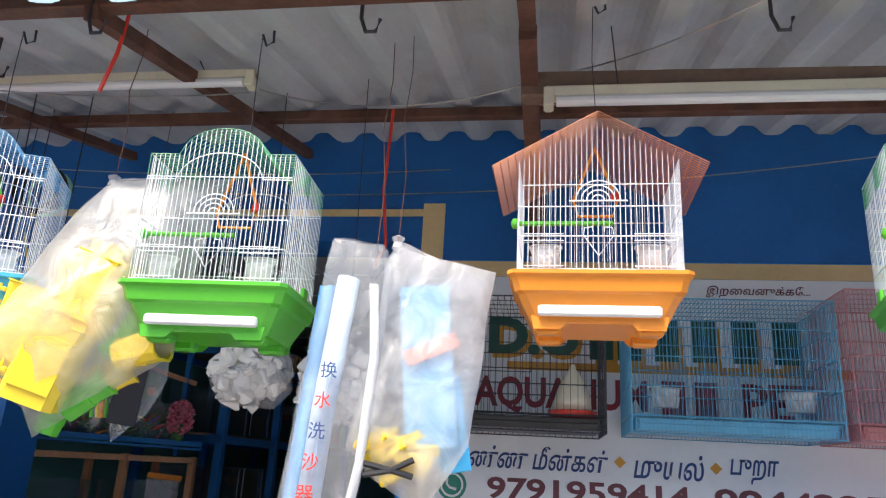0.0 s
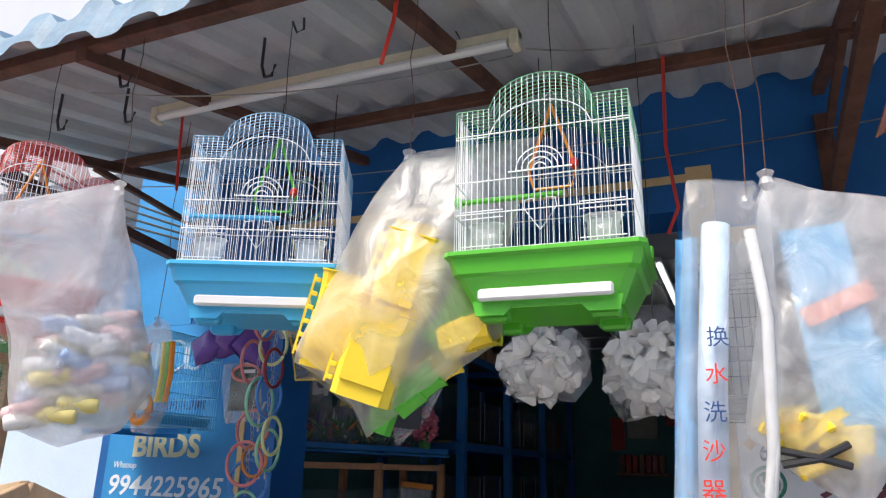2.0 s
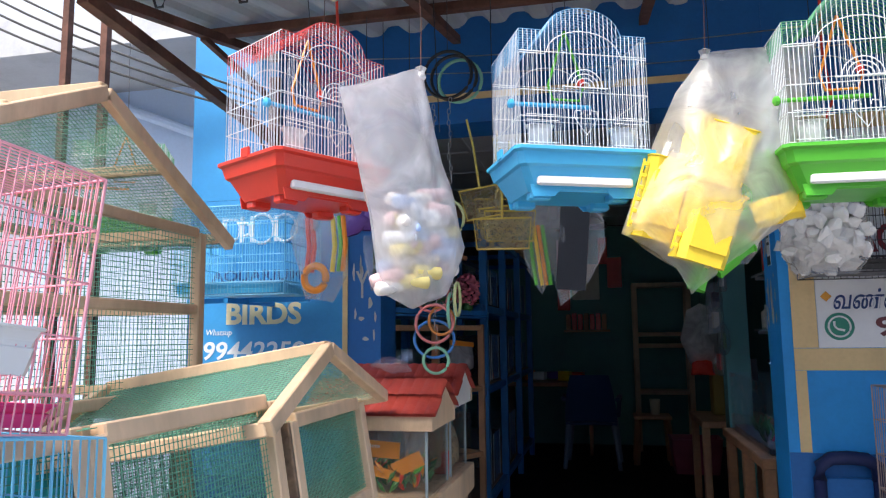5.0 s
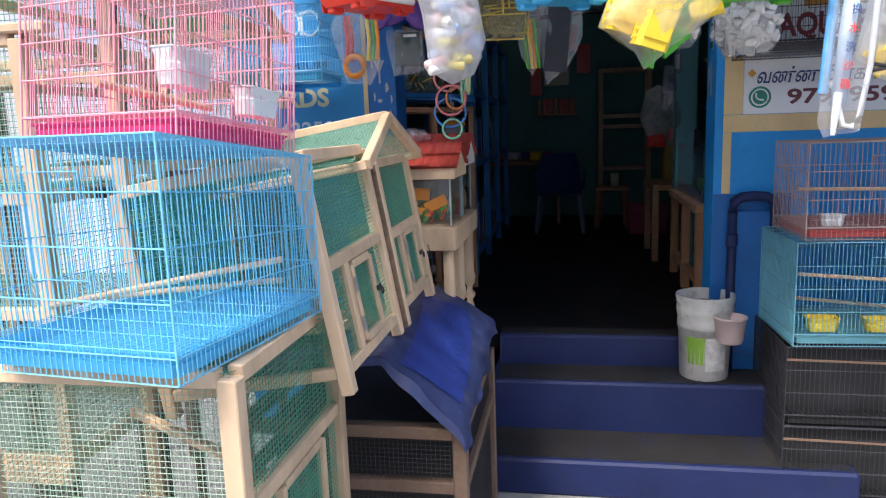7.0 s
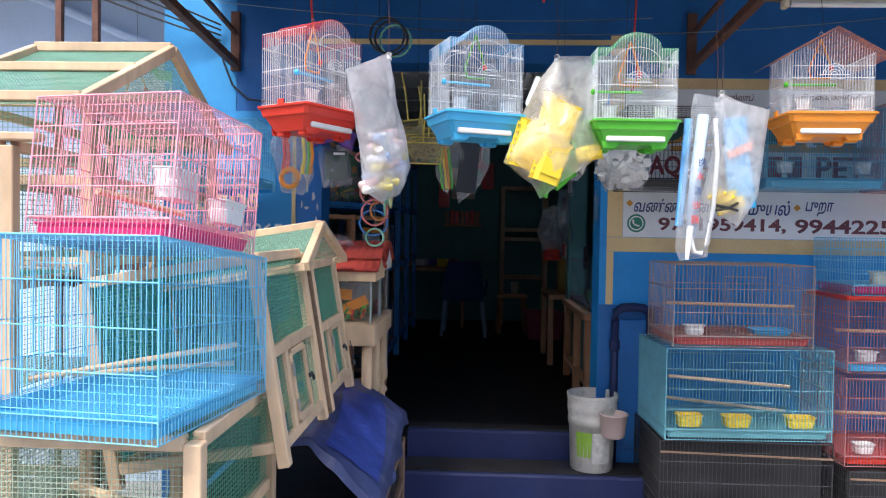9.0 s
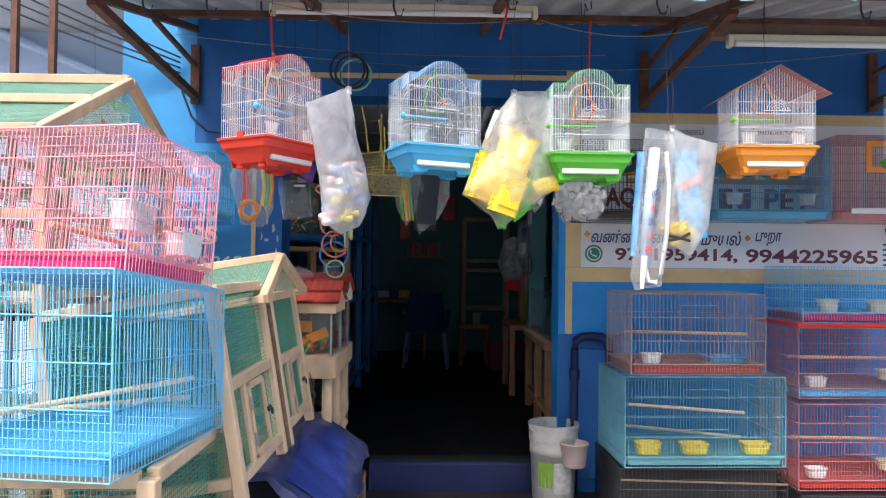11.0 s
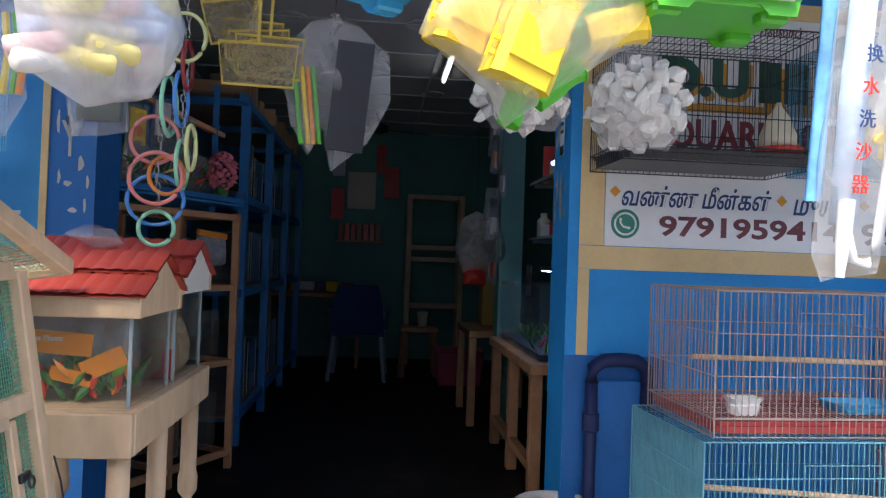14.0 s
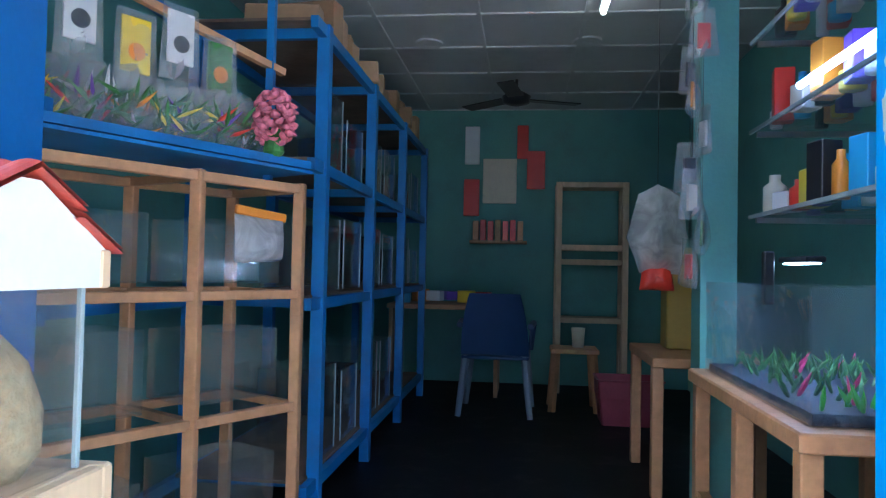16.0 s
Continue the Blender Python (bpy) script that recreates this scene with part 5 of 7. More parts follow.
# bunches of white packets
packet_mesh = []
for k in range(5):
    q = Shape().box((0, 0, 0), (0.05, 0.032, 0.036), None, 0.011)
    q.v = [(x + 0.016 * noise.noise((x * 40 + k * 7, y * 40, z * 40)), y + 0.014 * noise.noise((x * 40, y * 40 + k * 5, z * 40)), z + 0.014 * noise.noise((x * 40, y * 40, z * 40 + k * 9))) for x, y, z in q.v]
    packet_mesh.append(q.mesh("packet", PAPER, False))
for (x, y, z), (rx, rz) in (((-0.515, 2.22, 2.09), (0.11, 0.105)), ((-0.8, 2.27, 2.115), (0.108, 0.085))):
    t = thing("packet_bunch", pose(x, y, z), "bunch of small white plastic packets on a string", "packets", "bunches of white packets")
    for i in range(85):
        a, b = i * 2.39996, 1 - 2 * (i + 0.5) / 85
        rr = math.sqrt(1 - b * b)
        k = rnd(0.66, 1.08)
        ob = new("packet", packet_mesh[i % 5])
        ob.parent = t
        ob.matrix_local = pose(rx * k * rr * math.cos(a), rx * k * rr * math.sin(a), rz * k * b, rnd(0, 360), rnd(0, 360), rnd(0, 360)) @ Matrix.Diagonal((rnd(0.6, 1.15), rnd(0.5, 1.1), rnd(0.7, 1.1), 1))
    part("bag_film", pouch([(-rx * 0.2, rz * 1.5), (rx * 0.25, rz * 1.45), (rx * 1.05, rz * 0.6), (rx * 1.15, -rz * 0.5), (rx * 0.75, -rz * 1.1), (rx * 0.1, -rz * 1.02), (-rx * 0.7, -rz * 1.15), (-rx * 1.12, -rz * 0.3), (-rx * 1.0, rz * 0.7)], rx * 1.05, x * 50, wob=0.02), BAG, t, smooth=True)
    part("core", Shape().lathe((0, 0, 0), [(0.01, -rz * 0.75), (rx * 0.7, -rz * 0.4), (rx * 0.8, 0), (rx * 0.6, rz * 0.5), (0.01, rz * 0.8)], 12), PAPER, t)
    part("string", Shape().wire([(0, 0, rz), (0.005, 0, 0.4), (0, -0.01, roof_z(y) - z + 0.03)], 0.0015), PL_BLACK, t)

# hoops on chains
t = thing("bird_hoops", pose(-1.7, 2.25, 0), "string of coloured plastic bird hoops on chains", "hoops")
PINK_PL, MINT, BLUE_PL, AMBER, LIME = (mat("hoop_plastic", c, 0.4, vary=0.1) for c in ((0.6, 0.2, 0.2), (0.25, 0.6, 0.42), (0.06, 0.25, 0.65), (0.6, 0.22, 0.05), (0.6, 0.66, 0.32)))
for x, y, z, r, c, ax, sq in ((0, 0, 1.73, 0.042, MINT, "y", 1), (-0.01, 0.02, 1.8, 0.068, BLUE_PL, "y", 0.9), (0.0, -0.02, 1.85, 0.062, PINK_PL, "y", 1), (0.02, 0.0, 1.86, 0.042, AMBER, "y", 1.1), (-0.02, 0.03, 1.95, 0.058, PINK_PL, "y", 1), (0.075, 0, 1.93, 0.045, LIME, "x", 1.2), (0.05, 0.02, 1.89, 0.055, MINT, "x", 1.1), (0.02, 0.0, 2.03, 0.065, MINT, "x", 1.1), (0.045, 0.01, 2.05, 0.06, BLUE_PL, "x", 1.1), (-0.02, 0, 2.15, 0.055, PINK_PL, "x", 1.2), (-0.05, 0.01, 2.12, 0.05, PINK_PL, "y", 0.5), (0.05, 0, 2.2, 0.05, LIME, "y", 1.2), (0.01, 0, 2.28, 0.055, PINK_PL, "x", 1.1), (-0.03, 0, 2.32, 0.05, MINT, "y", 1.2), (0.06, 0, 2.13, 0.045, mat("dark_red_hoop", (0.25, 0.02, 0.03), 0.4), "x", 1.3)):
    part("hoop", Shape().ring((x, y, z), r, 0.0052, ax, 28, 8, sq), c, t, smooth=True)
for x, z0 in ((0.0, 1.77), (0.055, 1.95)):
    q = Shape()
    for i in range(42):
        z = z0 + 0.02 * i
        if z < 2.62:
            q.ring((x + 0.004 * math.sin(i), 0.0, z), 0.0055, 0.0012, "y" if i % 2 else "x", 8, 4, 2.0)
    part("chain", q, STEEL, t)
part("string", Shape().wire([(0.02, 0, 2.5), (0.0, 0, roof_z(2.25) + 0.025)], 0.002), PL_BLACK, t)

# nets, bags and packs hung in the doorway
t = thing("aquarium_nets", pose(-1.5, 2.27, 0), "bunch of yellow framed aquarium nets on a wire", "nets")
for i, (dx, z, w, a) in enumerate(((0.0, 2.2, 0.15, 3), (0.025, 2.17, 0.15, -4), (0.05, 2.15, 0.17, 2), (-0.035, 2.23, 0.14, -8), (0.03, 2.12, 0.19, 1))):
    m = pose(dx, -0.02 * i + 0.05, z, 12, a, 0)
    q = Shape().wire([m @ Vector(p) for p in ((-w / 2, 0, 0.07), (-w / 2 + 0.01, 0, -0.03), (w / 2 - 0.01, 0, -0.03), (w / 2, 0, 0.07))], 0.004, 6, True)
    part("net_frame", q, mat("net_frame_plastic", (0.55, 0.42, 0.08), 0.4) if i == 0 else bpy.data.materials["net_frame_plastic"], t)
    part("net_handle", Shape().wire([m @ Vector(p) for p in ((0, 0, 0.07), (0.005, 0, 0.2), (0, 0, 0.3))], 0.004, 6), bpy.data.materials["net_frame_plastic"], t)
    part("net_gauze", Shape().grid(lambda u, v: m @ Vector(((u - 0.5) * w * 0.94, 0.05 * math.sin(math.pi * u) * math.sin(math.pi * v) - 0.002, -0.028 + 0.095 * v)), 8, 6), NET, t)
part("string", Shape().wire([(0, 0, 2.5), (0, 0, roof_z(2.27) + 0.025)], 0.002), PL_BLACK, t)

t = hung_bag(pose(-1.3, 2.42, 2.33), [(0, 0), (0.07, -0.02), (0.15, -0.1), (0.16, -0.22), (0.1, -0.34), (0.0, -0.425), (-0.025, -0.3), (-0.06, -0.38), (-0.11, -0.3), (-0.14, -0.1), (-0.07, -0.02)], 0.025, BAG, "clear bag with a dark sheet and green sticks", 41, 0.74)
part("dark_sheet", Shape().box((0, 0, 0), (0.1, 0.006, 0.3), pose(0.05, -0.022, -0.22, 0, 5, 0), 0.002), mat("slate_sheet", (0.018, 0.02, 0.028), 0.4), t)
for x, c in ((-0.095, PL_GREEN), (-0.075, PL_YELLOW), (-0.06, PL_ORANGE), (-0.045, PL_GREEN)):
    part("stick", Shape().wire([(x - 0.01, 0, -0.14), (x + 0.015, 0, -0.35)], 0.0065, 6), c, t)
t = hung_bag(pose(-2.1, 2.22, 2.3, 0, 0, -8), [(0, 0), (0.06, -0.02), (0.1, -0.12), (0.11, -0.28), (0.06, -0.37), (-0.05, -0.36), (-0.09, -0.24), (-0.12, -0.12), (-0.06, -0.02)], 0.03, BAG, "clear bag with orange rings and strips", 51, 0.74)
part("ring", Shape().ring((-0.01, -0.01, -0.29), 0.042, 0.013, "y", 24, 8), PL_ORANGE, t, "orange plastic ring", True)
for x, c in ((-0.05, PL_RED), (0.05, PL_YELLOW), (0.075, PL_GREEN), (0.09, PL_ORANGE), (-0.03, PL_RED)):
    part("strip", Shape().wire([(x, 0, -0.08), (x + 0.01, 0, -0.18), (x, 0, -0.27)], 0.009, 6), c, t)
t = thing("hung_pack", pose(-1.98, 2.5, 2.1), "black card pack in a clear sleeve", "pack")
part("card", Shape().box((0.04, 0, 0), (0.12, 0.012, 0.15), None, 0.003), mat("black_green_card", (0.02, 0.05, 0.03), 0.4, vary=0.6, scale=14), t)
part("print_bar", Shape().box((0.055, -0.008, 0.06), (0.06, 0.003, 0.012)), PL_WHITE, t)
part("sleeve", pouch([(-0.06, 0.09), (0.11, 0.09), (0.12, -0.1), (-0.03, -0.12)], 0.02, 61), BAG, t, smooth=True)
part("string", Shape().wire([(0.03, 0, 0.08), (0.02, 0, roof_z(2.5) - 2.13)], 0.0015), PL_BLACK, t)
t = thing("cloth_bundle", pose(-2.0, 2.42, 2.24), "bundle of purple plastic pouches on a string", "pouches")
for i in range(4):
    q = pouch([(-0.05, 0.05), (0.05, 0.05), (0.065, -0.04), (0.0, -0.06), (-0.06, -0.04)], 0.028, 70 + i)
    ob = part("pouch", q, PL_PURPLE, t, smooth=True)
    ob.matrix_local = pose(-0.06 + 0.06 * i, 0.02 * (i % 2), 0.02 * (i % 3), 0, 20 * i - 30, 15 * i)
part("string", Shape().wire([(0, 0, 0.05), (0, 0, roof_z(2.42) - 2.27)], 0.0015), PL_BLACK, t)
t = thing("hung_pack", pose(-1.84, 2.45, 2.42), "white plastic packs beside the hoops", "pack")
for i in range(3):
    ob = part("packet", pouch([(-0.05, 0.07), (0.04, 0.07), (0.05, -0.07), (-0.04, -0.07)], 0.02, 80 + i), CUP, t, smooth=True)
    ob.matrix_local = pose(0.03 * i, 0.02 * i, -0.04 * i, 0, 25 - 20 * i, 20)
part("string", Shape().wire([(0, 0, 0.05), (0, 0, roof_z(2.45) - 2.45)], 0.0015), PL_BLACK, t)
t = thing("cable_coil", pose(-1.66, 2.3, 2.72), "black and green coil of hose hung on a hook", "coil")
for i, c in enumerate((PL_BLACK, PL_BLACK, MINT)):
    part("loop", Shape().ring((0.02 * i, 0.01 * i, -0.01 * i), 0.085 - 0.004 * i, 0.006, "y", 28, 6), c, t)
part("string", Shape().wire([(0, 0, 0.08), (0, 0, roof_z(2.3) - 2.74)], 0.0015), PL_BLACK, t)

# hooks, cords and wires under the awning
for x, y, c in ((-2.45, 1.75, BLACK_WIRE), (-2.2, 1.8, BLACK_WIRE), (-1.98, 1.85, BLACK_WIRE), (-1.4, 1.75, BLACK_WIRE), (-0.35, 1.55, BLACK_WIRE), (0.5, 1.62, BLACK_WIRE), (-0.95, 1.5, BLACK_WIRE), (-1.75, 1.62, BLACK_WIRE)):
    z = roof_z(y) + 0.02
    q = Shape().wire([(x, y, z), (x, y, z - 0.09), (x + 0.012, y, z - 0.125), (x + 0.034, y, z - 0.125), (x + 0.042, y, z - 0.095)], 0.0045, 6)
    solid("iron_hook", q, c, "dark iron hook under the awning", "hook", group="hooks under the awning")
for pts, c, lab in ((((-0.93, 1.6, 2.87), (-0.94, 1.6, 2.76), (-0.965, 1.6, 2.66)), PL_RED, "red cord hanging from the awning"), (((-0.45, 2.3, 2.98), (-0.46, 2.3, 2.7), (-0.44, 2.3, 2.52), (-0.47, 2.3, 2.45)), PL_RED, "red cord hanging from the awning"), (((-2.0, 2.1, 2.98), (-1.99, 2.1, 2.8), (-1.98, 2.1, 2.7)), PL_RED, "red cord hanging from the awning")):
    solid("cord", Shape().wire(pts, 0.005, 6), c, lab, "cord")
for a, b, sag in (((-2.6, 2.5, 2.95), (-0.3, 2.6, 2.9), 0.05), ((-0.75, 1.95, 2.86), (0.0, 1.9, 2.83), 0.06), ((-2.0, 2.7, 2.9), (1.3, 2.6, 2.96), 0.1), ((-1.95, 1.7, 2.84), (-0.8, 2.0, 2.88), 0.05), ((0.0, 2.0, 2.9), (0.5, 1.6, 2.84), 0.03)):
    a, b = Vector(a), Vector(b)
    q = Shape().wire([a.lerp(b, i / 16) + Vector((0, 0, -4 * sag * (i / 16) * (1 - i / 16))) for i in range(17)], 0.0022)
    solid("wire", q, STEEL, "twisted wire strung under the awning", "wire", group="wires under the awning")

# ---- tank stand, tanks and bucket ----
t = thing("tank_stand", pose(-1.89, 2.375, 0), "pale pine stand with turned legs holding glass tanks", "stand")
part("table_board", Shape().box((0, 0, 1.318), (0.42, 0.66, 0.022), None, 0.003), PINE, t)
for y in (-0.34, 0.34):
    part("apron", Shape().box((0, y, 1.28), (0.45, 0.022, 0.095), None, 0.003), PINE, t)
for x in (-0.215, 0.215):
    part("apron", Shape().box((x, 0, 1.28), (0.022, 0.655, 0.095), None, 0.003), PINE, t)
leg = [(0.026, 0), (0.026, 0.12), (0.016, 0.13), (0.029, 0.16), (0.029, 0.18), (0.014, 0.2), (0.013, 0.24), (0.02, 0.4), (0.028, 0.62), (0.03, 0.74), (0.024, 0.83), (0.014, 0.87), (0.027, 0.89), (0.027, 0.905), (0.014, 0.92), (0.014, 0.94), (0.028, 0.96), (0.029, 1.0), (0.024, 1.02), (0.024, 1.3)]
for x, y in ((0.185, -0.3), (-0.185, -0.3), (0.185, 0.3), (-0.185, 0.3), (0.185, -0.02)):
    part("leg", Shape().lathe((x, y, 0), leg, 14), PINE, t, "turned leg", True)


def tank(y, d, gable, gable_label, stock):
    w, h = 0.36, 0.2 if gable is PINE else 0.235
    t = thing("glass_tank", pose(-1.87, y, 1.33), "glass tank with red tiled gabled lid" if gable is PINE else "glass tank with red lid and white gable end", "fish tank", "tanks on the stand")
    for nm, c, sz in (("front_pane", (0, -d / 2, h / 2), (w, 0.005, h)), ("back_pane", (0, d / 2, h / 2), (w, 0.005, h)), ("side_pane", (-w / 2, 0, h / 2), (0.005, d - 0.01, h)), ("side_pane", (w / 2, 0, h / 2), (0.005, d - 0.01, h))):
        ob = part(nm, Shape().box(c, sz), GLASS, t)
        ob.visible_shadow = False
    for sx in (-1, 1):
        for sy in (-1, 1):
            part("edge_seal", Shape().bar((sx * w / 2, sy * d / 2, 0), (sx * w / 2, sy * d / 2, h), 0.007), mat("grey_sealant", (0.35, 0.42, 0.44), 0.3) if "grey_sealant" not in bpy.data.materials else bpy.data.materials["grey_sealant"], t)
    hw, dd = w / 2 + 0.025, d / 2 + 0.015
    for sy in (-1, 1):
        part("lid_board", Shape().box((0, sy * dd, h + 0.022), (2 * hw, 0.02, 0.05), None, 0.002), PINE, t)
    for sx in (-1, 1):
        part("gable_end", Shape().prism([(-dd, 0), (dd, 0), (dd, 0.05), (0.02, 0.125), (-0.02, 0.125), (-dd, 0.05)], -0.009, 0.009, pose(sx * (hw - 0.012), 0, h - 0.002, 0, 0, 90)), gable, t, gable_label)
    for sy in (-1, 1):
        for lo, hi, lift in ((0.0, 0.55, 0.012), (0.5, 1.05, 0.0)):
            q = Shape()
            n = 48
            q.grid(lambda u, v: ((u - 0.5) * 2 * (hw + 0.012), sy * (lo + (hi - lo) * v) * dd * 1.08, h + 0.13 + lift - (lo + (hi - lo) * v) * 0.078 + 0.0035 * abs(math.sin(u * n * math.pi / 4))), n, 2)
            q.grid(lambda u, v: ((u - 0.5) * 2 * (hw + 0.012), sy * (lo + (hi - lo) * v) * dd * 1.08, h + 0.124 + lift - (lo + (hi - lo) * v) * 0.078), n, 2)
            part("roof_strip", q, RED_TILE, t, "red ribbed roof strip")
    stock(t, w, d, h)
    return t


def plants(t, w, d, h):
    for i in range(170):
        ob = part("leaf_clump", Shape().lathe((0, 0, 0), [(0.001, 0), (0.007, 0.014), (0.009, 0.028), (0.001, 0.055)], 4), (LEAF, PL_GREEN, LEAF, LEAF, PL_RED, LEAF, LEAF, PL_ORANGE)[i % 8], t)
        ob.matrix_local = pose(rnd(-0.14, 0.15), rnd(-0.11, 0.11), rnd(0.005, 0.07), rnd(-50, 50), rnd(-50, 50), rnd(0, 360)) @ Matrix.Scale(0.95, 4)
    for x, z, a, w, hh in ((0.0, 0.135, 4, 0.17, 0.05), (0.11, 0.09, -25, 0.1, 0.045), (0.04, 0.06, 12, 0.09, 0.03)):
        part("label_card", Shape().box((0, 0, 0), (w, 0.003, hh), pose(x, -0.1, z, 0, a, 0)), PL_ORANGE, t, "orange card header")
    for k in range(3):
        ob = part("bag_film", pouch([(-0.06, 0.09), (0.06, 0.09), (0.07, -0.08), (-0.07, -0.08)], 0.04, 90 + k), BAG, t, smooth=True)
        ob.matrix_local = pose(-0.08 + 0.09 * k, -0.02, 0.1, 0, 0, 20 * k)
    letters("lettering", "Aqua Plants", TEXT_WHITE, t, (-0.06, -0.104, 0.135), 0.016)


def sacks(t, w, d, h):
    for x, y, z, r in ((0.08, -0.04, 0.0, 0.085), (0.1, 0.06, 0.0, 0.07), (-0.06, 0.0, 0.0, 0.09)):
        part("seed_bag", Shape().lathe((x, y, z), [(r * 0.7, 0), (r, 0.03), (r * 1.02, 0.08), (r * 0.75, 0.14), (r * 0.25, 0.18), (0.01, 0.185)], 18), SEED, t, "clear bag of tan seed", True)
    part("red_pack", Shape().box((0.14, -0.09, 0.04), (0.06, 0.02, 0.08), pose(0, 0, 0, 0, 0, 0), 0.004), PL_RED, t)


tank(2.215, 0.28, PINE, "pine gable end", plants)
tank(2.545, 0.27, WHITE_BOARD, "white gable end", sacks)
q = pouch([(-0.08, 0.02), (-0.03, 0.045), (0.05, 0.04), (0.08, 0.0), (0.0, -0.01)], 0.04, 99)
solid("plastic_wrap", q, BAG, "crumpled clear wrap on a tank lid", "wrap", pose(-1.9, 2.4, 1.69), smooth=True)

t = thing("bucket", pose(-0.53, 2.84, 0.437), "dirty white paint bucket with green label on the step", "bucket")
part("pail", Shape().lathe((0, 0, 0), [(0.112, 0), (0.118, 0.01), (0.128, 0.26), (0.134, 0.262), (0.134, 0.3), (0.13, 0.302), (0.138, 0.34), (0.138, 0.375), (0.133, 0.378), (0.143, 0.415), (0.143, 0.43), (0.134, 0.43), (0.115, 0.02)], 36), mat("grimy_white_plastic", (0.52, 0.51, 0.48), 0.45, vary=0.15, scale=11, dirt=0.85, bump=0.2, dirt_colour=(0.2, 0.18, 0.15)), t, smooth=True)
q = Shape().grid(lambda u, v: ((0.121 + 0.006 * v) * math.sin(-0.9 + 0.75 * u), -(0.121 + 0.006 * v) * math.cos(-0.9 + 0.75 * u), 0.09 + 0.14 * v), 10, 2)
part("label_patch", q, mat("lime_label", (0.25, 0.45, 0.05), 0.5, vary=0.2), t, "green label")
q = Shape().grid(lambda u, v: ((0.121 + 0.007 * v) * math.sin(-0.12 + 0.85 * u), -(0.121 + 0.007 * v) * math.cos(-0.12 + 0.85 * u), 0.06 + 0.17 * v), 10, 2)
part("label_patch", q, mat("pale_label", (0.6, 0.6, 0.58), 0.5, vary=0.2, scale=30, dirt=0.5), t, "pale printed label")
part("contents", Shape().lathe((0, 0, 0.35), [(0.128, 0), (0.1, 0.03), (0.02, 0.045)], 20), mat("grey_rubble", (0.3, 0.29, 0.27), 0.9, vary=0.5, scale=30, bump=0.8), t)
part("handle", Shape().wire([(0.145 * math.cos(a), 0.145 * math.sin(a) * 0.5 - 0.08 * 0, 0.4 - 0.1 * math.sin(a) ** 2) for a in np.linspace(math.pi, 2 * math.pi, 16)], 0.0025, 6), STEEL, t)
t = thing("mug", pose(-0.44, 2.69, 0.66), "pale pink plastic mug hooked on the bucket rim", "mug")
part("cup", Shape().lathe((0, 0, 0), [(0.055, 0), (0.062, 0.01), (0.074, 0.12), (0.08, 0.122), (0.08, 0.13), (0.071, 0.13), (0.058, 0.015)], 26), mat("dirty_pink_plastic", (0.62, 0.48, 0.46), 0.45, dirt=0.3), t, smooth=True)
part("handle", Shape().wire([(-0.03, 0.07, 0.11), (-0.05, 0.1, 0.14), (-0.05, 0.1, 0.17), (-0.02, 0.06, 0.2)], 0.006, 8), bpy.data.materials["dirty_pink_plastic"], t)

# drain pipe loop on the dado
t = thing("pipe_loop", pose(-0.3, 2.9, 0), "dark blue painted pipe loop on the wall", "pipe")
for x in (-0.1, 0.1):
    part("pipe", Shape().wire([(x, 0, 0.44), (x, 0, 1.27)], 0.022, 12), STEP_BLUE, t, smooth=True)
part("bend", Shape().wire([(-0.1, 0, 1.27), (-0.095, 0, 1.32), (-0.06, 0, 1.345), (0, 0, 1.35), (0.06, 0, 1.345), (0.095, 0, 1.32), (0.1, 0, 1.27)], 0.025, 12), STEP_BLUE, t, smooth=True)
for x in (-0.1, 0.1):
    part("coupling", Shape().lathe((x, 0, 1.1), [(0.024, 0), (0.03, 0.004), (0.03, 0.06), (0.024, 0.064)], 14), STEP_BLUE, t)
part("plate", Shape().box((0, 0.02, 0.9), (0.17, 0.02, 0.75), None, 0.01), WALL_DEEP, t)

# ---- inside the shop ----
R0, R1 = Vector((-2.35, 3.3, 0)), Vector((-1.87, 4.125, 0))
along = (R1 - R0).normalized()
back = Vector((-along.y, along.x, 0)) * 0.36
t = thing("wooden_rack", pose(0, 0, FLOOR_Z), "brown wooden rack of small glass tanks", "rack")
levels = (0.08, 0.53, 0.9, 1.25)
for k in (0, 0.59, 1):
    for o in (Vector(), back):
        p = R0.lerp(R1, k) + o
        part("post", Shape().bar((p.x, p.y, 0), (p.x, p.y, 1.27), 0.036, bevel=0.003), PINE_DARK, t)
for z in levels:
    for o in (Vector(), back):
        part("rail", Shape().bar((R0 + o) + Vector((0, 0, z)), (R1 + o) + Vector((0, 0, z)), 0.03, 0.03, bevel=0.003), PINE_DARK, t)
    for k in (0, 0.59, 1):
        p = R0.lerp(R1, k)
        part("rail", Shape().bar(p + Vector((0, 0, z)), p + back + Vector((0, 0, z)), 0.026, 0.026), PINE_DARK, t)
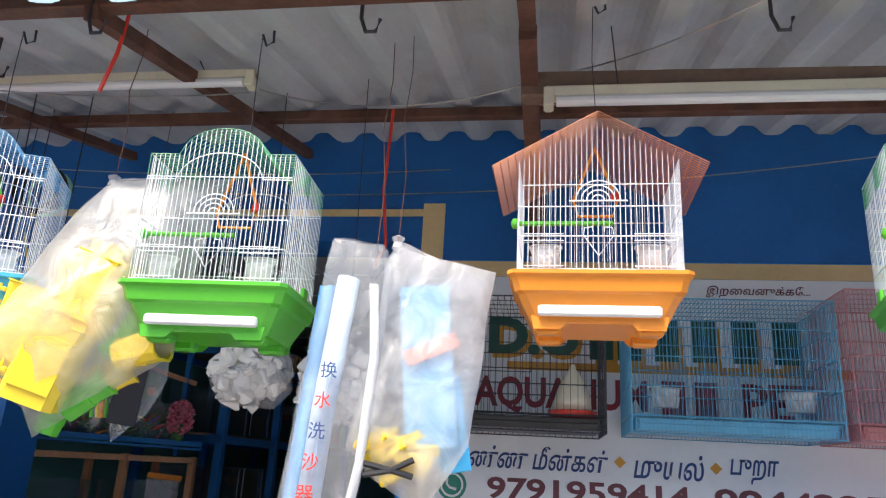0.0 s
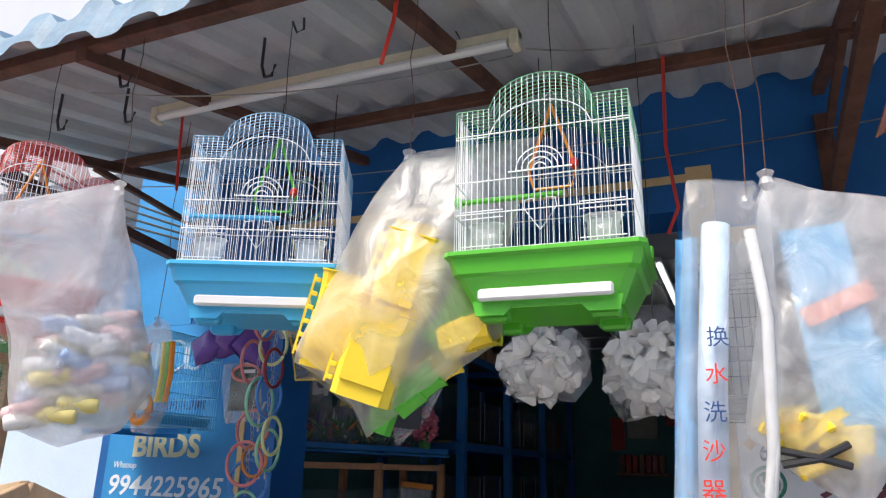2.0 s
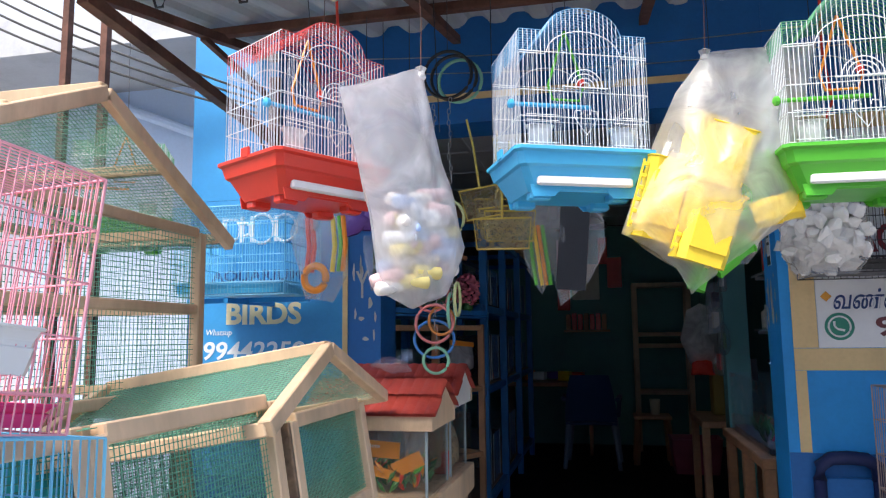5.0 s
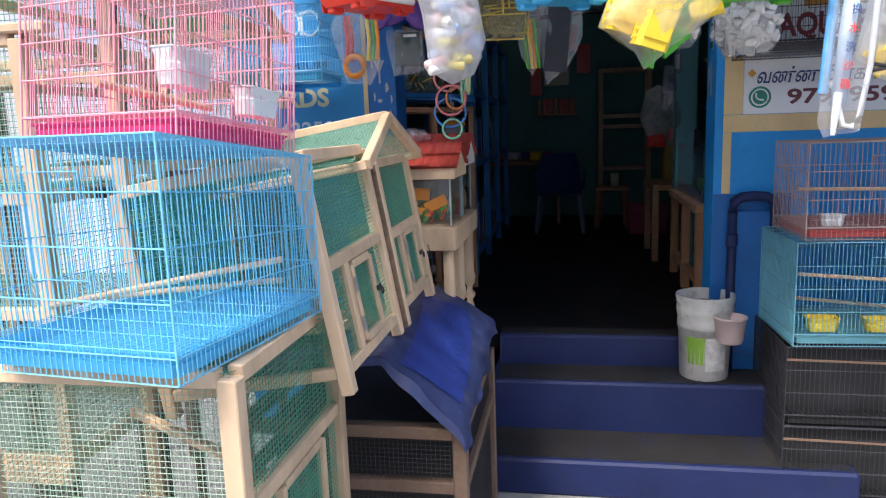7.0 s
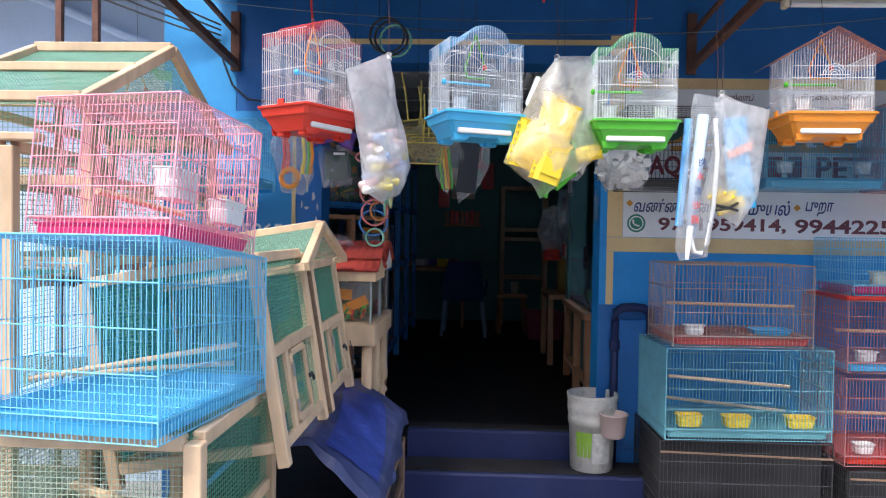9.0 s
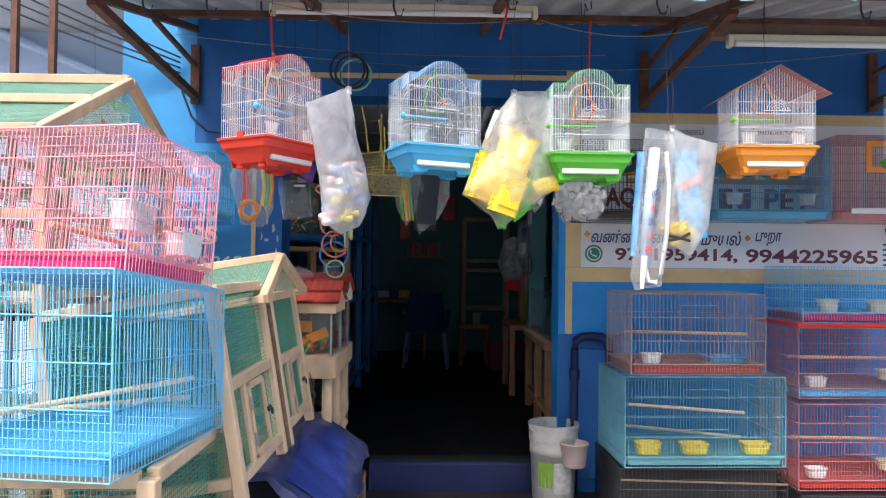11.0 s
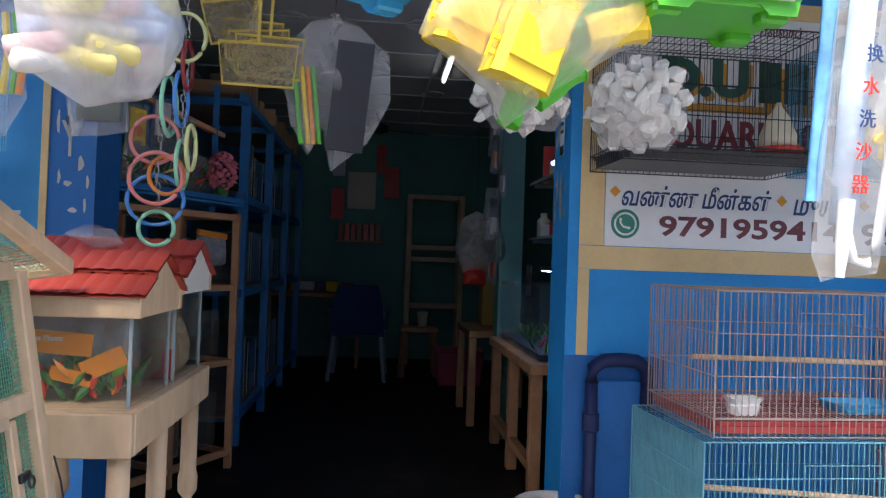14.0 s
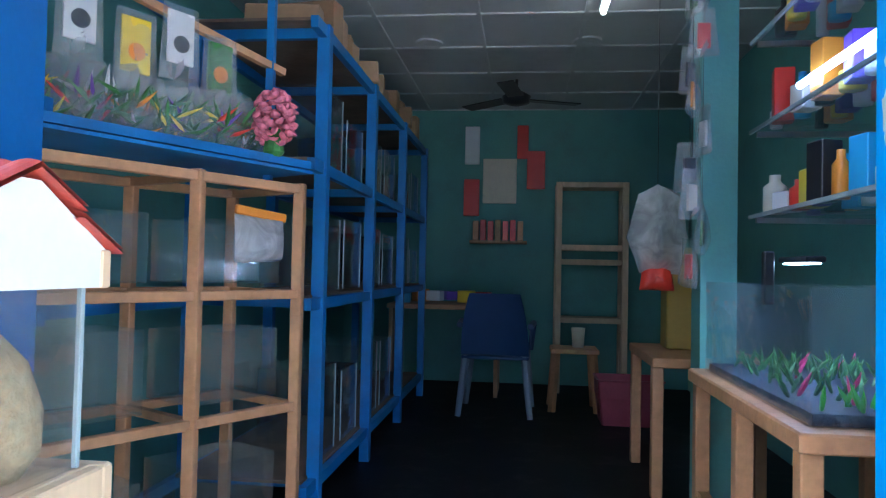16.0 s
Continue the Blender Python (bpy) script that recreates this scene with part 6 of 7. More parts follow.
for k, z, h in ((0.3, 0.1, 0.26), (0.8, 0.1, 0.26), (0.8, 0.55, 0.22), (0.3, 0.55, 0.24), (0.8, 0.92, 0.2), (0.3, 0.92, 0.2)):
    p = R0.lerp(R1, k) + back * 0.5
    g = thing("glass_tank", pose(p.x, p.y, FLOOR_Z + z + 0.015, 0, 0, math.degrees(math.atan2(along.y, along.x))), "small empty glass tank in a rack", "fish tank", "tanks in the rack")
    for nm, c, sz in (("pane", (0, -0.12, h / 2), (0.32, 0.004, h)), ("pane", (0, 0.12, h / 2), (0.32, 0.004, h)), ("pane", (-0.16, 0, h / 2), (0.004, 0.236, h)), ("pane", (0.16, 0, h / 2), (0.004, 0.236, h)), ("base", (0, 0, 0.003), (0.32, 0.24, 0.005))):
        part(nm, Shape().box(c, sz), GLASS, g)
g = thing("goods_pack", pose(-1.97, 4.03, FLOOR_Z + 1.1, 0, 0, 60), "clear pack of silver goods with orange header", "pack")
part("header", Shape().box((0, 0, 0.06), (0.2, 0.02, 0.03), pose(0, 0, 0, 0, 5, 0), 0.004), PL_ORANGE, g)
part("bag_film", pouch([(-0.1, 0.05), (0.1, 0.05), (0.09, -0.09), (-0.09, -0.1)], 0.05, 120), BAG_MILKY, g, smooth=True)

t = thing("blue_rack", pose(0, 0, FLOOR_Z), "blue painted iron rack along the side wall", "rack")
for y in (3.45, 4.55, 5.45, 6.4, 7.4):
    for x in (-1.92, -2.45) if y > 4 else (-2.45,):
        part("upright", Shape().bar((x, y, 0), (x, y, 1.95), 0.05, 0.05), RACK_BLUE, t)
    for z in (0.15, 0.85, 1.38, 1.92):
        part("cross_rail", Shape().bar((-1.92 if y > 4 else -2.3, y, z), (-2.45, y, z), 0.03, 0.04), RACK_BLUE, t)
for z in (0.15, 0.85, 1.38, 1.92):
    for x in (-1.92, -2.45):
        part("shelf_rail", Shape().bar((x, 4.4 if x > -2 else 3.45, z), (x, 7.4, z), 0.03, 0.045), RACK_BLUE, t)
    part("shelf_board", Shape().box((-2.19, 5.92, z + 0.026), (0.5, 2.95, 0.012)), TIMBER, t)
k = 0
for z, hh in ((0.16, 0.4), (0.86, 0.34), (1.39, 0.34)):
    for y in (4.8, 5.2, 5.7, 6.1, 6.7, 7.1):
        if z == 0.16 and y > 6.2:
            continue
        w, h = rnd(0.28, 0.34), hh * rnd(0.7, 0.95)
        g = thing("glass_tank", pose(-2.15, y, FLOOR_Z + z + 0.034), "empty glass tank on a blue rack", "fish tank", "tanks on the blue rack")
        for c, sz in (((0.2, 0, h / 2), (0.004, w, h)), ((-0.2, 0, h / 2), (0.004, w, h)), ((0, w / 2, h / 2), (0.396, 0.004, h)), ((0, -w / 2, h / 2), (0.396, 0.004, h))):
            part("pane", Shape().box(c, sz), GLASS, g)
        for sy in (-1, 1):
            part("edge_seal", Shape().bar((0.2, sy * w / 2, 0), (0.2, sy * w / 2, h), 0.005), bpy.data.materials["grey_sealant"], g)
for i in range(26):
    y = 4.55 + i * 0.11
    w, h = rnd(0.1, 0.13), rnd(0.07, 0.2)
    solid("carton", Shape().box((0, 0, h / 2), (rnd(0.16, 0.3), w - 0.02, h), None, 0.004), CARD, "small brown carton on top of a rack", "carton", pose(-2.08 + rnd(-0.04, 0.06), y, FLOOR_Z + 1.953, 0, 0, rnd(-12, 12)), group="cartons on the rack")
# goods on the shelf over the wooden rack
sh = thing("goods_shelf", pose(0, 0, FLOOR_Z), "blue shelf full of bagged plastic plants", "shelf")
a, b = R0 + Vector((0, 0, 1.345)), R1 + Vector((0.02, 0.03, 1.335))
part("front_rail", Shape().bar(a, b, 0.02, 0.026), RACK_BLUE, sh)
part("shelf_board", Shape().bar(a + back * 0.5 - Vector((0, 0, 0.025)), b + back * 0.5 - Vector((0, 0, 0.025)), 0.4, 0.01), RACK_BLUE, sh)
part("hanging_bar", Shape().bar(a + Vector((0, 0, 0.5)) + back * 0.4, b + Vector((0, 0, 0.34)) + back * 0.4, 0.024), PINE_DARK, sh)
for k in (0.02, 0.98):
    p = R0.lerp(R1, k) + back * 0.4
    part("upright", Shape().bar((p.x, p.y, 1.27), (p.x, p.y, 1.92), 0.026), RACK_BLUE, sh)
cols = (LEAF, LEAF, PL_YELLOW, PL_PURPLE, PL_RED, LEAF, PL_WHITE, PL_ORANGE)
for i in range(14):
    p = R0.lerp(R1, 0.05 + 0.065 * i) + back * rnd(0.15, 0.5)
    g = thing("plant_pack", pose(p.x, p.y, FLOOR_Z + 1.33, 0, 0, rnd(20, 80)), "clear bag of coloured plastic plants", "plastic plants", "plant packs on the shelf")
    for j in range(26):
        ob = part("leaf_clump", Shape().lathe((0, 0, 0), [(0.001, 0), (0.007, 0.02), (0.005, 0.05), (0.001, 0.08)], 4), LEAF if j % 3 else cols[(i + j // 9) % 8], g)
        ob.matrix_local = pose(rnd(-0.06, 0.06), rnd(-0.035, 0.035), rnd(0.02, 0.13), rnd(-70, 70), rnd(-70, 70), rnd(0, 360))
    part("bag_film", pouch([(-0.06, 0.2), (0.05, 0.22), (0.09, 0.1), (0.07, 0.002), (-0.07, 0.002), (-0.09, 0.1)], 0.05, 130 + i), BAG, g, smooth=True)
for k, z, c in ((0.28, 1.55, PL_WHITE), (0.45, 1.5, PL_YELLOW), (0.75, 1.5, LEAF), (0.6, 1.56, PL_WHITE)):
    p = R0.lerp(R1, k) + back * 0.35
    g = thing("hung_pack", pose(p.x, p.y, FLOOR_Z + z + 0.12, 0, 0, 60), "clear pack hung from a wooden bar", "pack")
    part("card", Shape().box((0, 0, 0), (0.09, 0.008, 0.16), None, 0.003), c, g)
    part("dial", Shape().lathe((0, 0, 0), [(0.026, 0), (0.026, 0.004)], 18, pose(0, -0.004, -0.02, 90)), PL_BLACK if c is PL_WHITE else PL_ORANGE, g)
    part("bag_film", pouch([(-0.06, 0.1), (0.06, 0.1), (0.07, -0.13), (-0.07, -0.13)], 0.02, 150 + int(k * 10)), BAG, g, smooth=True)
g = thing("flower_bunch", pose(-1.93, 4.03, FLOOR_Z + 1.345), "bunch of pink artificial flowers on the shelf", "flowers")
for i in range(84):
    b = 1 - 2 * (i + 0.5) / 84
    r = 0.062 * math.sqrt(1 - b * b)
    ob = part("flower", Shape().lathe((0, 0, 0), [(0.003, 0), (0.013, 0.004), (0.017, 0.013), (0.008, 0.01), (0.002, 0.014)], 8), FLOWER, g)
    ob.matrix_local = pose(r * math.cos(i * 2.4), r * math.sin(i * 2.4), 0.12 + 0.085 * b, rnd(-60, 60), rnd(-60, 60), 0)
part("stem_foliage", Shape().lathe((0, 0, 0), [(0.02, 0), (0.035, 0.015), (0.03, 0.05), (0.02, 0.09)], 10), LEAF, g)

# right side: pillar, tank table, glass shelves
wall("pillar", -0.42, -0.28, 4.75, 4.9, FLOOR_Z, 3.05, TEAL_WALL, "teal painted pillar inside the shop")
t = thing("tank_table", pose(-0.12, 4.15, FLOOR_Z), "brown wooden table under a lit fish tank", "table")
part("tabletop", Shape().box((0, 0, 0.6), (0.7, 1.15, 0.05), None, 0.006), PINE_DARK, t)
for x in (-0.31, 0.3):
    for y in (-0.52, 0, 0.52):
        part("leg", Shape().bar((x, y, 0), (x, y, 0.575), 0.055, bevel=0.004), PINE_DARK, t)
part("rail", Shape().bar((-0.31, -0.5, 0.15), (-0.31, 0.5, 0.15), 0.04), PINE_DARK, t)
t = thing("lit_fish_tank", pose(-0.12, 4.15, FLOOR_Z + 0.627), "planted fish tank with a small blue lamp", "fish tank")
for nm, c, sz in (("front_pane", (-0.3, 0, 0.17), (0.006, 1.0, 0.34)), ("back_pane", (0.3, 0, 0.17), (0.006, 1.0, 0.34)), ("side_pane", (0, -0.5, 0.17), (0.594, 0.006, 0.34)), ("side_pane", (0, 0.5, 0.17), (0.594, 0.006, 0.34))):
    part(nm, Shape().box(c, sz), GLASS, t)
part("gravel", Shape().box((0, 0, 0.015), (0.58, 0.98, 0.03)), mat("dark_blue_gravel", (0.02, 0.035, 0.07), 0.7, vary=0.6, scale=50, fine=160, bump=0.8), t)
for i in range(120):
    ob = part("leaf_clump", Shape().lathe((0, 0, 0), [(0.001, 0), (0.006, 0.02), (0.008, 0.05), (0.001, 0.09)], 4), PL_PINK if i % 9 == 0 else PL_GREEN if i % 5 == 0 else LEAF, t)
    ob.matrix_local = pose(rnd(-0.26, 0.2), -0.4 + 0.2 * (i % 5) + rnd(-0.07, 0.07), 0.02, rnd(-40, 40), rnd(-40, 40), rnd(0, 360))
lp = part("lamp_bar", Shape().box((-0.12, 0.05, 0.42), (0.06, 0.24, 0.02), None, 0.004), PL_BLACK, t)
part("lamp_panel", Shape().box((-0.12, 0.05, 0.407), (0.04, 0.2, 0.004)), TUBE_SMALL, lp, "lit white-blue lamp")
part("lamp_arm", Shape().box((-0.27, -0.1, 0.36), (0.03, 0.03, 0.16), None, 0.004), PL_BLACK, t)
t = thing("glass_shelves", pose(-0.1, 4.1, FLOOR_Z), "glass wall shelves crowded with aquarium goods", "shelves")
for z in (1.22, 1.55, 1.9):
    part("shelf", Shape().box((0.08, 0, z), (0.46, 1.2, 0.01)), GLASS, t)
    part("front_edge", Shape().box((-0.15, 0, z), (0.008, 1.2, 0.014)), bpy.data.materials["grey_sealant"], t)
    for y in (-0.55, 0.55):
        part("bracket", Shape().bar((-0.14, y, z - 0.015), (0.38, y, z - 0.015), 0.02), STEEL, t)
part("backing", Shape().box((0.37, 0, 1.7), (0.02, 1.2, 1.3)), TEAL_WALL, t)
ob = part("blue_tube", Shape().wire([(-0.13, -0.45, 1.62), (-0.13, 0.15, 1.62)], 0.012, 10), TUBE_BLUE, t, "lit blue tube")
gm = (PL_BLUE, PL_ORANGE, PL_WHITE, PL_PURPLE, PL_YELLOW, PL_RED, PL_BLACK, PL_CREAM)
for z in (1.226, 1.556, 1.906):
    for i in range(24):
        y = 3.58 + (i % 12) * 0.095 + rnd(-0.02, 0.02)
        h, r = rnd(0.07, 0.2), rnd(0.022, 0.042)
        if i % 2:
            q = Shape().lathe((0, 0, 0), [(r * 0.95, 0), (r, h * 0.1), (r, h * 0.7), (r * 0.5, h * 0.82), (r * 0.5, h)], 14)
            solid("bottle", q, gm[(i + int(z * 10)) % 8], "small coloured bottle on a glass shelf", "bottle", pose(-0.19 + 0.15 * (i // 12) + rnd(0, 0.05), y, FLOOR_Z + z), group="goods on the glass shelves", smooth=True)
        else:
            solid("goods_box", Shape().box((0, 0, h / 2), (0.07, 0.08, h), None, 0.003), gm[(i * 3 + int(z * 10)) % 8], "small printed goods box on a glass shelf", "box", pose(-0.19 + 0.15 * (i // 12) + rnd(0, 0.05), y, FLOOR_Z + z, 0, 0, rnd(-20, 20)), group="goods on the glass shelves")
for i in range(20):
    y, z = (3.5 + 0.11 * i, 2.8 - 0.05 * (i % 3)) if i < 11 else (4.6 + 0.09 * ((i - 11) % 3), 2.72 - 0.13 * (i - 11))
    g = thing("hung_pack", pose(-0.43 - 0.03 * (i % 3), y, z, 0, 0, 35 * (i % 4)), "shiny clear pack hanging inside the shop", "pack", "packs hung by the pillar")
    part("card", Shape().box((0, 0, -0.05), (0.05, 0.012, 0.1), None, 0.003), (PL_ORANGE, PL_WHITE, PL_BLACK, PL_CREAM, LEAF, PL_RED, PL_BLACK)[i % 7], g)
    part("bag_film", pouch([(-0.05, 0.06), (0.04, 0.06), (0.06, -0.13), (-0.06, -0.14)], 0.03, 170 + i), BAG, g, smooth=True)
    part("string", Shape().wire([(0, 0, 0.05), (0, 0, 3.05 - z)], 0.001), PL_BLACK, g)
g = thing("plastic_bag", pose(-0.5, 5.25, 2.02), "white plastic bag hanging by the pillar", "plastic bag")
part("bag_film", pouch([(0, 0), (0.1, -0.05), (0.14, -0.25), (0.1, -0.42), (-0.08, -0.42), (-0.14, -0.25), (-0.09, -0.05)], 0.06, 190), BAG_MILKY, g, smooth=True)
part("string", Shape().wire([(0, 0, 0), (0, 0, 1.03)], 0.0015), PL_BLACK, g)
part("red_pouch", pouch([(-0.06, -0.36), (0.06, -0.36), (0.08, -0.5), (-0.08, -0.5)], 0.04, 191), PL_RED, g, smooth=True)
solid("yellow_box", Shape().box((0, 0, 0.25), (0.14, 0.16, 0.5), None, 0.008), mat("ochre_tin", (0.4, 0.26, 0.05), 0.5, dirt=0.3), "tall ochre tin on the tank table side", "tin", pose(-0.35, 5.5, FLOOR_Z + 0.625))
t = thing("side_table", pose(-0.3, 5.4, FLOOR_Z), "low wooden table beside the pillar", "table")
part("tabletop", Shape().box((0, 0, 0.6), (0.5, 0.7, 0.045), None, 0.005), PINE_DARK, t)
for x in (-0.22, 0.22):
    for y in (-0.3, 0.3):
        part("leg", Shape().bar((x, y, 0), (x, y, 0.58), 0.05, bevel=0.004), PINE_DARK, t)

# far end of the shop
t = thing("plastic_chair", pose(-1.3, 6.9, FLOOR_Z, 0, 0, 178), "dark blue plastic armchair on the shop floor", "chair")
part("seat", Shape().grid(lambda u, v: ((u - 0.5) * 0.46, (v - 0.5) * 0.44, 0.42 - 0.02 * math.sin(math.pi * u)), 8, 8).box((0, 0, 0.4), (0.46, 0.44, 0.025), None, 0.01), CHAIR_BLUE, t, smooth=True)
part("backrest", Shape().grid(lambda u, v: ((u - 0.5) * (0.46 - 0.12 * v * v), 0.22 + 0.1 * v - 0.04 * math.sin(math.pi * u), 0.42 + 0.42 * v), 10, 8).grid(lambda u, v: ((u - 0.5) * (0.46 - 0.12 * v * v), 0.232 + 0.1 * v - 0.04 * math.sin(math.pi * u), 0.42 + 0.42 * v), 10, 8), CHAIR_BLUE, t, smooth=True)
for sx in (-1, 1):
    for sy in (-1, 1):
        part("leg", Shape().wire([(sx * 0.2, sy * 0.19, 0.41), (sx * 0.245, sy * 0.24, 0)], [0.03, 0.02], 8), mat("grey_chair_leg", (0.2, 0.25, 0.32), 0.4) if "grey_chair_leg" not in bpy.data.materials else bpy.data.materials["grey_chair_leg"], t)
    part("armrest", Shape().wire([(sx * 0.24, 0.24, 0.62), (sx * 0.255, 0.0, 0.63), (sx * 0.25, -0.2, 0.61), (sx * 0.23, -0.2, 0.42)], 0.022, 8), CHAIR_BLUE, t)
t = thing("wooden_frame_shelf", pose(-0.57, 7.9, FLOOR_Z), "pale wooden frame shelf by the back wall", "shelf")
for x in (-0.27, 0.27):
    for y in (-0.12, 0.12):
        part("post", Shape().bar((x, y, 0), (x, y, 1.74), 0.05, bevel=0.004), PINE, t)
for z in (0.6, 1.08, 1.2, 1.72):
    part("shelf_board", Shape().box((0, 0, z), (0.56, 0.26, 0.045), None, 0.004), PINE, t)
t = thing("stool", pose(-0.75, 7.1, FLOOR_Z), "small brown wooden stool with a cup", "stool")
part("seat", Shape().box((0, 0, 0.43), (0.34, 0.3, 0.035), None, 0.006), PINE_DARK, t)
for sx in (-1, 1):
    for sy in (-1, 1):
        part("leg", Shape().bar((sx * 0.13, sy * 0.11, 0.42), (sx * 0.16, sy * 0.14, 0), 0.04), PINE_DARK, t)
    part("rail", Shape().bar((sx * 0.145, -0.12, 0.16), (sx * 0.145, 0.12, 0.16), 0.03), PINE_DARK, t)
solid("cup", Shape().lathe((0, 0, 0), [(0.04, 0), (0.05, 0.14), (0.045, 0.14), (0.036, 0.01)], 18), PL_CREAM, "cream cup on a stool", "cup", pose(-0.72, 7.1, FLOOR_Z + 0.45), smooth=True)
t = thing("basket", pose(-0.42, 6.7, FLOOR_Z), "dark pink plastic crate on the floor", "crate")
part("shell", bowl(0.36, 0.26, 0.42, 0.32, 0, 0.3, 0.012, 0.006), mat("dark_pink_plastic", (0.35, 0.06, 0.1), 0.45, vary=0.2), t)
t = thing("wall_shelf", pose(-1.35, 8.1, 1.85), "small wall shelf of red items on the back wall", "shelf")
part("shelf_board", Shape().box((0, 0, 0), (0.5, 0.16, 0.025), None, 0.003), PINE_DARK, t)
for i in range(7):
    part("red_item", Shape().box((-0.2 + i * 0.065, 0, 0.1), (0.05, 0.1, 0.17 + 0.02 * (i % 2)), None, 0.004), PL_RED if i % 3 else PINE_DARK, t)
for x, z, w, h, c, lab in ((-1.6, 2.72, 0.13, 0.34, PL_WHITE, "white paper calendar on the back wall"), (-1.15, 2.75, 0.1, 0.3, PL_RED, "red paper banner on the back wall"), (-1.03, 2.5, 0.16, 0.34, PL_RED, "dark red pack on the back wall"), (-1.6, 2.25, 0.14, 0.33, PL_RED, "dark red pack on the back wall"), (-1.35, 2.4, 0.3, 0.4, PL_CREAM, "pale bagged goods on the back wall")):
    solid("wall_pack", Shape().box((0, 0, 0), (w, 0.03, h), None, 0.005), c, lab, "pack", pose(x, 8.18, z))
t = thing("desk", pose(-1.75, 7.7, FLOOR_Z), "dark desk at the back of the shop", "desk")
part("tabletop", Shape().box((0, 0, 0.7), (0.9, 0.6, 0.04), None, 0.006), PINE_DARK, t)
for sx in (-1, 1):
    part("side_panel", Shape().box((sx * 0.42, 0, 0.34), (0.03, 0.55, 0.68)), PINE_DARK, t)
for i in range(6):
    solid("goods_box", Shape().box((0, 0, 0.05), (0.12, 0.1, rnd(0.06, 0.12)), None, 0.004), gm[i], "small goods box on the desk", "box", pose(-2.1 + i * 0.13, 7.65 + rnd(-0.1, 0.1), FLOOR_Z + 0.73, 0, 0, rnd(-30, 30)), group="goods on the desk")
t = thing("ceiling_fan", pose(-1.2, 7.2, 3.05), "dark ceiling fan at rest", "fan")
part("rod", Shape().wire([(0, 0, 0), (0, 0, -0.12)], 0.012, 8), PL_BLACK, t)
part("motor", Shape().lathe((0, 0, -0.2), [(0.03, 0), (0.1, 0.02), (0.11, 0.07), (0.06, 0.1), (0.02, 0.12)], 20), PL_BLACK, t, smooth=True)
for i in range(3):
    part("blade", Shape().box((0.3, 0, -0.15), (0.42, 0.12, 0.008), pose(0, 0, 0, 6, 0, 120 * i + 20), 0.002), PL_BLACK, t)
t = thing("ceiling_tube_light", pose(-0.72, 5.1, 3.0), "lit white tube light on the shop ceiling", "tube light")
part("housing", Shape().box((0, 0, 0.025), (0.05, 1.2, 0.03), None, 0.004), PL_WHITE, t)
part("tube", Shape().wire([(0, -0.57, -0.004), (0, 0.57, -0.004)], 0.014, 10), TUBE_ON, t)

# ---- neighbouring house and street ----
NY = 3.6
nb = thing("neighbour_house", pose(0, 0, 0), "pale limewashed house with an arched grille gate", "house")
AX, AR, AZ = -6.05, 1.0, 2.2
q = Shape()
arc = [(AX + AR * math.cos(a), AZ + AR * math.sin(a)) for a in np.linspace(0, math.pi, 17)]
out = [(x, z) for x, z in arc]
vs, fs = [], []
for x, z in arc:
    vs += [(x, NY, z), (x, NY, 3.4), (x, NY + 0.25, z), (x, NY + 0.25, 3.4)]
for i in range(16):
    a, b = 4 * i, 4 * i + 4
    fs += [(a, a + 1, b + 1, b), (a + 2, b + 2, b + 3, a + 3), (a, b, b + 2, a + 2)]
q.add(vs, fs)
q.box(((AX + AR - 4.6) / 2 - 0.0, NY + 0.125, 1.7), (-4.6 - (AX + AR), 0.25, 3.4)).box(((AX - AR - 14) / 2, NY + 0.125, 1.7), ((AX - AR) + 14, 0.25, 3.4)).box((-9.3, NY + 0.125, 4.8), (9.4, 0.25, 2.8))
part("wall", q, NEIGHBOUR_WHITE, nb, "white limewashed wall")
part("corner_wall", Shape().box((-3.83, NY + 0.1, 3.0), (1.54, 0.2, 6.0)), NEIGHBOUR, nb, "pale blue limewashed wall")
# Near-black sheet that stands in for the shade inside the house.
part("inner_wall", Shape().box((AX, NY + 1.2, 1.7), (3.6, 0.1, 3.4)), DARK_BOX, nb, "dark sheet standing in for the shaded room behind the gate")
g = part("gate", Shape().wire([(x, NY + 0.05, z) for x, z in arc], 0.04, 8), GRILLE, nb, "maroon iron grille")
for i in range(20):
    x = AX - AR + 0.1 * (i + 0.5)
    z = AZ + math.sqrt(max(0, AR ** 2 - (x - AX) ** 2))
    part("grille_bar", Shape().bar((x, NY + 0.06, 0.05), (x, NY + 0.06, z), 0.022), GRILLE, g)
for z in (0.1, 1.1, 2.2):
    part("grille_rail", Shape().bar((AX - AR, NY + 0.05, z), (AX + AR, NY + 0.05, z), 0.035), GRILLE, g)
CAST = mat("cream_cast_iron", (0.7, 0.72, 0.66), 0.6, vary=0.1, dirt=0.2, bump=0.1)
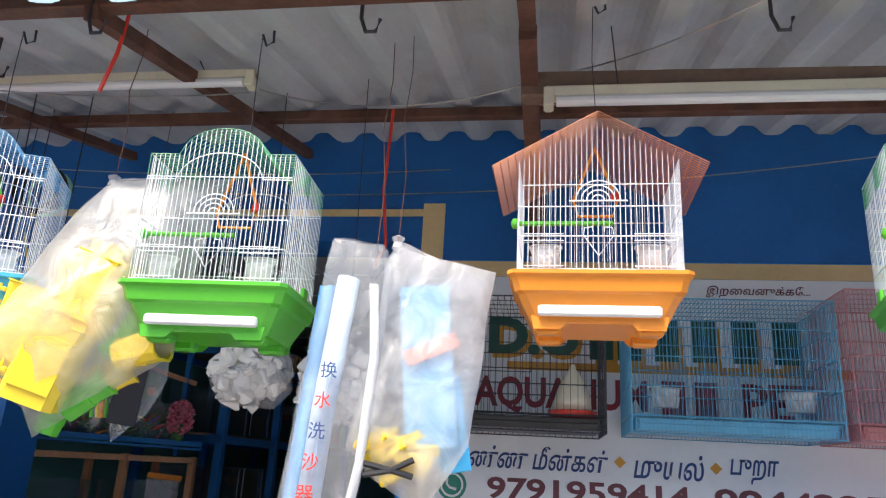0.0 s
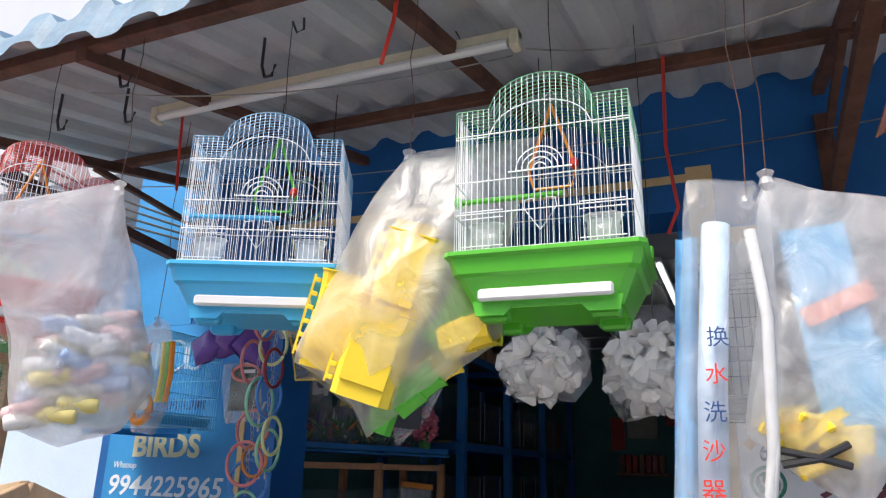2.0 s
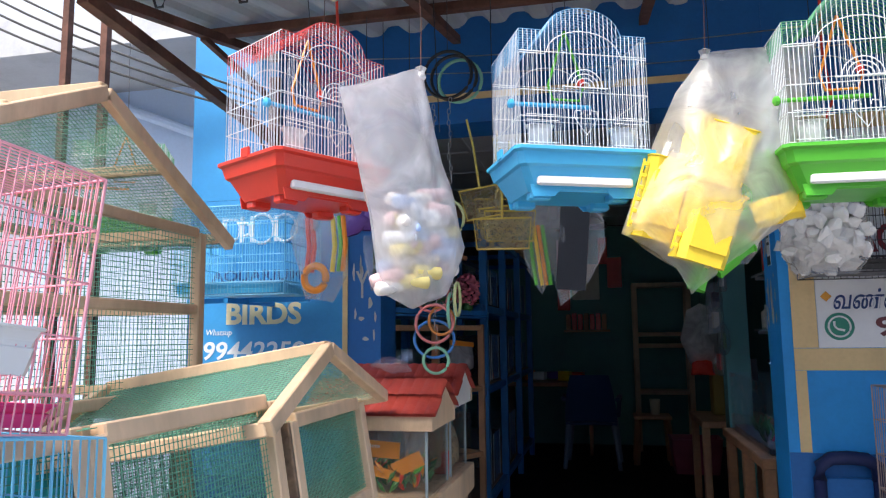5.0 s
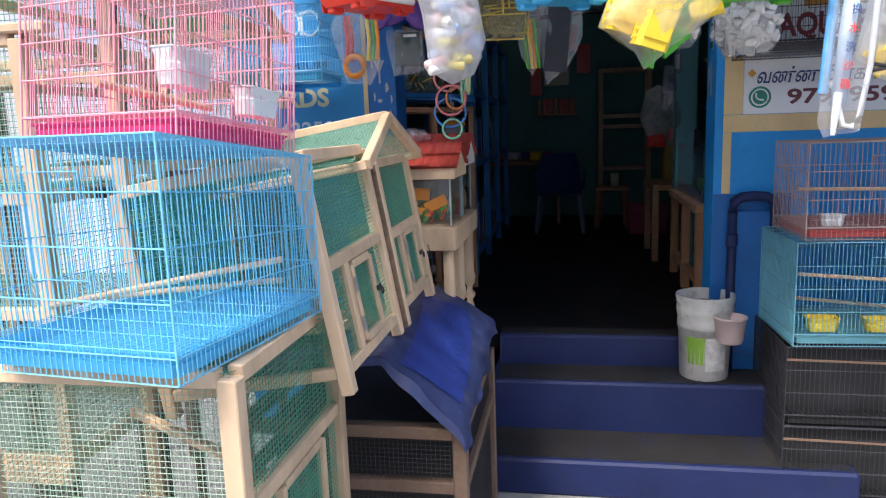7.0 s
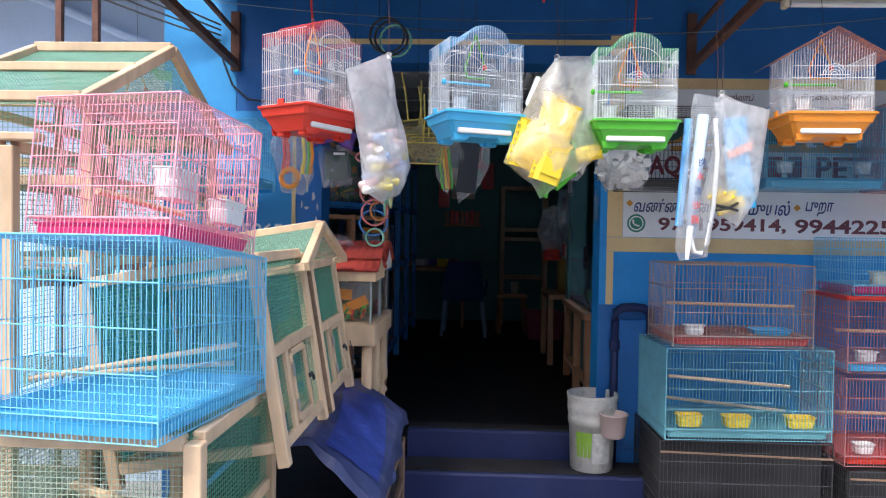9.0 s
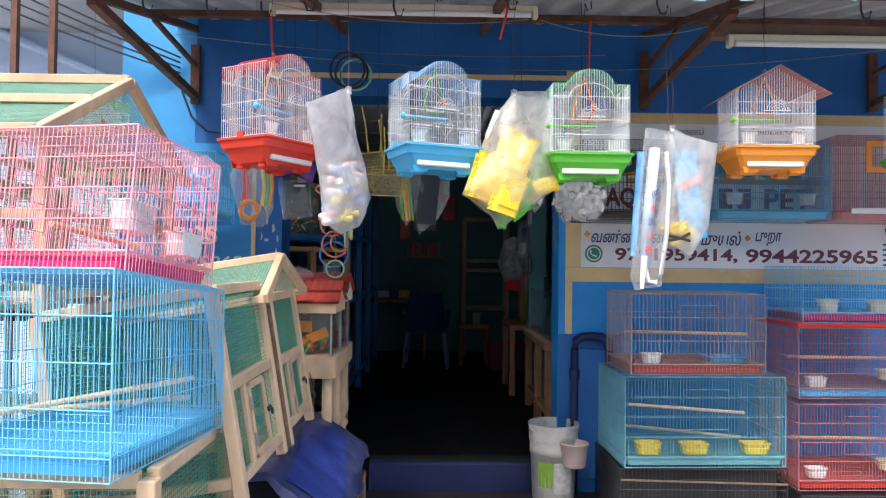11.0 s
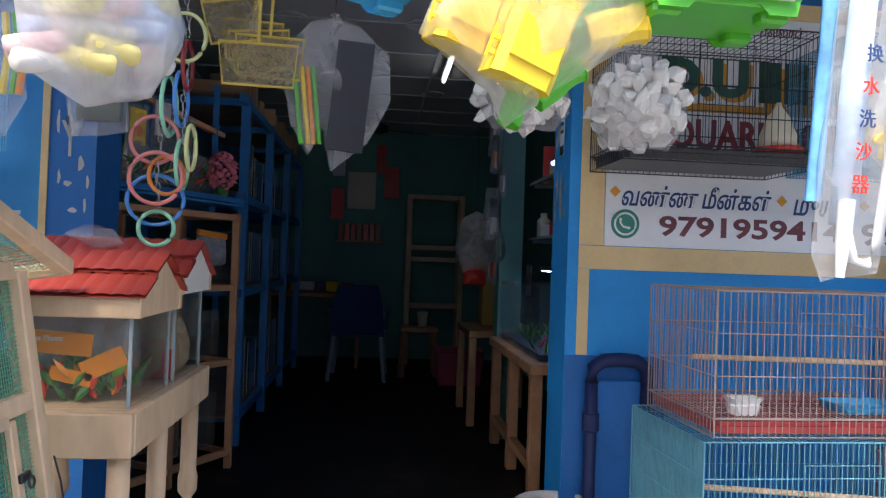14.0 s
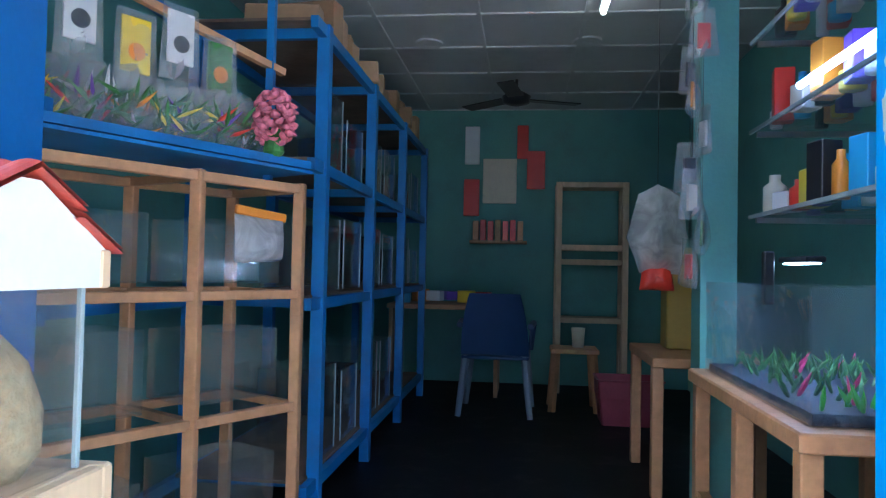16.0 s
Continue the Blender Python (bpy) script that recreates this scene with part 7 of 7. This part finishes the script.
for x, z0, z1, arms in ((-6.05, 1.72, 2.17, 1), (-5.85, 1.72, 2.17, 1), (-5.58, 1.72, 2.17, 1), (-5.5, 1.72, 2.17, 0), (-5.43, 1.72, 2.17, 0), (-5.34, 1.72, 2.17, 1), (-6.05, 0.7, 1.1, 0), (-5.84, 0.7, 1.1, 0), (-5.63, 0.7, 1.1, 0), (-5.4, 0.7, 1.1, 0)):
    h = z1 - z0
    q = Shape().lathe((x, NY + 0.01, z0), [(0.045, 0), (0.04, 0.02), (0.018, 0.05), (0.012, h * 0.5), (0.018, h - 0.05), (0.036, h - 0.02), (0.04, h)], 10)
    if arms:
        for sx in (-1, 1):
            q.wire([(x, NY + 0.01, z1 - 0.03), (x + sx * 0.05, NY + 0.01, z1 + 0.02), (x + sx * 0.08, NY + 0.01, z1 - 0.02)], 0.011, 6)
    part("cast_baluster", q, CAST, g, "cream cast baluster")
for x, z in ((-5.93, 0.43), (-5.51, 0.43), (-5.93, 1.42), (-5.51, 1.42)):
    pts = []
    for k in range(16):
        a = k * math.pi / 8
        r = (0.11, 0.07, 0.05, 0.07)[k % 4]
        pts.append((x + r * math.cos(a), NY + 0.01, z + r * math.sin(a)))
    part("cast_star", Shape().wire(pts, 0.01, 6, True), CAST, g, "cream cast star")
PETAL, VINE = mat("dusty_rose_relief", (0.5, 0.33, 0.4), 0.8), mat("green_relief", (0.2, 0.42, 0.36), 0.8)
for fx, fz in ((-5.36, 3.29), (-5.03, 3.28)):
    fl = part("flower_relief", Shape().lathe((0, 0, 0), [(0.03, 0), (0.02, 0.03)], 12, pose(fx, NY, fz, 90)), GOLD_PAINT, nb)
    for i in range(5):
        a = i * 2 * math.pi / 5
        part("petal", Shape().lathe((0, 0, 0), [(0.07, 0), (0.055, 0.018), (0.01, 0.03)], 12, pose(fx + 0.075 * math.cos(a), NY, fz + 0.075 * math.sin(a), 90)), PETAL, fl)
    part("stem", Shape().wire([(fx + 0.04 * math.cos(k * 0.75), NY - 0.005, fz - 0.08 - 0.045 * k) for k in range(11)], [0.02 + 0.014 * (k % 5 == 3) for k in range(11)], 8), VINE, nb)
part("downpipe", Shape().wire([(-6.2, NY - 0.05, 4.2), (-4.2, NY - 0.05, 3.3), (-3.2, NY - 0.05, 2.9)], 0.03, 10), NEIGHBOUR, nb)
for k in range(4):
    a, b = Vector((-5.5, 2.0, 4.4 + 0.12 * k)), Vector((-2.7, 2.9, 2.85 + 0.03 * k))
    solid("cable", Shape().wire([a.lerp(b, i / 14) + Vector((0, 0, -0.25 * math.sin(math.pi * i / 14))) for i in range(15)], 0.006, 6), PL_BLACK, "black service cable strung to the shop", "cable", group="service cables")
for x in (-3.45, -3.25):
    solid("iron_post", Shape().bar((x, 2.55, 0), (x, 2.55, 3.6), 0.032), RUST, "dark iron post beside the hutches", "post", group="posts beside the hutches")
bike = thing("motorcycle", pose(-4.0, 1.15, 0, 0, 0, 12), "black motorcycle parked beside the hutches", "motorcycle")
RUBBER = mat("black_tyre_rubber", (0.015, 0.015, 0.016), 0.8, vary=0.3, bump=0.2)
for wx in (0.0, -1.22):
    w = part("wheel", Shape().ring((wx, 0, 0.29), 0.245, 0.045, "y", 32, 10), RUBBER, bike, "black tyre", True)
    part("rim", Shape().ring((wx, 0, 0.29), 0.205, 0.014, "y", 32, 8), STEEL, w, smooth=True)
    q = Shape().lathe((0, 0, 0), [(0.04, -0.05), (0.04, 0.05)], 14, pose(wx, 0, 0.29, 90))
    for k in range(10):
        a = k * math.pi / 5
        q.wire([(wx, 0.02 * (-1) ** k, 0.29), (wx + 0.2 * math.cos(a), 0, 0.29 + 0.2 * math.sin(a))], 0.003)
    part("spokes", q, STEEL, w)
    part("fender", Shape().grid(lambda u, v: (wx + 0.32 * math.cos(0.5 + 2.0 * u), (v - 0.5) * 0.13, 0.29 + 0.32 * math.sin(0.5 + 2.0 * u) - 0.05 * (2 * v - 1) ** 2), 16, 6), PL_BLACK, bike, smooth=True)
for sy in (-1, 1):
    part("fork", Shape().wire([(0, sy * 0.08, 0.29), (-0.22, sy * 0.08, 0.9)], 0.018, 8), STEEL, bike)
    part("handlebar", Shape().wire([(-0.22, 0, 0.92), (-0.2, sy * 0.18, 0.98), (-0.3, sy * 0.36, 0.95)], 0.013, 8), PL_BLACK, bike)
    part("mirror", Shape().lathe((0, 0, 0), [(0.01, -0.012), (0.06, -0.006), (0.06, 0.006), (0.02, 0.012)], 16, pose(-0.22, sy * 0.3, 1.13, 0, 80)).wire([(-0.22, sy * 0.22, 0.97), (-0.22, sy * 0.3, 1.1)], 0.006, 6), PL_BLACK, bike)
part("headlight", Shape().lathe((0, 0, 0), [(0.03, -0.07), (0.08, -0.03), (0.09, 0.03), (0.07, 0.05)], 18, pose(-0.12, 0, 0.84, 0, 90)), PL_BLACK, bike, smooth=True)
part("fuel_tank", Shape().lathe((0, 0, 0), [(0.03, -0.24), (0.1, -0.2), (0.14, 0.0), (0.13, 0.14), (0.05, 0.22)], 16, pose(-0.48, 0, 0.76, 0, 90)), PL_BLACK, bike, smooth=True)
part("saddle", Shape().box((-0.98, 0, 0.78), (0.62, 0.24, 0.09), None, 0.035), RUBBER, bike, "black saddle")
part("engine", Shape().box((-0.55, 0, 0.42), (0.34, 0.24, 0.3), None, 0.04), STEEL, bike)
part("frame_tube", Shape().wire([(-0.22, 0, 0.86), (-0.35, 0, 0.55), (-0.55, 0, 0.26), (-0.9, 0, 0.3), (-1.22, 0, 0.29)], 0.02, 8).wire([(-0.9, 0, 0.3), (-0.95, 0, 0.74)], 0.02, 8), PL_BLACK, bike)
part("wall_wiring", Shape().wire([(-2.7, WALL_Y - 0.012, 2.75), (-2.64, WALL_Y - 0.014, 2.6), (-2.55, WALL_Y - 0.012, 2.52), (-2.4, WALL_Y - 0.014, 2.5), (-2.3, WALL_Y - 0.012, 2.44)], 0.006, 6), PL_BLACK, wall_left)
part("junction_box", Shape().box((-2.33, WALL_Y - 0.025, 2.47), (0.06, 0.04, 0.08), None, 0.006), PL_BLACK, wall_left)
box_cage("wire_cage", pose(-2.62, 2.7, 1.98, 0, 0, 0), 0.5, 0.36, 0.36, BLUE_WIRE, PL_BLUE, "sky blue wire cage fixed on the lettered wall", 0.015, 3, 0.0012, group="cages on the sign wall")
solid("cage_bracket", Shape().bar((-2.9, 2.7, 1.968), (-2.34, 2.7, 1.968), 0.02).bar((-2.62, 2.94, 1.96), (-2.62, 2.52, 1.96), 0.02), WALL_BLUE, "blue painted bracket under a wall cage", "bracket")
# Unseen wall behind the camera, added to cut low sky light indoors.
wall("wall_street", -40, 40, -9.4, -9.0, 0, 6.5, NEIGHBOUR_WHITE, "unseen plain wall added across the street to block low sky light")
